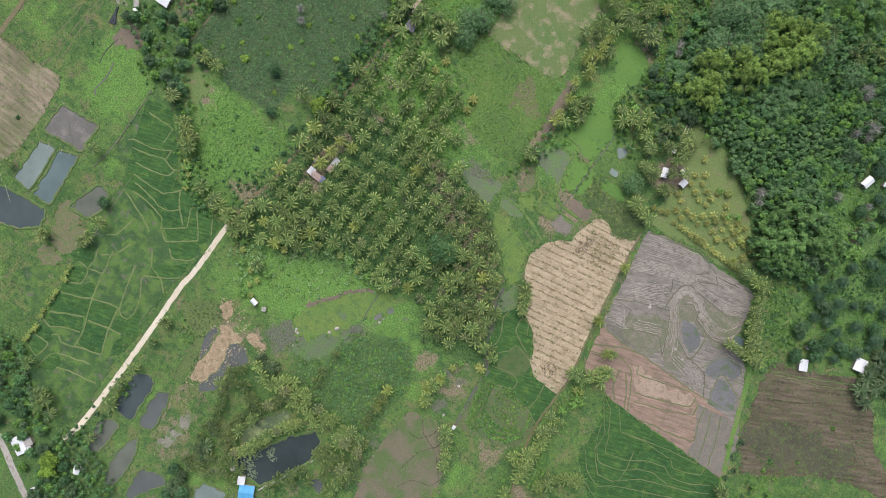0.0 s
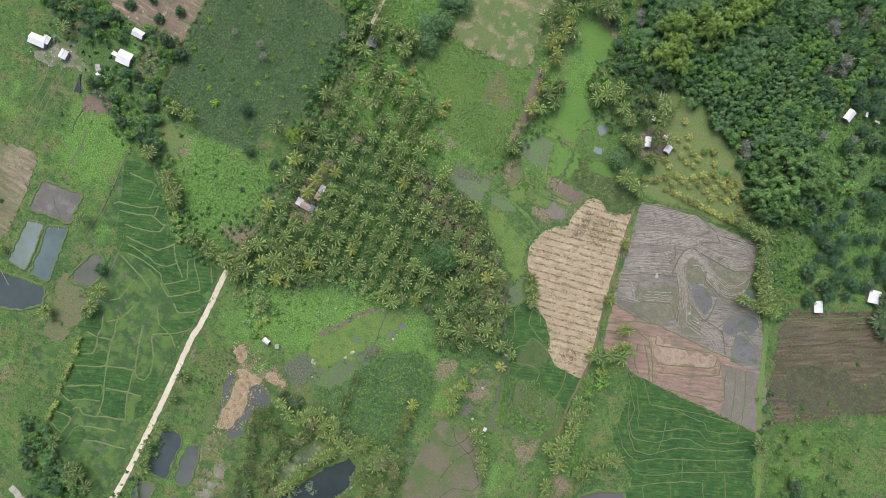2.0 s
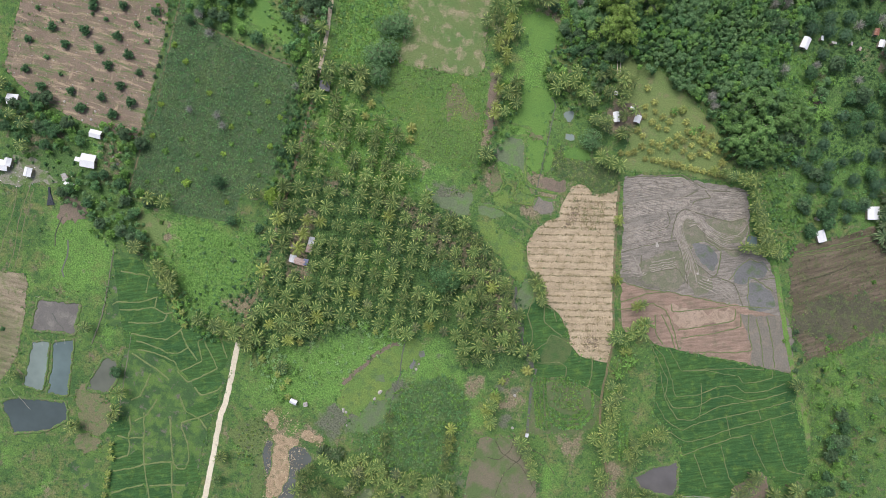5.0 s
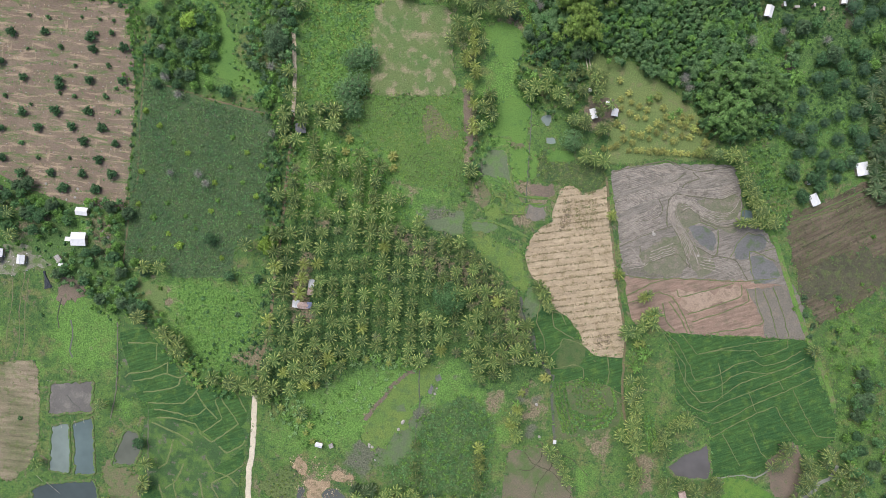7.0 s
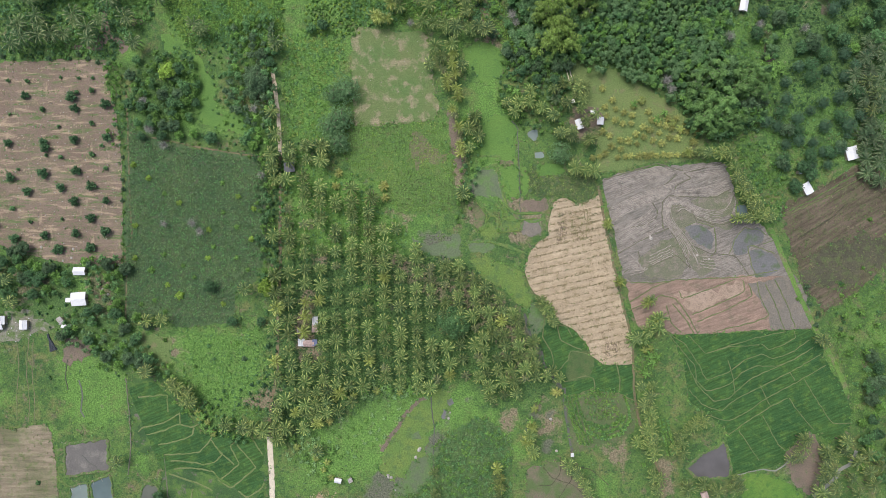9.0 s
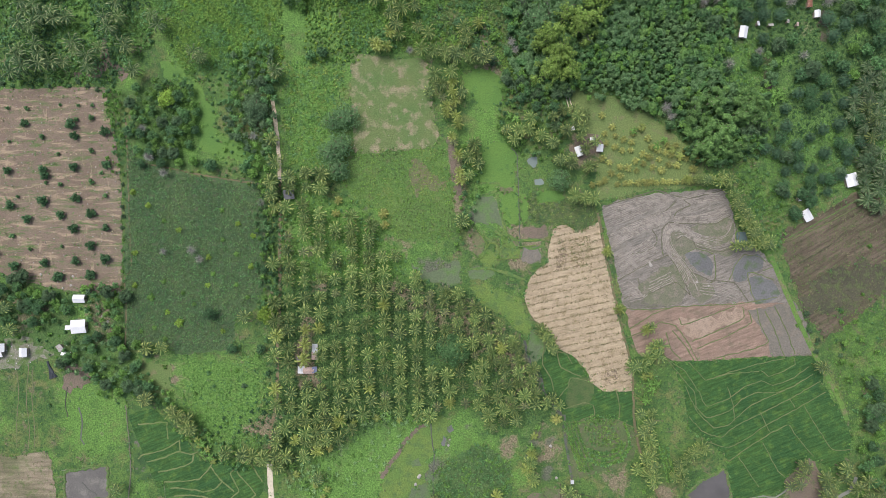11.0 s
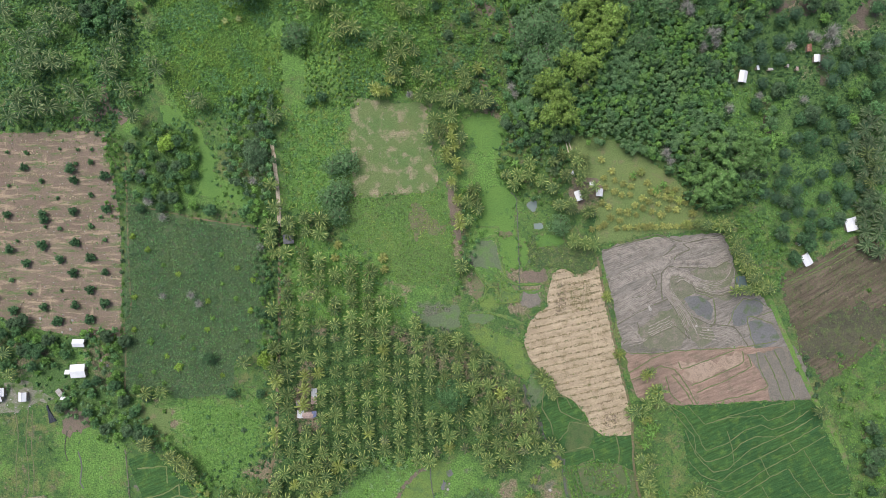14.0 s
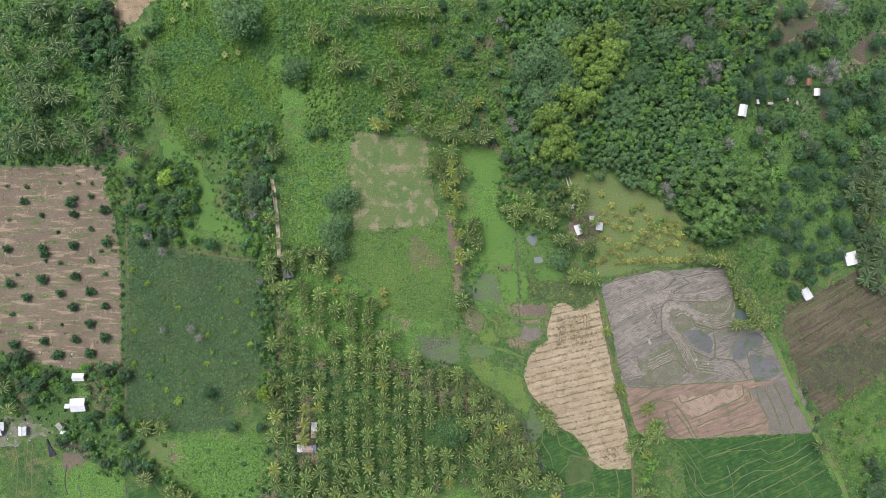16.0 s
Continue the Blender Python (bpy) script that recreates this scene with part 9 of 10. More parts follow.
sheet("wet_patch", [(143.3, 38.2), (144.8, 43.2), (149.1, 46.9), (156.4, 47.8), (159.9, 45.5), (158.7, 40.8), (153.5, 38.5), (150.3, 35.0), (145.3, 34.5)], M_WET, z=0.140, label="wet dark mud in the ploughed field", category="mud", wobble=0.9)
sheet("wet_patch", [(152.0, 35.6), (156.4, 37.4), (165.7, 33.0), (168.3, 27.5), (162.2, 23.4), (156.1, 22.5), (153.2, 28.6)], M_WET, z=0.140, label="wet dark mud in the ploughed field", category="mud", wobble=0.9)
sheet("weedy_patch", [(95.4, 31.6), (105.6, 40.3), (115.7, 41.7), (120.1, 28.6), (115.7, 21.7), (101.2, 22.8)], M_WEEDY_SOIL, z=0.134, label="greenish weeds on ploughed soil", category="weeds", wobble=1.5)
sheet("weedy_patch", [(116.3, 48.4), (120.4, 42.6), (130.2, 34.5), (135.5, 28.1), (127.3, 23.4), (120.7, 31.0)], M_WEEDY_SOIL, z=0.138, label="greenish weeds on ploughed soil", category="weeds", wobble=1.5)
sheet("weedy_patch", [(131.7, 60.0), (141.3, 62.9), (143.0, 55.4), (133.7, 51.6), (125.0, 54.8)], M_WEEDY_SOIL, z=0.134, label="greenish weeds on ploughed soil", category="weeds", wobble=1.5)
sheet("weedy_patch", [(95.8, 33), (112.1, 39.4), (114.8, 33.6), (100.2, 27.3)], M_WEEDY_SOIL, z=0.13, label="greenish weeds on ploughed soil", category="weeds", wobble=1.0)
sheet("pale_stubble", [(113.9, 14.2), (130.3, 15.4), (147.8, 20.3), (149, 15.7), (139.9, 11.2), (123, 3.9), (119.4, 9.4)], M_PALE, z=0.12, label="pale dry stubble in the fallow paddy", category="stubble", wobble=3.0)


# ---- ponds ----
def cornered(outline, step=2.0):
    """The outline with its sides kept straight and its corners only a little blunted."""
    p, out = np.array(outline, float), []
    for a, b in zip(p, np.roll(p, -1, axis=0)):
        n = max(2, int(np.linalg.norm(b - a) / step))
        out += [tuple(a + (b - a) * t) for t in (np.arange(n) + 0.5) / n]
    return out


def pond(outline, material, label, bank=2.2, height=0.55, category="pond"):
    """Water a little below the crest of the bank round it."""
    outline = cornered(outline)
    top = sheet("pond", outline, material, z=0.10, label=label, category=category, wobble=0.5, grid=8)
    ob = new("bank", ridge_mesh("bank", outline, bank, height, M_BANK, 0.0, closed=True, wobble=1.0, uneven=0.9))
    ob.parent = top
    return top


pond([(-199.2, -80.7), (-199.3, -63.2), (-177.7, -60.6), (-176.5, -76.5)], M_MUD, "drained fish pond with cracked grey mud", 1.7, 0.5)
pond([(-196.8, -86.0), (-187.8, -82.4), (-184.4, -109.2), (-195.6, -108.8)], M_WATER_GREY, "silty grey-green fish pond", 1.3, 0.5)
pond([(-186.1, -82.8), (-175.5, -79.0), (-172.0, -107.9), (-182.4, -109.6)], M_WATER_BLUE, "grey-blue fish pond reflecting clouds", 1.3, 0.5)
pond([(-204.9, -119.8), (-196.5, -115), (-171.7, -111.5), (-169, -119.6), (-175.7, -127.6), (-193.7, -133.9)], M_WATER_DEEP, "dark still fish pond", 1.7, 0.5)
pond([(-158.3, -83.9), (-152.1, -83.9), (-149, -93.7), (-152.9, -102.2), (-164.6, -103), (-162.9, -95.5), (-160.2, -87.3)], M_WATER_BROWN, "muddy brown pond with ragged banks", 1.7, 0.5)
pond([(-84.9, -148.9), (-76.9, -144.1), (-71.9, -147.5), (-71.6, -159.1), (-69.8, -168.8), (-77.8, -170.0), (-82.5, -167.8), (-82.6, -158.3)], M_WATER_DEEP, "shallow dark slate pond with weedy banks", 1.2, 0.4)
pond([(-69.2, -149.1), (-63.7, -144.7), (-61.1, -150.8), (-58.3, -166.4), (-66.1, -168.8), (-68.3, -159.5)], M_WATER_SLATE, "shallow slate-grey pond", 1.2, 0.4)
pond([(-84.0, -178.0), (-77.6, -173.9), (-73.4, -175.0), (-72.8, -183.2), (-73.5, -192.2), (-78.5, -195.1), (-81.0, -191.5), (-82.1, -184.6)], M_WATER_BROWN, "silty grey-brown pond", 1.2, 0.4)
pond([(-65.1, -177.0), (-61.6, -173.1), (-57.7, -181.2), (-56.1, -195.8), (-57.5, -202.9), (-63.0, -201.7), (-65.6, -190.4)], M_WATER_BROWN, "silty grey-brown pond", 1.2, 0.4)
pond([(-51.1, -184.4), (-39.7, -180.5), (-35.7, -183.7), (-40.9, -191.5), (-45.6, -202.0), (-49.3, -201.1), (-50.5, -191.7)], M_WATER_SLATE, "shallow slate-grey pond", 1.2, 0.4)
pond([(-16.0, -150.5), (-8.2, -136.1), (-1.2, -123.9), (7.4, -113.3), (13.8, -117.5), (14.1, -129.2), (8.2, -142.8), (2.6, -154.3), (-3.8, -154.2), (-11.2, -155.6)], M_WATER_DARK, "black fish pond ringed by palms", 1.7, 0.5)
pond([(-23.3, -137.7), (-20.6, -129.4), (-11.5, -113.9), (-6.6, -116.7), (-11.0, -128.4), (-18.0, -144.3)], M_WATER_GREEN, "pond filmed with green algae", 1.7, 0.5)
pond([(-23.8, -176.7), (-20.7, -170.3), (-9.4, -167.2), (-6.9, -172.2), (-18.1, -181.9)], M_WATER_GREY, "silty grey-green pond", 1.7, 0.5)
pond([(19.9, -135.3), (22.9, -131.4), (28.7, -132.9), (29.8, -138.1), (23.8, -138.3)], M_WATER_SLATE, "small slate-grey pond", 1.7, 0.5)
pond([(-24.2, -164.3), (-17.5, -157.4), (-16.6, -160.1), (-21.6, -165.6)], M_WATER_SLATE, "small slate-grey pond", 1.7, 0.5)
pond([(119.6, -75.5), (126.9, -69.4), (137.9, -63.3), (140.3, -62.7), (143.4, -77.3), (141.6, -80.4), (134.2, -81), (124.5, -80.4)], M_WATER_MUD, "muddy grey pond beside rice", 1.7, 0.5)
pond([(39.0, 98.6), (41.1, 99.2), (43.1, 98.4), (44.3, 96.0), (43.1, 93.4), (40.8, 92.8), (38.7, 94.0), (37.9, 96.3)], M_WATER_GREY, "small round pale grey pond", 0.7, 0.2)
pond([(41.8, 86.6), (46.1, 86.9), (47.7, 84), (41.8, 83.4)], M_WATER_GREY, "small pale grey pool", 0.7, 0.2)
pond([(145.6, 60.3), (150.0, 60.3), (152.9, 55.9), (150.0, 53.9), (145.9, 54.5)], M_WATER_BLUE, "small grey pool by the field", 0.8, 0.3)
strip("stream", [(185.5, -90.1), (189.2, -87), (197.7, -79.7), (198.9, -76.4), (204.4, -73), (207.7, -66.3)], 1.8, M_STREAM, z=0.02, label="pale shallow stream under trees", category="stream")
strip("stream", [(145.8, -79.1), (152.5, -77.3), (158.7, -76.1), (166, -76.9), (171.5, -73), (173.9, -70)], 0.7, M_STREAM, z=0.02, label="pale shallow stream beside rice", category="stream")
strip("ditch", [(30.1, 103), (33, 98.7), (34, 77.2), (34.6, 51.7)], 0.45, M_DITCH, z=0.02, label="narrow dark ditch across the meadow", category="ditch")
strip("ditch", [(36.8, 3.9), (39.4, -4.9), (45.2, -13.7), (47.2, -22.5), (56, -34.3), (57.6, -34.3), (57.2, -41.1), (59.1, -54.8), (61.5, -68.5)], 1.3, M_DITCH, z=0.02, label="narrow dark irrigation ditch", category="ditch")
strip("field_path", [(74.6, 69.4), (77.5, 53.8), (82.4, 30.3), (87.3, 8.8), (92.2, -10.8), (93.2, -37.2), (93.8, -41.1), (96.7, -54.8), (102.6, -68.5), (107.5, -80.2), (108.5, -91)], 1.3, M_TRACK, label="grassy path between two fields", category="path")
strip("field_path", [(141.1, 79.2), (149.9, 65.5), (164, 46), (171.4, 28.3), (179.2, 10.7), (188, -6.9), (198.8, -26.4), (202.7, -37.2)], 2.6, M_PATHGRASS, label="bright grassy path beside the fields", category="path")
strip("field_path", [(57, 132.9), (58.4, 128), (59.8, 123.2)], 0.5, M_ROAD, label="thin pale trail in the pasture", category="path")
strip("field_path", [(58.6, 132.9), (60.2, 128), (61.3, 123.7)], 0.5, M_ROAD, label="thin pale trail in the pasture", category="path")
strip("low_wall", [(-168.1, -29.2), (-165.8, -53.4), (-165.6, -67), (-166.9, -78.9)], 0.6, M_STONEDARK, z=0.1, label="low grey stone dike", category="wall")
strip("low_wall", [(-148.3, -68.6), (-146.2, -91.5), (-144, -113.5)], 0.6, M_STONEDARK, z=0.1, label="low grey stone dike", category="wall")
strip("low_wall", [(2.9, -156.2), (9.4, -141.4), (15.4, -126.7)], 0.8, M_STONE, z=0.2, label="pale concrete pond wall", category="wall")

sheet("wet_patch", [(-21.7, 43.4), (-14.4, 39.1), (-2.8, 42), (3, 44.9), (4.5, 39.1), (3, 33.3), (-7.1, 34.2), (-15.9, 36.2)], M_BOG, z=0.040, label="boggy grey-green hollow in the meadow", category="bog", wobble=2.0)
sheet("wet_patch", [(14.1, 78.0), (22.2, 77.4), (24.5, 69.3), (26.3, 62.9), (19.9, 64.7), (11.7, 65.0), (11.2, 71.6)], M_BOG, z=0.045, label="boggy grey-green hollow in the meadow", category="bog", wobble=2.0)
sheet("weed_field", [(25.1, 80.6), (33.8, 80.3), (33.8, 65.0), (28.6, 64.7), (25.7, 70.8)], M_GLADE, z=0.052, label="lush green strip beside the ditch", category="grass", wobble=1.5)
sheet("weed_field", [(35.6, 79.2), (38.2, 78.0), (38.7, 66.4), (35.0, 64.1)], M_GLADE, z=0.052, label="lush green strip beside the ditch", category="grass", wobble=1.2)
sheet("bare_soil", [(23.4, 82.7), (31.5, 81.8), (29.2, 79.2), (23.9, 80.1)], M_BROWNGRASS, z=0.058, label="dead brown grass in wet meadow", category="weeds", wobble=1.5)
sheet("bare_soil", [(35.6, 62.0), (47.2, 62.9), (49.5, 58.3), (41.4, 56.5), (35.6, 58.0)], M_REDSOIL, z=0.058, label="bare brown soil in wet meadow", category="soil", wobble=2.0)
sheet("bare_soil", [(37.0, 51.3), (43.7, 51.3), (44.8, 45.5), (40.2, 42.9), (35.6, 45.5)], M_DAMP, z=0.085, label="grey-brown muddy patch in wet meadow", category="soil", wobble=1.8)
sheet("weed_field", [(23.9, 60.0), (28.0, 55.9), (33.8, 51.6), (33.8, 46.7), (25.7, 46.7), (23.9, 50.1), (25.4, 52.8), (22.8, 57.1)], M_LIME, z=0.082, label="yellowish green wet grass", category="weeds", wobble=1.2)
sheet("weed_field", [(43.7, 80.6), (54.1, 80.6), (57.6, 76.0), (44.0, 75.1)], M_GLADE, z=0.052, label="bright green strip beside maize", category="grass", wobble=1.0)
ridge = ridge_mesh("grassy_bank", [(17.5, 51.3), (19.3, 53.9), (22.8, 53.3), (24.2, 50.7), (22.8, 47.2), (24.8, 45.5), (34.4, 46.7)], 0.8, 0.3, M_LIME)
tagged(new("grassy_bank", ridge), "low grassy bank curving through wet meadow", "bank", kind="structure")
ridge = ridge_mesh("grassy_bank", [(26.5, 62.9), (28.0, 58.3), (31.2, 55.7), (37.3, 55.1), (45.4, 55.9)], 0.8, 0.3, M_LIME)
tagged(new("grassy_bank", ridge), "low grassy bank curving through wet meadow", "bank", kind="structure")
ridge = ridge_mesh("grassy_bank", [(24.5, 58.3), (26.3, 53.6), (30.0, 51.6), (43.1, 52.8)], 0.8, 0.3, M_LIME)
tagged(new("grassy_bank", ridge), "low grassy bank curving through wet meadow", "bank", kind="structure")
ridge = ridge_mesh("grassy_bank", [(17.5, 40.8), (21.6, 40.0), (28.6, 37.1)], 0.8, 0.3, M_LIME)
tagged(new("grassy_bank", ridge), "low grassy bank curving through wet meadow", "bank", kind="structure")
ridge = ridge_mesh("grassy_bank", [(10.6, 63.5), (14.6, 58.3), (17.8, 53.0)], 0.8, 0.3, M_LIME)
tagged(new("grassy_bank", ridge), "low grassy bank curving through wet meadow", "bank", kind="structure")
ridge = ridge_mesh("grassy_bank", [(10.0, 49.6), (12.9, 45.5), (16.4, 47.8), (17.3, 53.3)], 0.8, 0.3, M_LIME)
tagged(new("grassy_bank", ridge), "low grassy bank curving through wet meadow", "bank", kind="structure")
sheet("wet_patch", [(8.8, 40.3), (19, 41.2), (21.9, 38.3), (16.1, 35.3), (8.8, 35.9)], M_BOG, z=0.050, label="boggy grey-green hollow in the meadow", category="bog", wobble=1.2)
sheet("wet_patch", [(33.5, 51.3), (43.7, 51.9), (45.1, 47.6), (37.9, 44.7)], M_BOG, z=0.055, label="boggy grey-green hollow in the meadow", category="bog", wobble=1.2)
sheet("weed_field", [(10.3, 59.2), (16.1, 57.7), (16.7, 51.9), (13.2, 47), (10.3, 50.4)], M_BROWNGRASS, z=0.060, label="patch of dead brown grass", category="weeds", wobble=1.5)
sheet("weed_field", [(22.8, 54.8), (32.9, 56.3), (35.8, 51.3), (28.6, 45.5), (22.8, 47.5)], M_BROWNGRASS, z=0.065, label="patch of dead brown grass", category="weeds", wobble=1.5)
sheet("weed_field", [(8.8, 32.1), (20.5, 31.6), (32.1, 27.2), (39.4, 15.6), (42.3, 9.8), (36.5, 5.4), (26.3, 15.6), (11.8, 25.2)], M_LIME, z=0.070, label="lime green strip of wet grass", category="weeds", wobble=2.5)
sheet("weed_field", [(14.1, 49), (21.3, 50.5), (24.2, 43.2), (19.9, 41.7), (14.1, 43.2)], M_LIME, z=0.075, label="lime green patch of wet grass", category="weeds", wobble=1.5)
sheet("bare_soil", [(-3.4, 108.5), (0.4, 108.5), (1.9, 95.5), (4.8, 85.3), (4.8, 78.0), (0.4, 79.5), (-1.0, 92.5)], M_REDSOIL, z=0.055, label="bare brown strip beneath leaning palms", category="soil", wobble=2.0)
sheet("bare_soil", [(-20.8, 95.5), (-16.4, 96.0), (-9.8, 89.1), (-3.4, 86.7), (-4.8, 80.9), (-16.4, 82.4), (-19.3, 78.0), (-21.4, 86.7)], M_BROWNGRASS, z=0.078, label="dead brown weeds in the green field", category="weeds", wobble=3.0)
sheet("weed_field", [(-150.0, 147.2), (-138.4, 144.8), (-131.2, 136.1), (-124.8, 125.9), (-121.0, 120.1), (-122.5, 111.4), (-116.6, 107.1), (-96.3, 105.6), (-94.0, 99.8), (-105.0, 96.0), (-122.5, 98.9), (-130.6, 102.7), (-128.8, 112.9), (-130.6, 124.5), (-137.0, 134.7), (-147.1, 137.6)], M_GLADE, z=0.030, label="short bright green grass in a glade", category="grass", wobble=2.5)
sheet("weed_field", [(5.3, 140.5), (19.9, 143.4), (26.3, 136.1), (26.5, 127.4), (17.0, 123.0), (8.3, 130.3)], M_GLADE, z=0.034, label="short bright green grass", category="grass", wobble=2.5)
sheet("weed_field", [(-218.4, 202.2), (-210.6, 203.9), (-203.3, 201.6), (-203.9, 196.4), (-212.0, 195.8), (-217.8, 197.5)], M_GLADE, z=0.034, label="short bright green grass", category="grass", wobble=2.5)
sheet("weed_field", [(-199.8, 178.4), (-188.8, 179.5), (-183.6, 172.6), (-185.9, 163.9), (-182.4, 159.5), (-191.7, 156.6), (-206.2, 159.5), (-207.7, 165.3), (-197.5, 166.8)], M_GLADE, z=0.034, label="short green grass among palms", category="grass", wobble=2.5)
sheet("bare_soil", [(-180.1, 159.5), (-177.2, 159.8), (-177.8, 154.6), (-175.4, 147.9), (-170.8, 145.8), (-166.7, 140.6), (-169.6, 137.1), (-172.8, 142.1), (-178.6, 144.1), (-180.7, 139.2), (-188.8, 139.5), (-197.5, 138.3), (-196.1, 141.2), (-185.9, 142.4), (-181.3, 147.9)], M_REDSOIL, z=0.05, label="trodden brown earth beneath palms", category="soil", wobble=1.5)
sheet("bare_soil", [(-164.4, 155.7), (-159.8, 154.6), (-160.3, 151.7), (-165.0, 152.2)], M_REDSOIL, z=0.05, label="trodden brown earth beneath palms", category="soil", wobble=1.5)
sheet("bare_soil", [(28.5, 197.3), (33.4, 198.7), (32.5, 191.4), (33.1, 183.6), (29.9, 182.7), (29.0, 190.0)], M_REDSOIL, z=0.05, label="bare brown path into the woods", category="soil", wobble=1.0)
sheet("bare_soil", [(60.5, 105.5), (66, 109), (74, 108.5), (78, 104.5), (73, 100), (67, 97), (61, 97.5)], M_REDSOIL, z=0.075, label="trodden brown yard round the farm huts", category="soil", wobble=2.5)
sheet("bare_soil", [(8.1, 202.2), (14.5, 201.6), (20.9, 198.1), (20.9, 193.5), (15.1, 194.6), (9.9, 198.1)], M_REDSOIL, z=0.05, label="bare brown patch in scrub", category="soil", wobble=2.0)
sheet("weed_field", [(14.4, 102.7), (30.0, 104.2), (32.9, 92.5), (32.1, 82.4), (25.7, 80.3), (15.5, 85.3)], M_GLADE, z=0.038, label="short bright green grass", category="grass", wobble=2.5)
sheet("weed_field", [(24.2, 80.9), (32.9, 79.5), (33.8, 65.0), (27.1, 63.5)], M_GLADE, z=0.042, label="short lime green wet grass", category="grass", wobble=2.5)
sheet("bare_clearing", [(-177.8, 212.6), (-178.6, 227.7), (-145.2, 227.7), (-153.1, 218.5), (-158.9, 213.2), (-166.1, 206), (-172, 203.1), (-176.3, 206.8)], M_TANSTRAW, z=0.06, label="bare tan clearing with dry litter", category="clearing", wobble=2.5)
sheet("bare_soil", [(-232.8, 2.5), (-219.8, 4.8), (-212.5, 1.1), (-206.7, -3.3), (-215.4, -6.8), (-232.8, -8.5)], M_DUST, z=0.05, label="grey trodden yard round the huts", category="soil", wobble=3.5)
sheet("bare_soil", [(-198.5, -10.6), (-193.6, -9.1), (-186.4, -11.4), (-184.9, -14.3), (-189.3, -19.3), (-193.6, -21.3), (-198.0, -23.1), (-200.3, -20.7), (-199.4, -14.9)], M_REDSOIL, z=0.055, label="bare brown earth dug beside a tarpaulin", category="soil", wobble=2.5)
sheet("bare_soil", [(-221.2, -4.5), (-206.1, -1.6), (-204.9, -3.6), (-215.4, -6.8), (-224.1, -9.7), (-232.8, -10.3), (-232.8, -7.9)], M_DUST, z=0.046, label="trodden grey path from the huts", category="path", wobble=1.2)
sheet("weed_field", [(-160.2, -6.2), (-145.7, -9.1), (-143.9, -20.7), (-150.0, -25.1), (-158.5, -20.7), (-160.8, -13.5)], M_PASTURE, z=0.045, label="short olive grass in the rough pasture", category="grass", wobble=3.0)
for patch in BARE_SOIL:
    sheet("bare_soil", [tuple(q) for q in patch], M_SLOPESOIL, z=0.06, label="bare reddish soil between slope trees", category="soil", wobble=2.5)
sheet("bare_soil", [(171.6, -67.1), (179.7, -58.3), (187, -56), (187.8, -64.1), (189, -84.5), (182.6, -88.8), (173.9, -80.1)], M_REDSOIL, z=0.06, label="bare brown soil beside the stream", category="soil", wobble=2.5)
sheet("rice_plot", [(-162.4, -143), (-159.3, -137.6), (-151.5, -135.2), (-150.4, -141.3), (-157.2, -147.1)], M_RICE_MIXED, z=0.07, label="small weedy plot beside the dike", category="rice paddy", wobble=1.5)
sheet("rice_plot", [(-155.8, -148.9), (-147.1, -143.5), (-145.2, -150.6), (-148.5, -155.8)], M_RICE_MIXED, z=0.07, label="small weedy plot beside the dike", category="rice paddy", wobble=1.5)
sheet("weed_field", [(-168.6, -107.2), (-164.1, -99.8), (-151.5, -105.4), (-144.2, -114.5), (-150.7, -124.1), (-160.7, -120.9)], M_BROWNGRASS, z=0.072, label="brown weedy bank by the ponds", category="weeds", wobble=2.5)
sheet("weed_field", [(-164.2, -130.4), (-158.6, -124.4), (-149.3, -125.9), (-151.1, -131.1), (-158.4, -134)], M_BROWNGRASS, z=0.076, label="brown weedy bank by the ponds", category="weeds", wobble=2.0)
sheet("weed_field", [(-29.4, -86.2), (-14.8, -67.2), (-4, -62.2), (-4, -71.5), (-19.4, -89.4)], M_BOG, z=0.04, label="sodden grey-green grass", category="weeds", wobble=3.0)
sheet("weed_field", [(-37.6, -76.5), (-32.4, -61.4), (-25.2, -49.8), (-17.9, -39.9), (-7.7, -35.3), (-0.5, -38.2), (-3.4, -46.9), (-10.6, -55.6), (-15.6, -67.2), (-19.3, -75.9), (-29.5, -81.7)], M_LIME, z=0.030, label="smooth lime green wet grass", category="grass", wobble=3.0)
sheet("wet_patch", [(-21.4, -58.5), (-17.3, -56.7), (-16.1, -59.9), (-20.5, -61.7)], M_BOG, z=0.060, label="grey mud in the wet grass", category="mud", wobble=1.2)
sheet("wet_patch", [(-3.4, -40.8), (-0.5, -39.9), (1.0, -42.2), (-2.2, -43.4)], M_WET, z=0.060, label="grey mud in the wet grass", category="mud", wobble=0.8)
sheet("wet_patch", [(-5.1, -45.1), (-3.4, -46.0), (-3.9, -50.4), (-5.7, -49.8)], M_WET, z=0.060, label="grey mud in the wet grass", category="mud", wobble=0.8)
sheet("scorched_patch", [(181.9, 28.5), (192.8, 39.3), (201.4, 38), (211.6, 44.5), (222.2, 43.8), (229.3, 53.4), (234.8, 36.7), (227.1, 29), (212.8, 28.4), (203.8, 18.2), (191.4, 18.3), (182.1, 12.1), (178.5, 20.2)], M_CHAR, z=0.10, label="scorched dark streak in the brown field", category="burnt ground", wobble=6.0)
sheet("marsh", [(-87.9, -104.4), (-75.8, -93.9), (-65.8, -97.9), (-68.2, -106.6), (-64.6, -120.8), (-62.5, -136.2), (-70.5, -139.1), (-69.2, -127.8), (-71.4, -114.3), (-80.6, -111.4)], M_MARSH, z=0.05, label="olive marsh weeds beside the road", category="marsh", wobble=2.0)
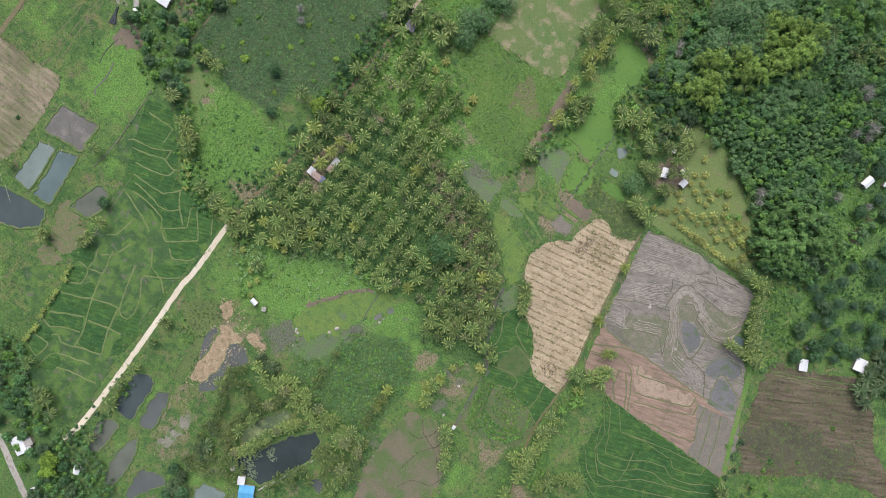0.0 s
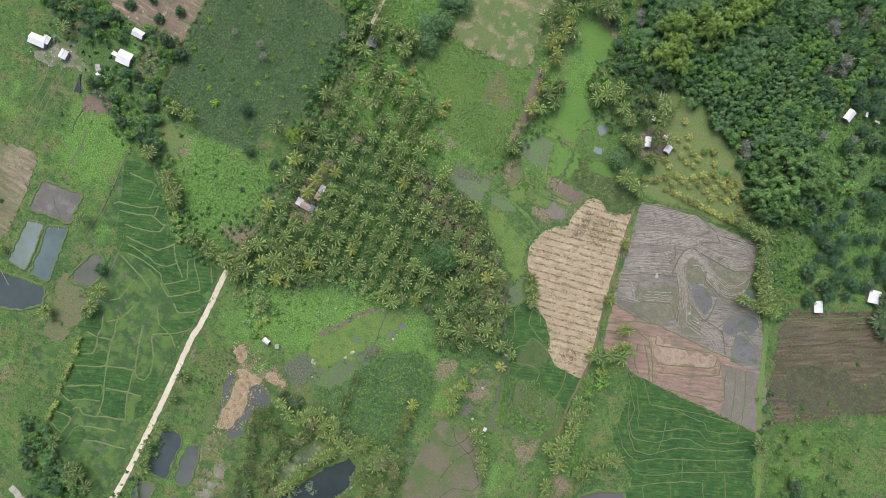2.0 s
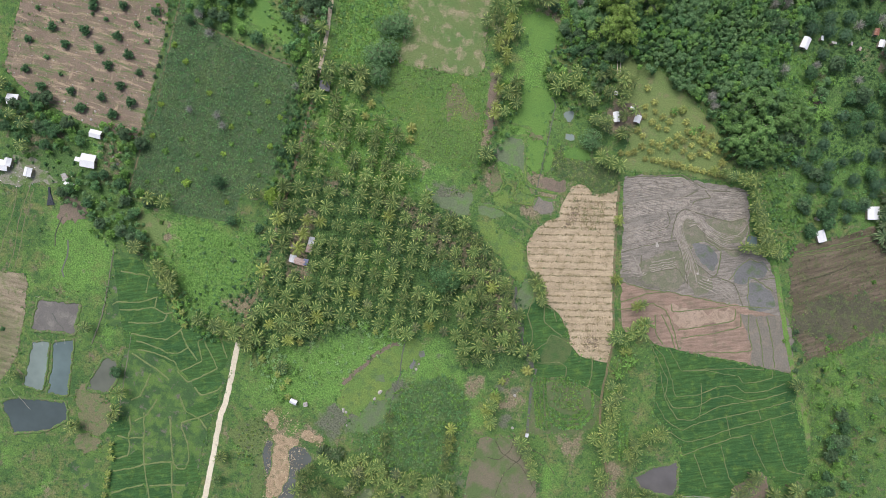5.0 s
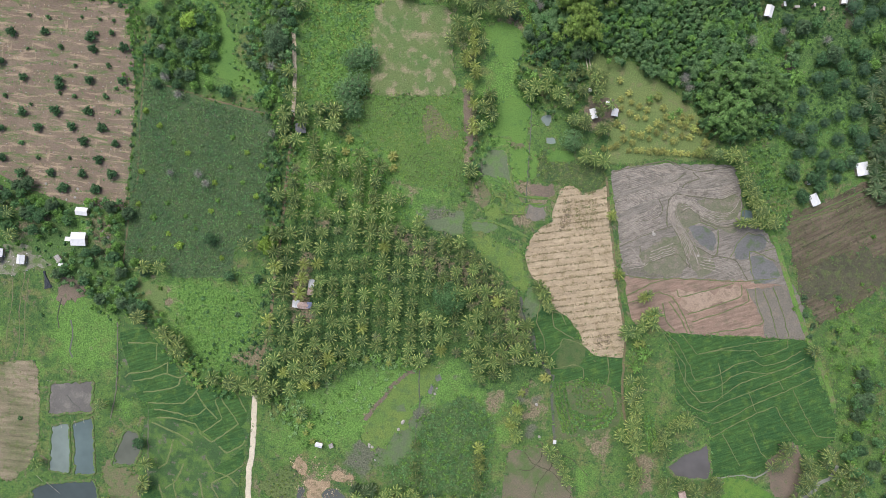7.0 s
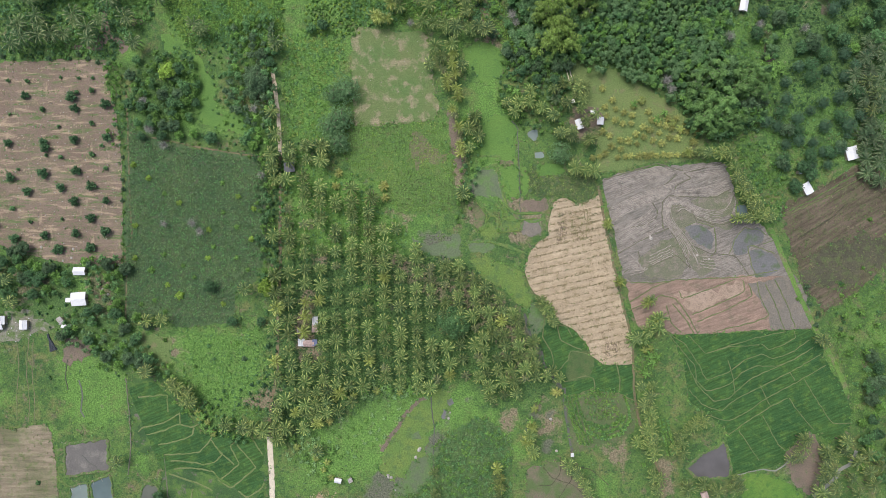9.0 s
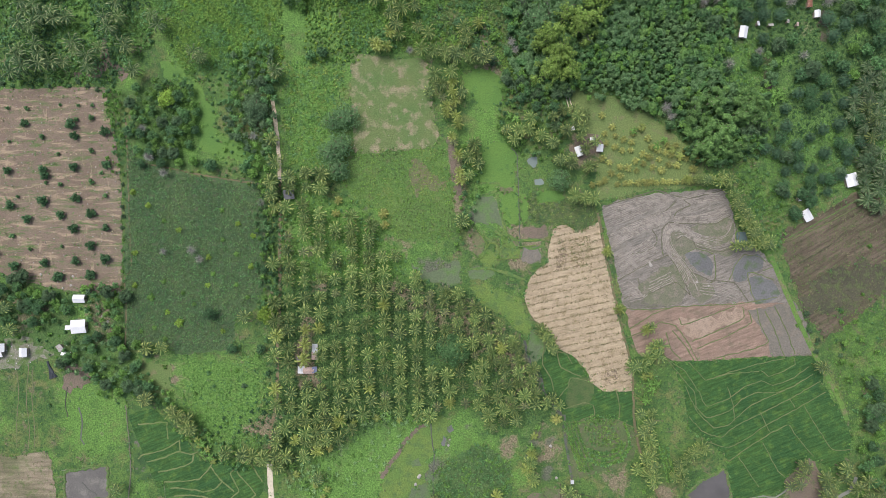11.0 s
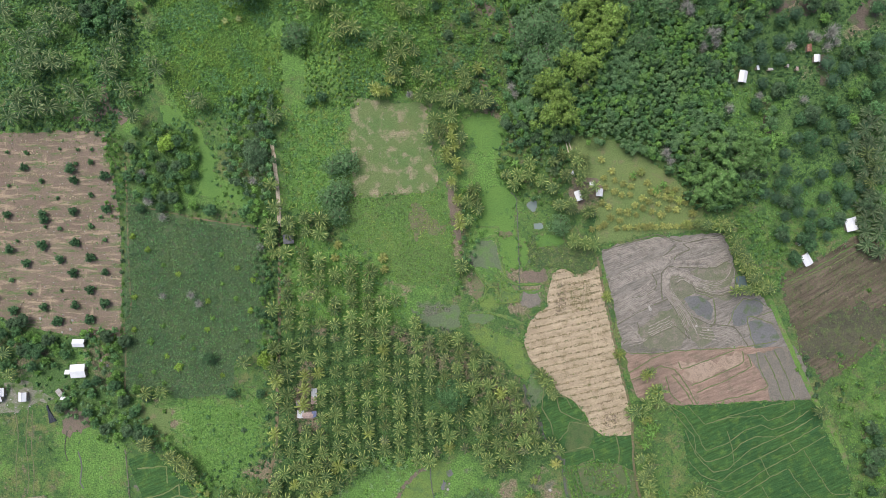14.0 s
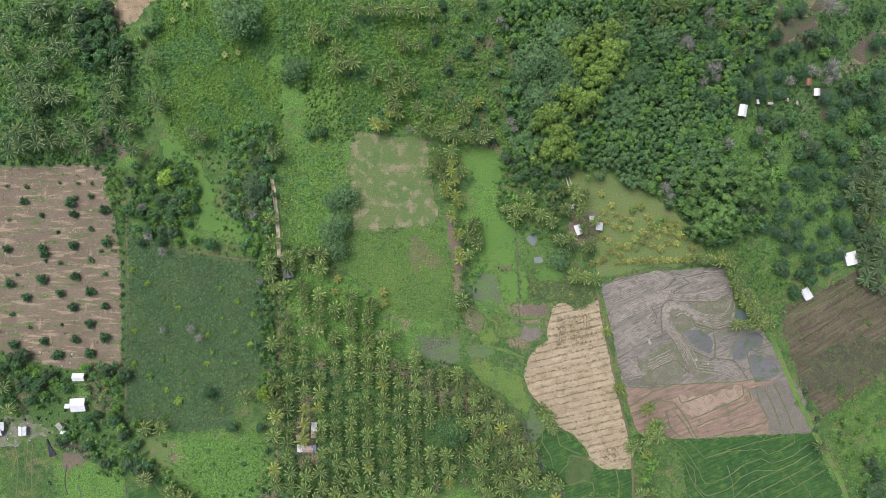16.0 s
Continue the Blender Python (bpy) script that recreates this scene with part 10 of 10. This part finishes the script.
pond([(-68.1, -111.7), (-67.1, -103.7), (-64.3, -104.4), (-61.5, -118.3), (-62.8, -123.1)], M_WATER_SLATE, "narrow dark pool in the marsh", 1.0, 0.2)
strip("mud_channel", [(-190.6, -68.8), (-187, -72.6), (-183.1, -74.9), (-182, -78.3)], 0.5, M_DITCH, z=0.03, label="dark channel in the pond mud", category="channel")


sheet("straw_litter_patch", [(-64.3, -100.6), (-52.0, -99.8), (-51.2, -103.6), (-52.4, -114.2), (-51.7, -120.7), (-52.4, -129.1), (-59.5, -133.2), (-62.1, -123.4), (-63.1, -113.8), (-62.6, -106.0)], M_TANSTRAW, z=0.09, label="trampled tan straw on bare soil", category="straw", wobble=2.2)
sheet("straw_litter_patch", [(-51.2, -96.1), (-47.1, -94.3), (-39.8, -96.0), (-39.5, -98.7), (-44.9, -99.3), (-49.8, -98.8)], M_TANSTRAW, z=0.095, label="trampled tan straw on bare soil", category="straw", wobble=1.6)
sheet("straw_litter_patch", [(-71.4, -94.0), (-68.6, -89.2), (-64.4, -92.6), (-64.6, -97.9), (-68.3, -97.1)], M_TANSTRAW, z=0.095, label="trampled tan straw on bare soil", category="straw", wobble=1.6)
sheet("dust_patch", [(-51.1, -149.9), (-47.5, -145.1), (-45.2, -152.6), (-46.8, -166.9), (-49.6, -172.8), (-52.5, -171.4), (-52.3, -160.1)], M_DUST, z=0.05, label="pale grey dusty bare ground", category="soil", wobble=2.5)
pond([(-55.0, -108.1), (-52.8, -103.4), (-46.1, -103.9), (-41.8, -107.9), (-44.0, -112.7), (-48.2, -117.5), (-45.8, -129.0), (-52.0, -136.1), (-55.0, -133.3), (-51.8, -121.5), (-52.5, -115.0)], M_WATER_SLATE, "dark shallow inlet", 0.6, 0.15)


def pads(name, pts, label):
    """Round floating leaves lying on the water."""
    V = []
    for x, y in pts:
        for _ in range(26):
            a, k = rng.uniform(0, 6.283), 2.1 * math.sqrt(rng.uniform(0, 1))
            cx, cy, r = x + k * math.cos(a), y + k * math.sin(a), rng.uniform(0.25, 0.5)
            t = rng.uniform(0, 1.5)
            V.append([(cx + r * math.cos(t + q), cy + r * math.sin(t + q), 0.13 + rng.uniform(0, 0.02)) for q in (0, 1.57, 3.14, 4.71)])
    tagged(new(name, quads_mesh(name, V, M_PAD)), label, "water plants", kind="stuff")


pads("lily_pads", [(-9.5, -143.5), (-8.4, -141), (-4.2, -137.7), (-1.3, -138.4), (-4.8, -135.9), (-9.2, -147.8), (-6.4, -149.3), (-9, -149.9), (-4, -151.3), (-4.7, -153.4), (-12.2, -148.7)], "grey-green leaf pads floating on the pond")


def pole(a, b, label, z=0.5, rad=0.07):
    """A bamboo pole lying or standing out over a bank."""
    a, b = Vector((*a, z)), Vector((*b, z + 0.25))
    bm = bmesh.new()
    bmesh.ops.create_cone(bm, cap_ends=True, segments=8, radius1=rad, radius2=rad * 0.75, depth=(b - a).length)
    ob = new("bamboo_pole", made(bm, "bamboo_pole"))
    ob.data.materials.append(M_POLE)
    ob.matrix_basis = Matrix.Translation((a + b) / 2) @ (b - a).to_track_quat("Z", "Y").to_matrix().to_4x4()
    return tagged(ob, label, "pole")


pole((-196.4, -85.8), (-194.9, -87), "pale bamboo pole over the pond bank")
pole((-191.7, -84), (-190.9, -86), "pale bamboo pole over the pond bank")
pole((-184.9, -81.7), (-183.9, -84.1), "pale bamboo pole over the pond bank")
pole((-180.6, -80.2), (-179.7, -82.5), "pale bamboo pole over the pond bank")
pole((-200.8, -62.5), (-198.4, -62.8), "pale bamboo pole over the pond bank")
pole((-196.4, -114.3), (-188.6, -119.4), "pale bamboo pole over the pond bank")
pole((-201.8, -111.2), (-198, -114.3), "pale bamboo pole over the pond bank")

# ---- grass over what is left ----
ALL = [(-240, -240), (240, -240), (240, 215), (-240, 215)]
tufts = np.array(scatter(ALL, 1.95, 80000, 43, 0))
free = np.ones(len(tufts), bool)
sparse = np.zeros(len(tufts), bool)
for name, rim in PLOT_RIM.items():
    if name.startswith(("weed_field", "pasture")):
        continue
    box = np.all((tufts > rim.min(0)) & (tufts < rim.max(0)), axis=1)
    deep = np.zeros(len(tufts), bool)
    deep[box] = signed(tufts[box], rim) > 0.7
    free &= ~deep
    if name.startswith(("dry_grass", "orchard", "burnt", "fallow_plot", "dry_plot")):
        sparse |= deep
for line, wide in ROADS:
    box = np.all((tufts > line.min(0) - 4) & (tufts < line.max(0) + 4), axis=1)
    free[box] &= edge_distance(tufts[box], line, False) > wide * 0.5
lush = np.array([noise.noise((q[0] * 0.028, q[1] * 0.028, 1.7)) + 0.6 * noise.noise((q[0] * 0.09, q[1] * 0.09, 5.2)) + 0.35 * noise.noise((q[0] * 0.3, q[1] * 0.3, 8.1)) for q in tufts])
thick = np.array([noise.noise((q[0] * 0.055, q[1] * 0.055, 11.3)) + 0.7 * noise.noise((q[0] * 0.2, q[1] * 0.2, 13.9)) for q in tufts])
free &= rng.random(len(tufts)) < np.clip(0.55 + 0.75 * thick, 0.12, 1.0)
SHORT = [[(-46.9, -55.6), (-29.5, -44.0), (-12.1, -35.3), (14.1, -38.2), (28.6, -42.5), (14.1, -51.2), (2.4, -52.7), (-0.5, -67.2), (-12.1, -78.8), (-32.4, -87.5), (-46.9, -84.6)],
         [(-148.6, 144.8), (-132.6, 137.6), (-121.0, 121.6), (-122.5, 110.0), (-93.4, 107.1), (-94.9, 95.5), (-128.3, 96.9), (-132.6, 121.6), (-145.7, 136.1)],
         [(3.9, 141.9), (27.1, 140.5), (30.0, 107.1), (34.4, 80.9), (14.1, 78.0), (9.7, 107.1), (8.3, 130.3)],
         [(57.6, 133.2), (83.8, 127.4), (112.8, 110.0), (130.2, 89.6), (72.1, 80.9), (63.4, 98.4)],
         [(118.6, -20.7), (109.9, -44.0), (104.1, -55.6), (124.4, -49.8), (133.1, -38.2), (115.7, -9.1)],
         [(-167.5, -9.1), (-139.9, -6.2), (-137.0, -23.6), (-157.3, -25.1)],
         [(14.1, 31.6), (43.1, 25.7), (37.3, 8.3), (19.9, 19.9)]]
short = np.any([inside(tufts, np.array(p)) for p in SHORT], axis=0)
free &= ~inside(tufts, np.array(PLANTATION)) & (~short | (rng.random(len(tufts)) < 0.22))
big_tuft = ~short & (thick + rng.uniform(-0.25, 0.25, len(tufts)) > 0.25)
for size, pick in (((0.5, 1.15), big_tuft), ((0.25, 0.7), ~big_tuft)):
    merged("grass_tufts", tufts[free & pick & (lush > 0.12)], WEEDS, size, "lush green grass in tufts", "grass", [M_LEAF[2], M_GRASS, M_GRASS, M_LIMEGRASS])
    merged("grass_tufts", tufts[free & pick & (lush <= 0.12) & (lush > -0.22)], WEEDS, size, "rough green grass and weeds in tufts", "grass", [M_GRASS, M_LEAF[1], M_OLIVE, M_LEAF[5]])
    merged("grass_tufts", tufts[free & pick & (lush <= -0.22)], WEEDS, size, "dull olive grass and weeds in tufts", "grass", [M_OLIVE, M_OLIVE, M_LEAF[5], M_GRASS])
sparse &= rng.random(len(tufts)) < 0.45
merged("dry_tufts", tufts[sparse], WEEDS, (0.3, 0.85), "sparse dry grass tufts on bare soil", "grass", [M_STUBBLE, M_BUND, M_GRASS, M_STUBBLE])

EDGE = []
for name, rim in PLOT_RIM.items():
    if not name.startswith(("rice_plot", "wet_patch", "weedy_patch", "pond", "pale_stubble", "straw_litter", "ploughed", "fallow_field", "bare_soil")):
        EDGE.append(rim[::1] + rng.normal(size=rim.shape) * 0.75)
EDGE = np.concatenate(EDGE)
merged("edge_weeds", EDGE[rng.random(len(EDGE)) < 0.7], CLUMPS, (0.3, 0.85), "ragged weeds along the field edges", "weeds", [M_GRASS, M_LEAF[1], M_LEAF[2], M_BUND])

# ---- houses ----
def roof_sheet(w, l, x0, z0, x1, z1):
    """Corrugated sheeting sloping from (x0, z0) to (x1, z1), l long, with thickness."""
    n = max(6, int(l / 0.3))
    rows = []
    for i in range(n + 1):
        y = -l / 2 + l * i / n
        h = 0.045 * (i % 2)
        rows.append([(x0, y, z0 + h), (x1, y, z1 + h), (x1, y, z1 + h - 0.05), (x0, y, z0 + h - 0.05)])
    v = [p for r in rows for p in r]
    f = []
    for i in range(n):
        a, b = 4 * i, 4 * i + 4
        f += [(a, a + 1, b + 1, b), (a + 2, a + 3, b + 3, b + 2), (a + 1, a + 2, b + 2, b + 1), (a + 3, a, b, b + 3)]
    f += [(0, 3, 2, 1), (4 * n, 4 * n + 1, 4 * n + 2, 4 * n + 3)]
    return mesh_of("roof_sheet", v, f)


def house(name, x, y, w, l, turn, roof, label, eaves=2.4, rise=0.9, lean_to=False, roof2=None):
    """w across the ridge, l along it. A lean-to has a single slope."""
    top = new(name)
    top.matrix_basis = pose(x, y, 0, 0, 0, turn)
    o = 0.45
    hw, hl, t = w / 2 - o, l / 2 - o, 0.12
    for nm, lo, hi in (("wall", (-hw, -hl, 0), (-hw + t, hl, eaves)), ("wall", (hw - t, -hl, 0), (hw, hl, eaves)), ("wall", (-hw + t, hl - t, 0), (hw - t, hl, eaves)), ("wall", (-hw + t, -hl, 0), (-0.5, -hl + t, eaves)), ("wall", (0.45, -hl, 0), (hw - t, -hl + t, eaves)), ("door", (-0.48, -hl + 0.03, 0), (0.43, -hl + 0.08, 2.0))):
        if hi[0] - lo[0] > 0.02:
            bm = bmesh.new()
            slab(bm, lo, hi)
            part(nm, made(bm, nm), M_WALL if nm == "wall" else M_BARK, top)
    if lean_to:
        part("roof_sheet", roof_sheet(w, l, -w / 2, eaves + rise * 0.7, w / 2, eaves + 0.05), roof, top)
    else:
        slope = part("roof_sheet", roof_sheet(w, l, -w / 2, eaves, 0, eaves + rise), roof, top)
        part("roof_sheet", roof_sheet(w, l, w / 2, eaves, 0, eaves + rise), roof2 or roof, top)
        bm = bmesh.new()
        slab(bm, (-0.18, -l / 2, eaves + rise - 0.02), (0.18, l / 2, eaves + rise + 0.07))
        part("ridge_cap", made(bm, "ridge_cap"), roof, slope)
    return tagged(top, label, "hut" if w * l < 40 else "house")


house("house", *(-190.6, 25.6), 4.1, 6.1, 90, M_TIN, "small house with white ribbed metal roof")
house("house", *(-190.9, 11.4), 6.9, 7.6, 94, M_TIN, "house with large white metal roof")
house("hut", *(-196.2, 10.9), 2.2, 2.6, 90, M_TIN, "small lean-to with metal roof", lean_to=True)
house("hut", *(-219.2, -1.8), 4.1, 4.7, 0, M_TIN, "small hut with greyish metal roof")
house("hut", *(-230.5, 0.6), 3.8, 4.4, 0, M_TIN, "small hut with greyish metal roof")
house("hut", *(-200.2, 0.5), 2.3, 3.8, 40, M_TINOLD, "collapsed shed with loose roofing sheets", lean_to=True)
house("hut", *(-197.9, -2.6), 1.5, 3.5, 80, M_TIN, "low shelter under a white sheet", lean_to=True)
house("hut", *(-236, 32.3), 5.2, 6.1, 100, M_TIN, "small house with pale metal roof")
house("house", *(-234.2, -1.8), 5.5, 9.0, 95, M_TIN, "house with weathered metal roof")
house("house", *(-77.3, -10.6), 3.5, 3.8, 0, M_TIN, "house with white metal roof among palms")
house("hut", *(-70.4, 0.4), 2.9, 4.4, 0, M_TIN, "small hut with white metal roof")
house("hut", *(-70.4, -3.4), 2.9, 4.1, 0, M_RUSTPALE, "small hut with faded pink roof", lean_to=True)
house("hut", *(-73.5, -11.1), 3.4, 5.6, 90, M_RUSTPALE, "shed with faded rusty roof")
house("hut", *(-78.3, -4.9), 2.3, 2.6, 0, M_TINOLD, "tiny shed with grey roof", lean_to=True)
house("hut", *(-70.4, -10.6), 2.3, 3.2, 0, M_BLUEDULL, "small shed with dull blue roof", lean_to=True)
house("hut", *(-58.6, -81.2), 2.5, 3.6, 80, M_TIN, "animal shed with patched white roof")
house("hut", *(-52.3, -80.9), 2.0, 2.3, 25, M_TINOLD, "tiny shed with grey roof", lean_to=True)
house("house", *(64.3, 100.8), 3.2, 5.2, 20, M_TIN, "farm hut with white metal roof")
house("hut", *(75.1, 102.5), 3.4, 4.0, -5, M_TIN, "farm hut with pale grey metal roof")
house("hut", *(71.3, 106.9), 2.0, 2.6, 90, M_TIN, "tiny outhouse with white roof", lean_to=True)
house("hut", *(61.1, 112.5), 2.0, 2.0, 10, M_TIN, "tiny outhouse with grey roof", lean_to=True)
house("house", *(203.6, 86.2), 6.1, 6.7, 15, M_TIN, "square house with bright white metal roof")
house("house", *(180.8, 68.2), 4.4, 6.1, 30, M_TIN, "house with white metal roof and porch")
house("hut", *(176.8, 76.6), 2.0, 2.3, 10, M_TIN, "tiny outhouse with white roof", lean_to=True)
house("house", *(148.3, 161.6), 4.1, 6.1, -10, M_TIN, "white-roofed house among mango trees")
house("hut", *(155.8, 166), 1.6, 2.4, 10, M_TIN, "small hut with pale roof", lean_to=True)
house("hut", *(162.2, 165.2), 1.4, 2.6, 95, M_TINOLD, "small hut with grey roof", lean_to=True)
house("hut", *(186.1, 170.9), 3.2, 3.8, 0, M_TIN, "small hut with pale roof")
house("hut", *(182.2, 176.1), 2.6, 3.8, 0, M_RUST, "small hut with rusty red roof")
house("hut", *(175.8, 165.5), 1.5, 2.0, 0, M_RUSTPALE, "small hut with pinkish roof", lean_to=True)
house("hut", *(171, 167), 1.4, 1.8, 0, M_TINOLD, "tiny hut with pale roof", lean_to=True)
house("house", *(-106.4, -212.2), 8.2, 9.4, 65, M_TIN, "house with white metal roof beside the road")
house("hut", *(-104.2, -208.7), 3.8, 4.4, 65, M_TINOLD, "grey-roofed annex by the house", lean_to=True)
house("hut", *(-76.1, -204.2), 3.5, 4.9, 15, M_TIN, "small hut with white metal roof")
house("hut", *(-86.5, -226.9), 2.9, 4.1, 60, M_TIN, "small hut with white metal roof")
house("house", *(-1.1, -159.6), 7.3, 7.9, 120, M_BLUE, "pond house with bright blue metal roof")
house("hut", *(-6.9, -156.4), 3.6, 4.6, 30, M_TIN, "white flat-roofed annex by the pond", lean_to=True)
house("hut", *(-14, -154.2), 2.0, 2.6, 0, M_TINOLD, "tiny grey shed on the pond bank", lean_to=True)
house("hut", *(60.9, -67.8), 1.8, 2.0, 0, M_TIN, "tiny pump hut with white roof", lean_to=True)
house("hut", *(128.6, -88.7), 3.5, 4.1, 20, M_RUSTPALE, "small house with pale pink roof")
house("hut", *(-83.5, 78.7), 5.2, 4.9, 5, M_TINDARK, "low shed with dark grey roof", lean_to=True)


def stone(x, y, size, material, label, seed):
    bm = bmesh.new()
    bmesh.ops.create_icosphere(bm, subdivisions=2, radius=size)
    for v in bm.verts:
        v.co *= 1 + 0.35 * noise.noise(v.co * (1.1 / size) + Vector((seed, 0, 0)))
        v.co.z = max(-0.1 * size, v.co.z * 0.55)
    ob = new("boulder", made(bm, "boulder"))
    ob.data.materials.append(material)
    ob.location = (x, y, 0.1 * size)
    return tagged(ob, label, "boulder")


for i, (x, y) in enumerate([(-19, -70.1), (-17.4, -66.4), (-33, -80.4), (-31.5, -80.3), (-29.6, -86.9), (-17, -65.6), (-18.9, -69.6), (-33.2, -79.4), (50.3, -50.3), (53.3, -66.6), (-1.5, -47), (-2.1, -50), (-89.1, 95.6), (-88.5, 94.3), (-88.9, 87.2), (101.8, 42.7), (101.2, 43.9), (125.4, 34), (131.5, 32.1), (-195.1, 36.9), (-200.4, 30.8), (-196.1, 32.3), (-211.6, 37.9), (-177.2, 13.7), (-180.1, 16.3)]):
    stone(x, y, float(rng.uniform(0.45, 0.95)), M_STONE, "pale rounded boulder lying on grass", i)


def rubble(name, pts, label, size=0.35, material=None):
    """Small pale stones and scraps, each a lopsided little block, in one mesh."""
    V = []
    for x, y in pts:
        a, w, d, h = rng.uniform(0, 3.14), size * rng.uniform(0.5, 1.4), size * rng.uniform(0.4, 1.0), size * rng.uniform(0.3, 0.7)
        c, s_ = math.cos(a), math.sin(a)
        P = [(x + c * u * w - s_ * v * d, y + s_ * u * w + c * v * d, z) for z in (0.05, 0.08 + h) for u, v in ((-0.5, -0.5), (0.5, -0.5), (0.42, 0.5), (-0.4, 0.45))]
        V += [[P[4], P[5], P[6], P[7]], [P[0], P[1], P[5], P[4]], [P[1], P[2], P[6], P[5]], [P[2], P[3], P[7], P[6]], [P[3], P[0], P[4], P[7]]]
    tagged(new(name, quads_mesh(name, V, material or M_STONE)), label, "rubble", kind="stuff")


rubble("rubble", scatter(PLOT_RIM[orchard_plot.name], 3.6, 700, 61), "scattered pale stones on the orchard soil", 0.5)
rubble("rubble", scatter(PLOT_RIM[mown_field.name], 5.0, 250, 64), "small pale stumps in the mown grass", 0.32)
rubble("rubble", scatter([(-238.2, 2.5), (-216.9, 1.6), (-215.9, -7.2), (-226.6, -11), (-238.2, -11)], 1.9, 90, 62), "white rubbish scattered round the huts", 0.42, M_TIN)
rubble("rubble", scatter([(-204.3, 1.6), (-193.7, 0.6), (-193.7, -5.2), (-203.3, -5.2)], 1.9, 40, 63), "white rubbish scattered by the shed", 0.5, M_TIN)


def tarpaulin():
    """A dark net in heavy folds, dropped on the grass."""
    a, b = np.array(*[[(-208.2, -6.7)]]), np.array(*[[(-205.1, -15.4)]])
    a, b = a.ravel(), b.ravel()
    d = b - a
    side = np.array([-d[1], d[0]]) / np.linalg.norm(d)
    v, f = [], []
    for i in range(15):
        t = i / 14
        w = 0.8 + 3.0 * max(0.0, t - 0.35)
        for j in range(9):
            p = a + d * t + side * (j / 8 - 0.5) * w * 1.6
            v.append((p[0], p[1], 0.12 + 0.5 * abs(noise.noise((p[0] * 0.8, p[1] * 0.8, 4.0))) + (0.25 if 0 < j < 8 else -0.1)))
    for i in range(14):
        for j in range(8):
            f.append((9 * i + j, 9 * i + j + 1, 9 * i + j + 10, 9 * i + j + 9))
    tagged(new("tarpaulin", mesh_of("tarpaulin", v, f, M_DARK)), "crumpled black tarpaulin lying on the grass", "tarpaulin")


tarpaulin()


def leafy_bed(line, label, wide=0.9):
    """One planted row: leafy heads standing close along a line."""
    q = smooth_line(line, 0.7)
    at = np.concatenate([q, q, q]) + rng.normal(size=(3 * len(q), 2)) * 0.22 * wide
    merged("vegetable_bed", at, WEEDS, (0.8 * wide, 1.4 * wide), label, "vegetable bed", [M_LEAF[2], M_VEG, M_LEAF[1], M_LIMEGRASS])


leafy_bed([(57.6, -38.2), (60.0, -46.9), (62.9, -55.6), (65.5, -62.8)], "row of leafy green vegetables on bare soil", 0.9)
leafy_bed([(59.7, -38.2), (61.7, -46.9), (64.6, -55.6), (67.5, -63.1)], "row of leafy green vegetables on bare soil", 0.9)
leafy_bed([(61.4, -38.2), (63.7, -46.9), (66.6, -55.6), (69.5, -63.1)], "row of leafy green vegetables on bare soil", 0.9)
leafy_bed([(63.1, -37.9), (65.8, -46.9), (68.7, -54.7), (71.6, -62.0)], "row of leafy green vegetables on bare soil", 0.9)
leafy_bed([(69.2, -57.0), (78.0, -59.9), (86.7, -57.3), (90.2, -51.2)], "row of leafy green vegetables on bare soil", 1.2)
leafy_bed([(70.7, -54.7), (78.5, -57.0), (85.5, -54.7), (88.4, -49.2)], "row of leafy green vegetables on bare soil", 1.2)
leafy_bed([(87.8, -38.2), (90.2, -44.0), (90.7, -51.2)], "row of leafy green vegetables on bare soil", 1.0)
leafy_bed([(69.2, -52.1), (77.4, -54.4), (83.8, -52.7), (86.7, -48.3)], "row of leafy green vegetables on bare soil", 1.2)
merged("vegetable_bed", scatter([(67.8, -35.3), (82.3, -34.1), (85.2, -39.6), (83.8, -46.9), (75.1, -50.4), (69.8, -48.3)], 1.3, 700, 91), WEEDS, (0.9, 1.7), "block of bright leafy vegetables", "vegetable bed", [M_LEAF[2], M_LIMEGRASS, M_LEAF[2], M_LEAF[1]])
merged("vegetable_bed", scatter([(94.8, -13.5), (101.2, -12.0), (105.6, -16.4), (101.2, -23.6), (96.0, -25.1)], 1.6, 400, 92), WEEDS, (0.6, 1.2), "clumps of leafy vegetables beside the path", "vegetable bed", [M_LEAF[2], M_LIMEGRASS, M_LEAF[2], M_LEAF[1]])
leafy_bed([(106.4, -51.2), (107.6, -57.0), (109.3, -62.8), (110.5, -68.7)], "row of dark leafy plants on a bank", 0.9)
leafy_bed([(108.2, -50.6), (109.3, -57.0), (111.1, -62.8), (112.5, -68.1)], "row of dark leafy plants on a bank", 0.9)
leafy_bed([(110.2, -50.4), (111.4, -56.5), (113.1, -62.3), (114.6, -67.2)], "row of dark leafy plants on a bank", 0.9)
